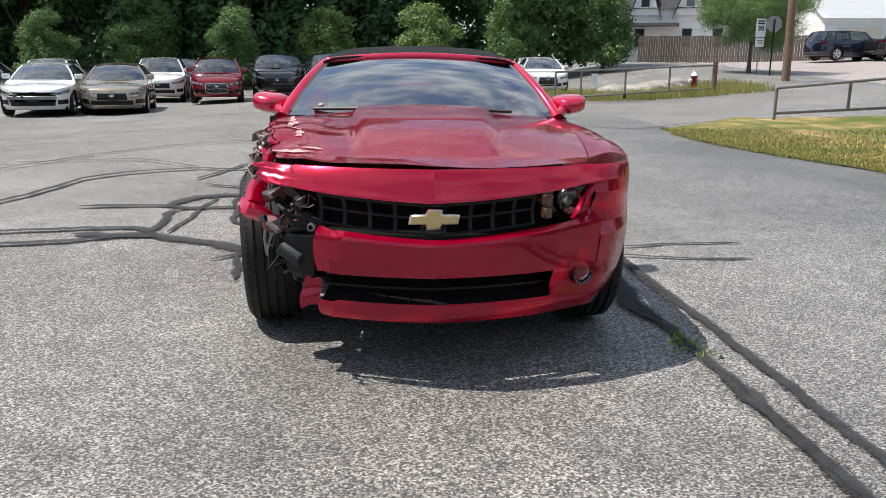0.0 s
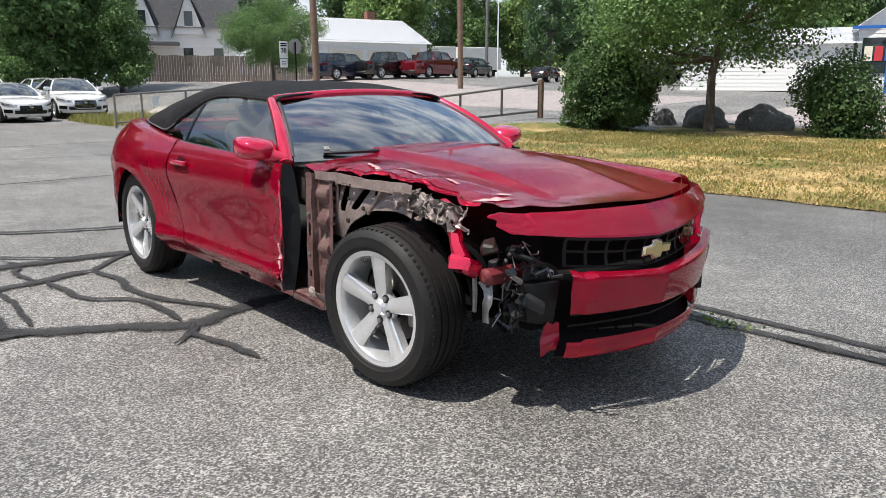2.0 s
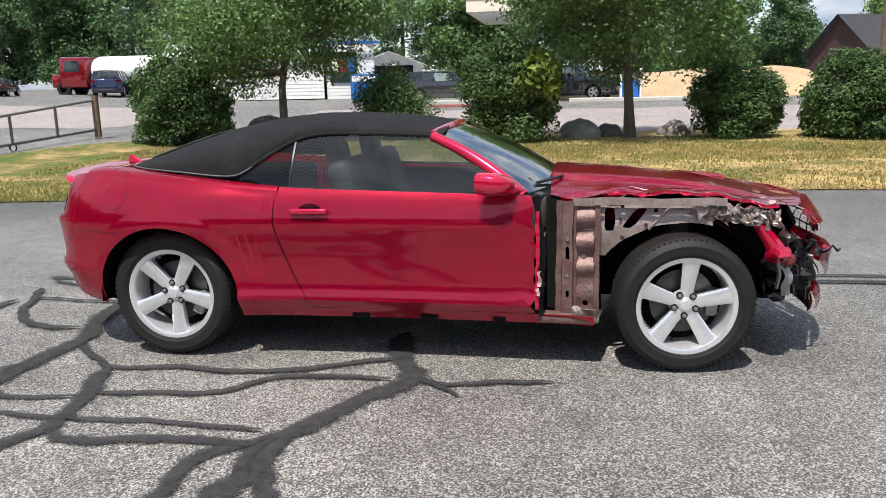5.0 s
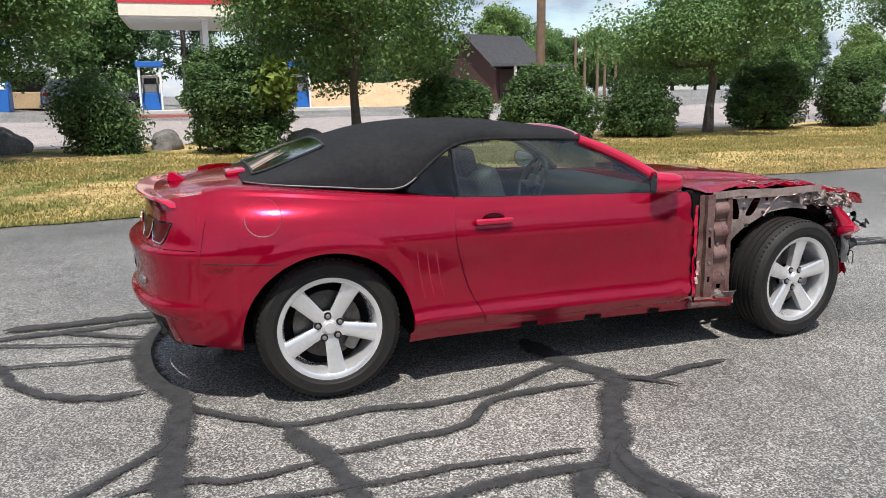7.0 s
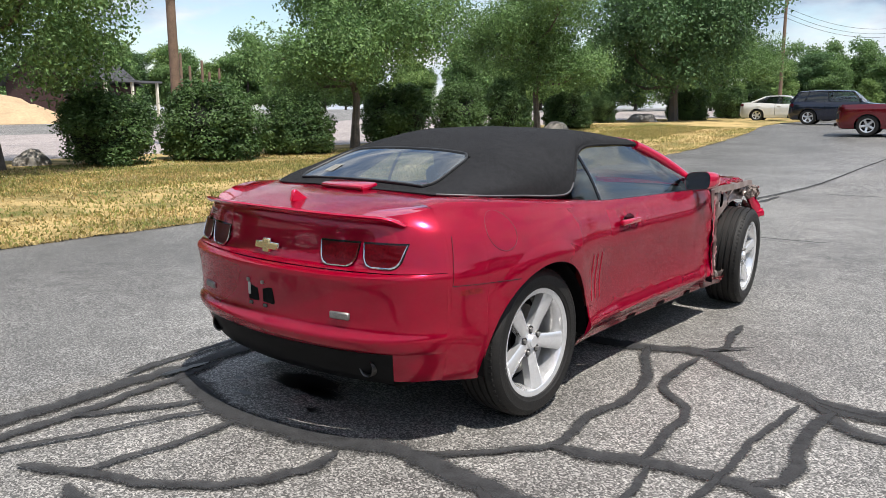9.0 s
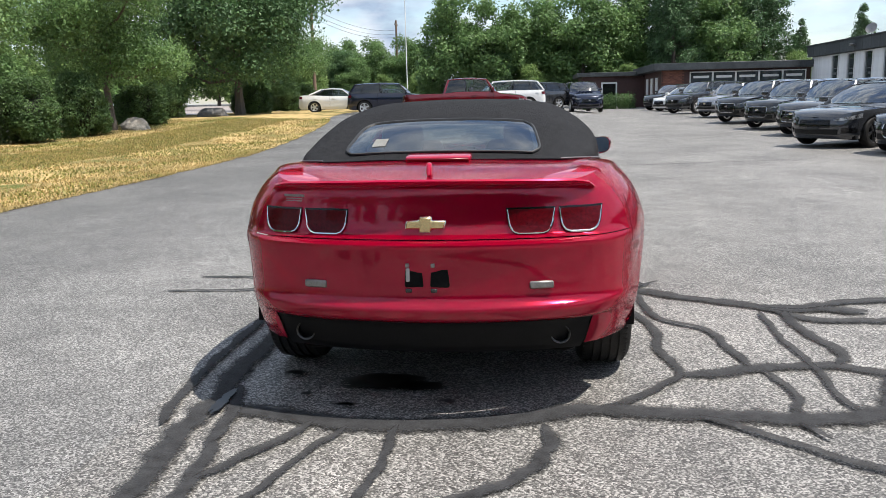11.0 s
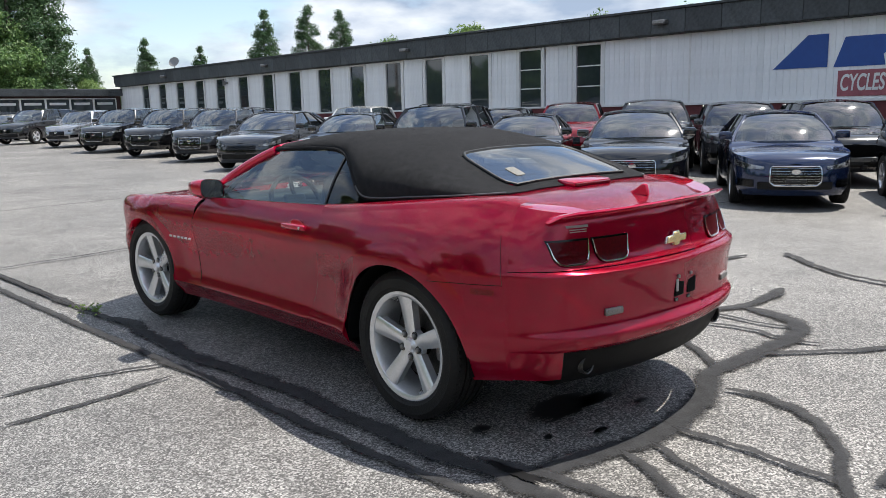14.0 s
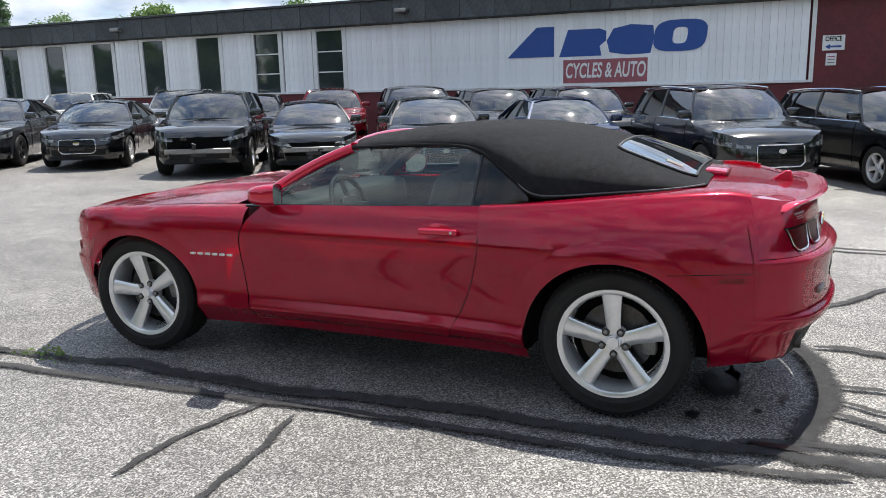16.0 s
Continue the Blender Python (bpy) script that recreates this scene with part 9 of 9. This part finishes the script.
def pump(x, y):
    p = thing("fuel_pump", "white and blue fuel pump on a kerbed island", "fuel pump", pose(x, y, land(x, y)), group="fuel pumps")
    part("cabinet", box(-0.30, -0.42, 0.15, 0.30, 0.42, 0.95, bevel=0.02), BLUE_PAINT, p)
    part("dial_case", box(-0.26, -0.36, 0.95, 0.26, 0.36, 1.75, bevel=0.02), STEEL, p)
    part("display", box(-0.275, -0.28, 1.35, -0.262, 0.28, 1.62), GLOSS_BLACK, p)
    for s in (-1, 1):
        part("side_post", box(-0.26, s * 0.42, 0.15, 0.26, s * 0.52, 2.15, bevel=0.01), WHITE_TRIM, p)
        part("hose", tube([(-0.28, s * 0.3, 1.4), (-0.45, s * 0.34, 0.9), (-0.40, s * 0.36, 0.5), (-0.30, s * 0.3, 1.0)], 0.022, 6), BLACK_PLASTIC, p)
        part("nozzle", box(-0.36, s * 0.3 - 0.03, 1.05, -0.28, s * 0.3 + 0.03, 1.3, bevel=0.01), BLACK_PLASTIC, p)
    part("top_box", box(-0.34, -0.60, 2.12, 0.34, 0.60, 2.38, bevel=0.03), BLUE_PAINT, p)
    isl = tagged(part("pump_island", box(x - 0.9, y - 3.0, land(x, y) - 0.1, x + 0.9, y + 3.0, land(x, y) + 0.14, bevel=0.03), CONCRETE), "raised concrete pump island with a worn red kerb", "kerb", kind="structure")


pump(35.4, 3.6)
pump(35.6, -3.4)
tagged(part("kerb", box(31.2, 1.5, land(31, 2) - 0.1, 31.5, 6.0, land(31, 2) + 0.12, bevel=0.02), mat("red_kerb_paint", (0.32, 0.10, 0.09), rough=0.7, var=0.25)), "worn red kerb at the station forecourt", "kerb", kind="structure")
bin_ = thing("rubbish_bin", "dark grey rubbish bin beside the pump", "bin", pose(35.0, 1.7, land(35, 1.7)))
part("drum", lathe([(0, 0.30), (0.9, 0.36), (0.92, 0.38), (0.96, 0.36), (0.96, 0)], 16, axis="z"), BLACK_PLASTIC, bin_)
part("rim_band", lathe([(0.86, 0.365), (0.86, 0.39), (0.93, 0.39), (0.93, 0.365)], 16, axis="z"), STEEL, bin_)
# far house and sand bank across the road
cott = gable_house("roadside_house", "grey-roofed timber house across the road", pose(44.5, -17.5, land(45, -18), 0, 0, -70), 4.6, 6, 2.4, 4.6, SHINGLE, wallmat=BROWN)
part("porch_shadow", box(0.3, -0.08, 0.2, 4.2, -0.02, 2.2), BROWN, cott)
part("porch_roof", box(-0.3, -2.0, 2.35, 4.8, 0.2, 2.47), SHINGLE, cott)
for x in (0, 2.2, 4.4):
    part("porch_post", box(x, -1.9, 0, x + 0.14, -1.76, 2.36), CREAM, cott)
bm = bmesh.new()
bank = grid(lambda u, v: Vector((41 + 5 * u, 2.5 - 19 * v, land(43, -6) + 1.9 * math.sin(min(1, u * 1.6) * math.pi / 2) * (0.75 + 0.25 * noise.noise((v * 6, u * 3, 0))) * min(1, v * 8, (1 - v) * 8))), steps(0, 1, 14), steps(0, 1, 40))
tagged(part("sand_bank", bank, SAND), "bare sandy bank across the road", "bank", kind="structure")

# red tank truck beside the shop
tank_truck = thing("tank_truck", "red truck with a white tank parked beside the shop", "truck", pose(44.2, 30.0, land(44, 30)))
cab = part("cab", box(-1.05, 1.2, 0.55, 1.05, 3.2, 2.55, bevel=0.16, seg=2), CARRED(), tank_truck)
part("bonnet", box(-0.95, 3.0, 0.55, 0.95, 3.9, 1.45, bevel=0.14, seg=2), CARRED(), tank_truck)
part("windscreen", box(-0.9, 3.18, 1.6, 0.9, 3.22, 2.35, bevel=0.01), WIN_GLASS, cab)
for sx in (-1, 1):
    part("side_window", box(1.04 * sx, 1.7, 1.6, 1.065 * sx, 2.8, 2.3, bevel=0.004), WIN_GLASS, cab)
part("tank", lathe([(-3.6, 0.0), (-3.6, 0.5), (-3.45, 0.85), (-3.2, 0.95), (0.7, 0.95), (0.95, 0.85), (1.08, 0.5), (1.08, 0)], 28, axis="y", m=pose(0, 0, 1.62)), WHITE_TRIM, tank_truck, "white rounded tank")
part("chassis", box(-0.45, -3.6, 0.45, 0.45, 3.6, 0.68), DARK, tank_truck)
for sx in (-1, 1):
    for yy in (-2.8, -1.7, 3.0):
        part("wheel", lathe([(-0.14, 0.25), (-0.15, 0.45), (-0.11, 0.5), (0.11, 0.5), (0.15, 0.45), (0.14, 0.25), (0.1, 0.2), (0.1, 0)], 20, axis="x", m=pose(0.9 * sx, yy, 0.5)), RUBBER, tank_truck)

# vehicles across the lot and street
LOT = "cars at the end of the lot"


def north_car(lab, form, col, x, y, turn, group=LOT, **k):
    return parked_car("sedan_car" if form == "sedan" else "suv_car" if form == "suv" else "pickup_truck", lab, form, col, pose(x, y, land(x, y), 0, 0, turn), category="car" if form != "pickup" else "pickup", group=group, **k)


north_car("white wrecked saloon with its bumper missing", "sedan", WHITE(), -10.4, 18.9, 12, damaged=True)
north_car("champagne saloon parked in the lot", "sedan", TAN(), -8.6, 19.6, 13)
north_car("white estate car at the end of the lot", "suv", WHITE(), -13.5, 26.5, 12, scale=0.95)
north_car("white crossover parked in the lot", "suv", WHITE(), -9.4, 26.8, 12)
north_car("black crossover under the trees", "suv", BLACK(), -9.9, 32.2, 12)
north_car("black crossover under the trees", "suv", BLACK(), -10.6, 37.2, 12)
north_car("silver small car at the lot's far edge", "sedan", SILVER(), -16.5, 27.0, 12)
north_car("dark saloon at the lot's far edge", "sedan", NAVY(), -14.2, 20.0, 14)
north_car("red crossover with a chrome grille", "suv", CARRED(), -6.6, 23.9, 11, face="chrome", rails=True, scale=0.94)
north_car("black crossover behind a red one", "suv", BLACK(), -5.2, 28.2, 10)
north_car("black crossover at the lot's end", "suv", BLACK(), -5.6, 33.2, 10)
north_car("black crossover with a plain grille", "suv", BLACK(), -3.2, 30.6, 10)
north_car("black hatchback under the trees", "sedan", BLACK(), -2.6, 34.0, 6, tall=1.08)
north_car("grey crossover in the second row", "suv", GREY(), -0.9, 30.2, 6)
north_car("red crossover with its black front torn open", "suv", CARRED(), 1.0, 27.4, 5, damaged=True, roof=GLOSS_BLACK)
north_car("white sports saloon with a hood scoop", "sedan", WHITE(), 3.7, 28.2, 5, scale=0.95)
north_car("white crossover behind a sports saloon", "suv", WHITE(), 3.6, 33.4, 4)
north_car("white saloon with a winged grille", "sedan", WHITE(), 6.1, 29.6, -2, face="chrome", scale=1.03)
north_car("white saloon in the far row", "sedan", WHITE(), 6.6, 35.2, 0)
STREET = "vehicles by the garage"
north_car("dark crossover parked by the garage", "suv", NAVY(), 27.3, 42.6, 100, STREET, scale=1.08)
north_car("black pickup parked by the garage", "pickup", BLACK(), 30.6, 41.8, 100, STREET)
north_car("red pickup parked by the garage", "pickup", MAROON(), 33.6, 40.6, 105, STREET)
north_car("dark jeep parked beyond a red pickup", "suv", BLACK(), 38.0, 41.0, 110, STREET, scale=0.88)
north_car("black vehicle beside the trailers", "suv", BLACK(), 37.0, 32.6, 110, STREET, scale=0.62)
north_car("blue crossover by the shop wall", "suv", BLUE(), 41.9, 28.6, 112, STREET)
north_car("dark grey crossover at the filling station", "suv", GREY(), 37.2, 6.3, 14, STREET)
north_car("dark grey pickup at the filling station", "pickup", GREY(), 38.6, -0.4, 160, STREET)
north_car("white saloon parked at the lawn's end", "sedan", WHITE(), 11.6, -42.0, -80, "cars at the far end")
north_car("black crossover parked beyond the lawn", "suv", NAVY(), 7.4, -37.0, -82, "cars at the far end")
north_car("dark red extended-cab pickup across the lot", "pickup", MAROON(), 2.5, -27.6, -84, "cars at the far end", scale=0.95)
north_car("white crossover behind a red pickup", "suv", WHITE(), 1.4, -38.0, 96, "cars at the far end")
north_car("dark crossover at the far end", "suv", GREY(), -0.2, -44.0, 120, "cars at the far end")
north_car("dark blue pickup seen from behind", "pickup", NAVY(), -3.2, -45.5, 188, "cars at the far end", scale=1.03)
north_car("black saloon beyond the lawn", "sedan", BLACK(), 9.0, -46.0, -80, "cars at the far end")
hedge = thing("box_hedge", "low clipped green hedge beside the office", "hedge", pose(-5.6, -57.0, land(-5.6, -57)))
hb = new("foliage", leaf_mesh("foliage", [(dx, dy, 0.55) for dx in steps(-2, 2, 8) for dy in (-0.4, 0.4)], [(0.45, 0.5, 0.6)] * 18, 5000, 0.13, LEAF_D, 61, shell=0.6))
hb.parent = hedge
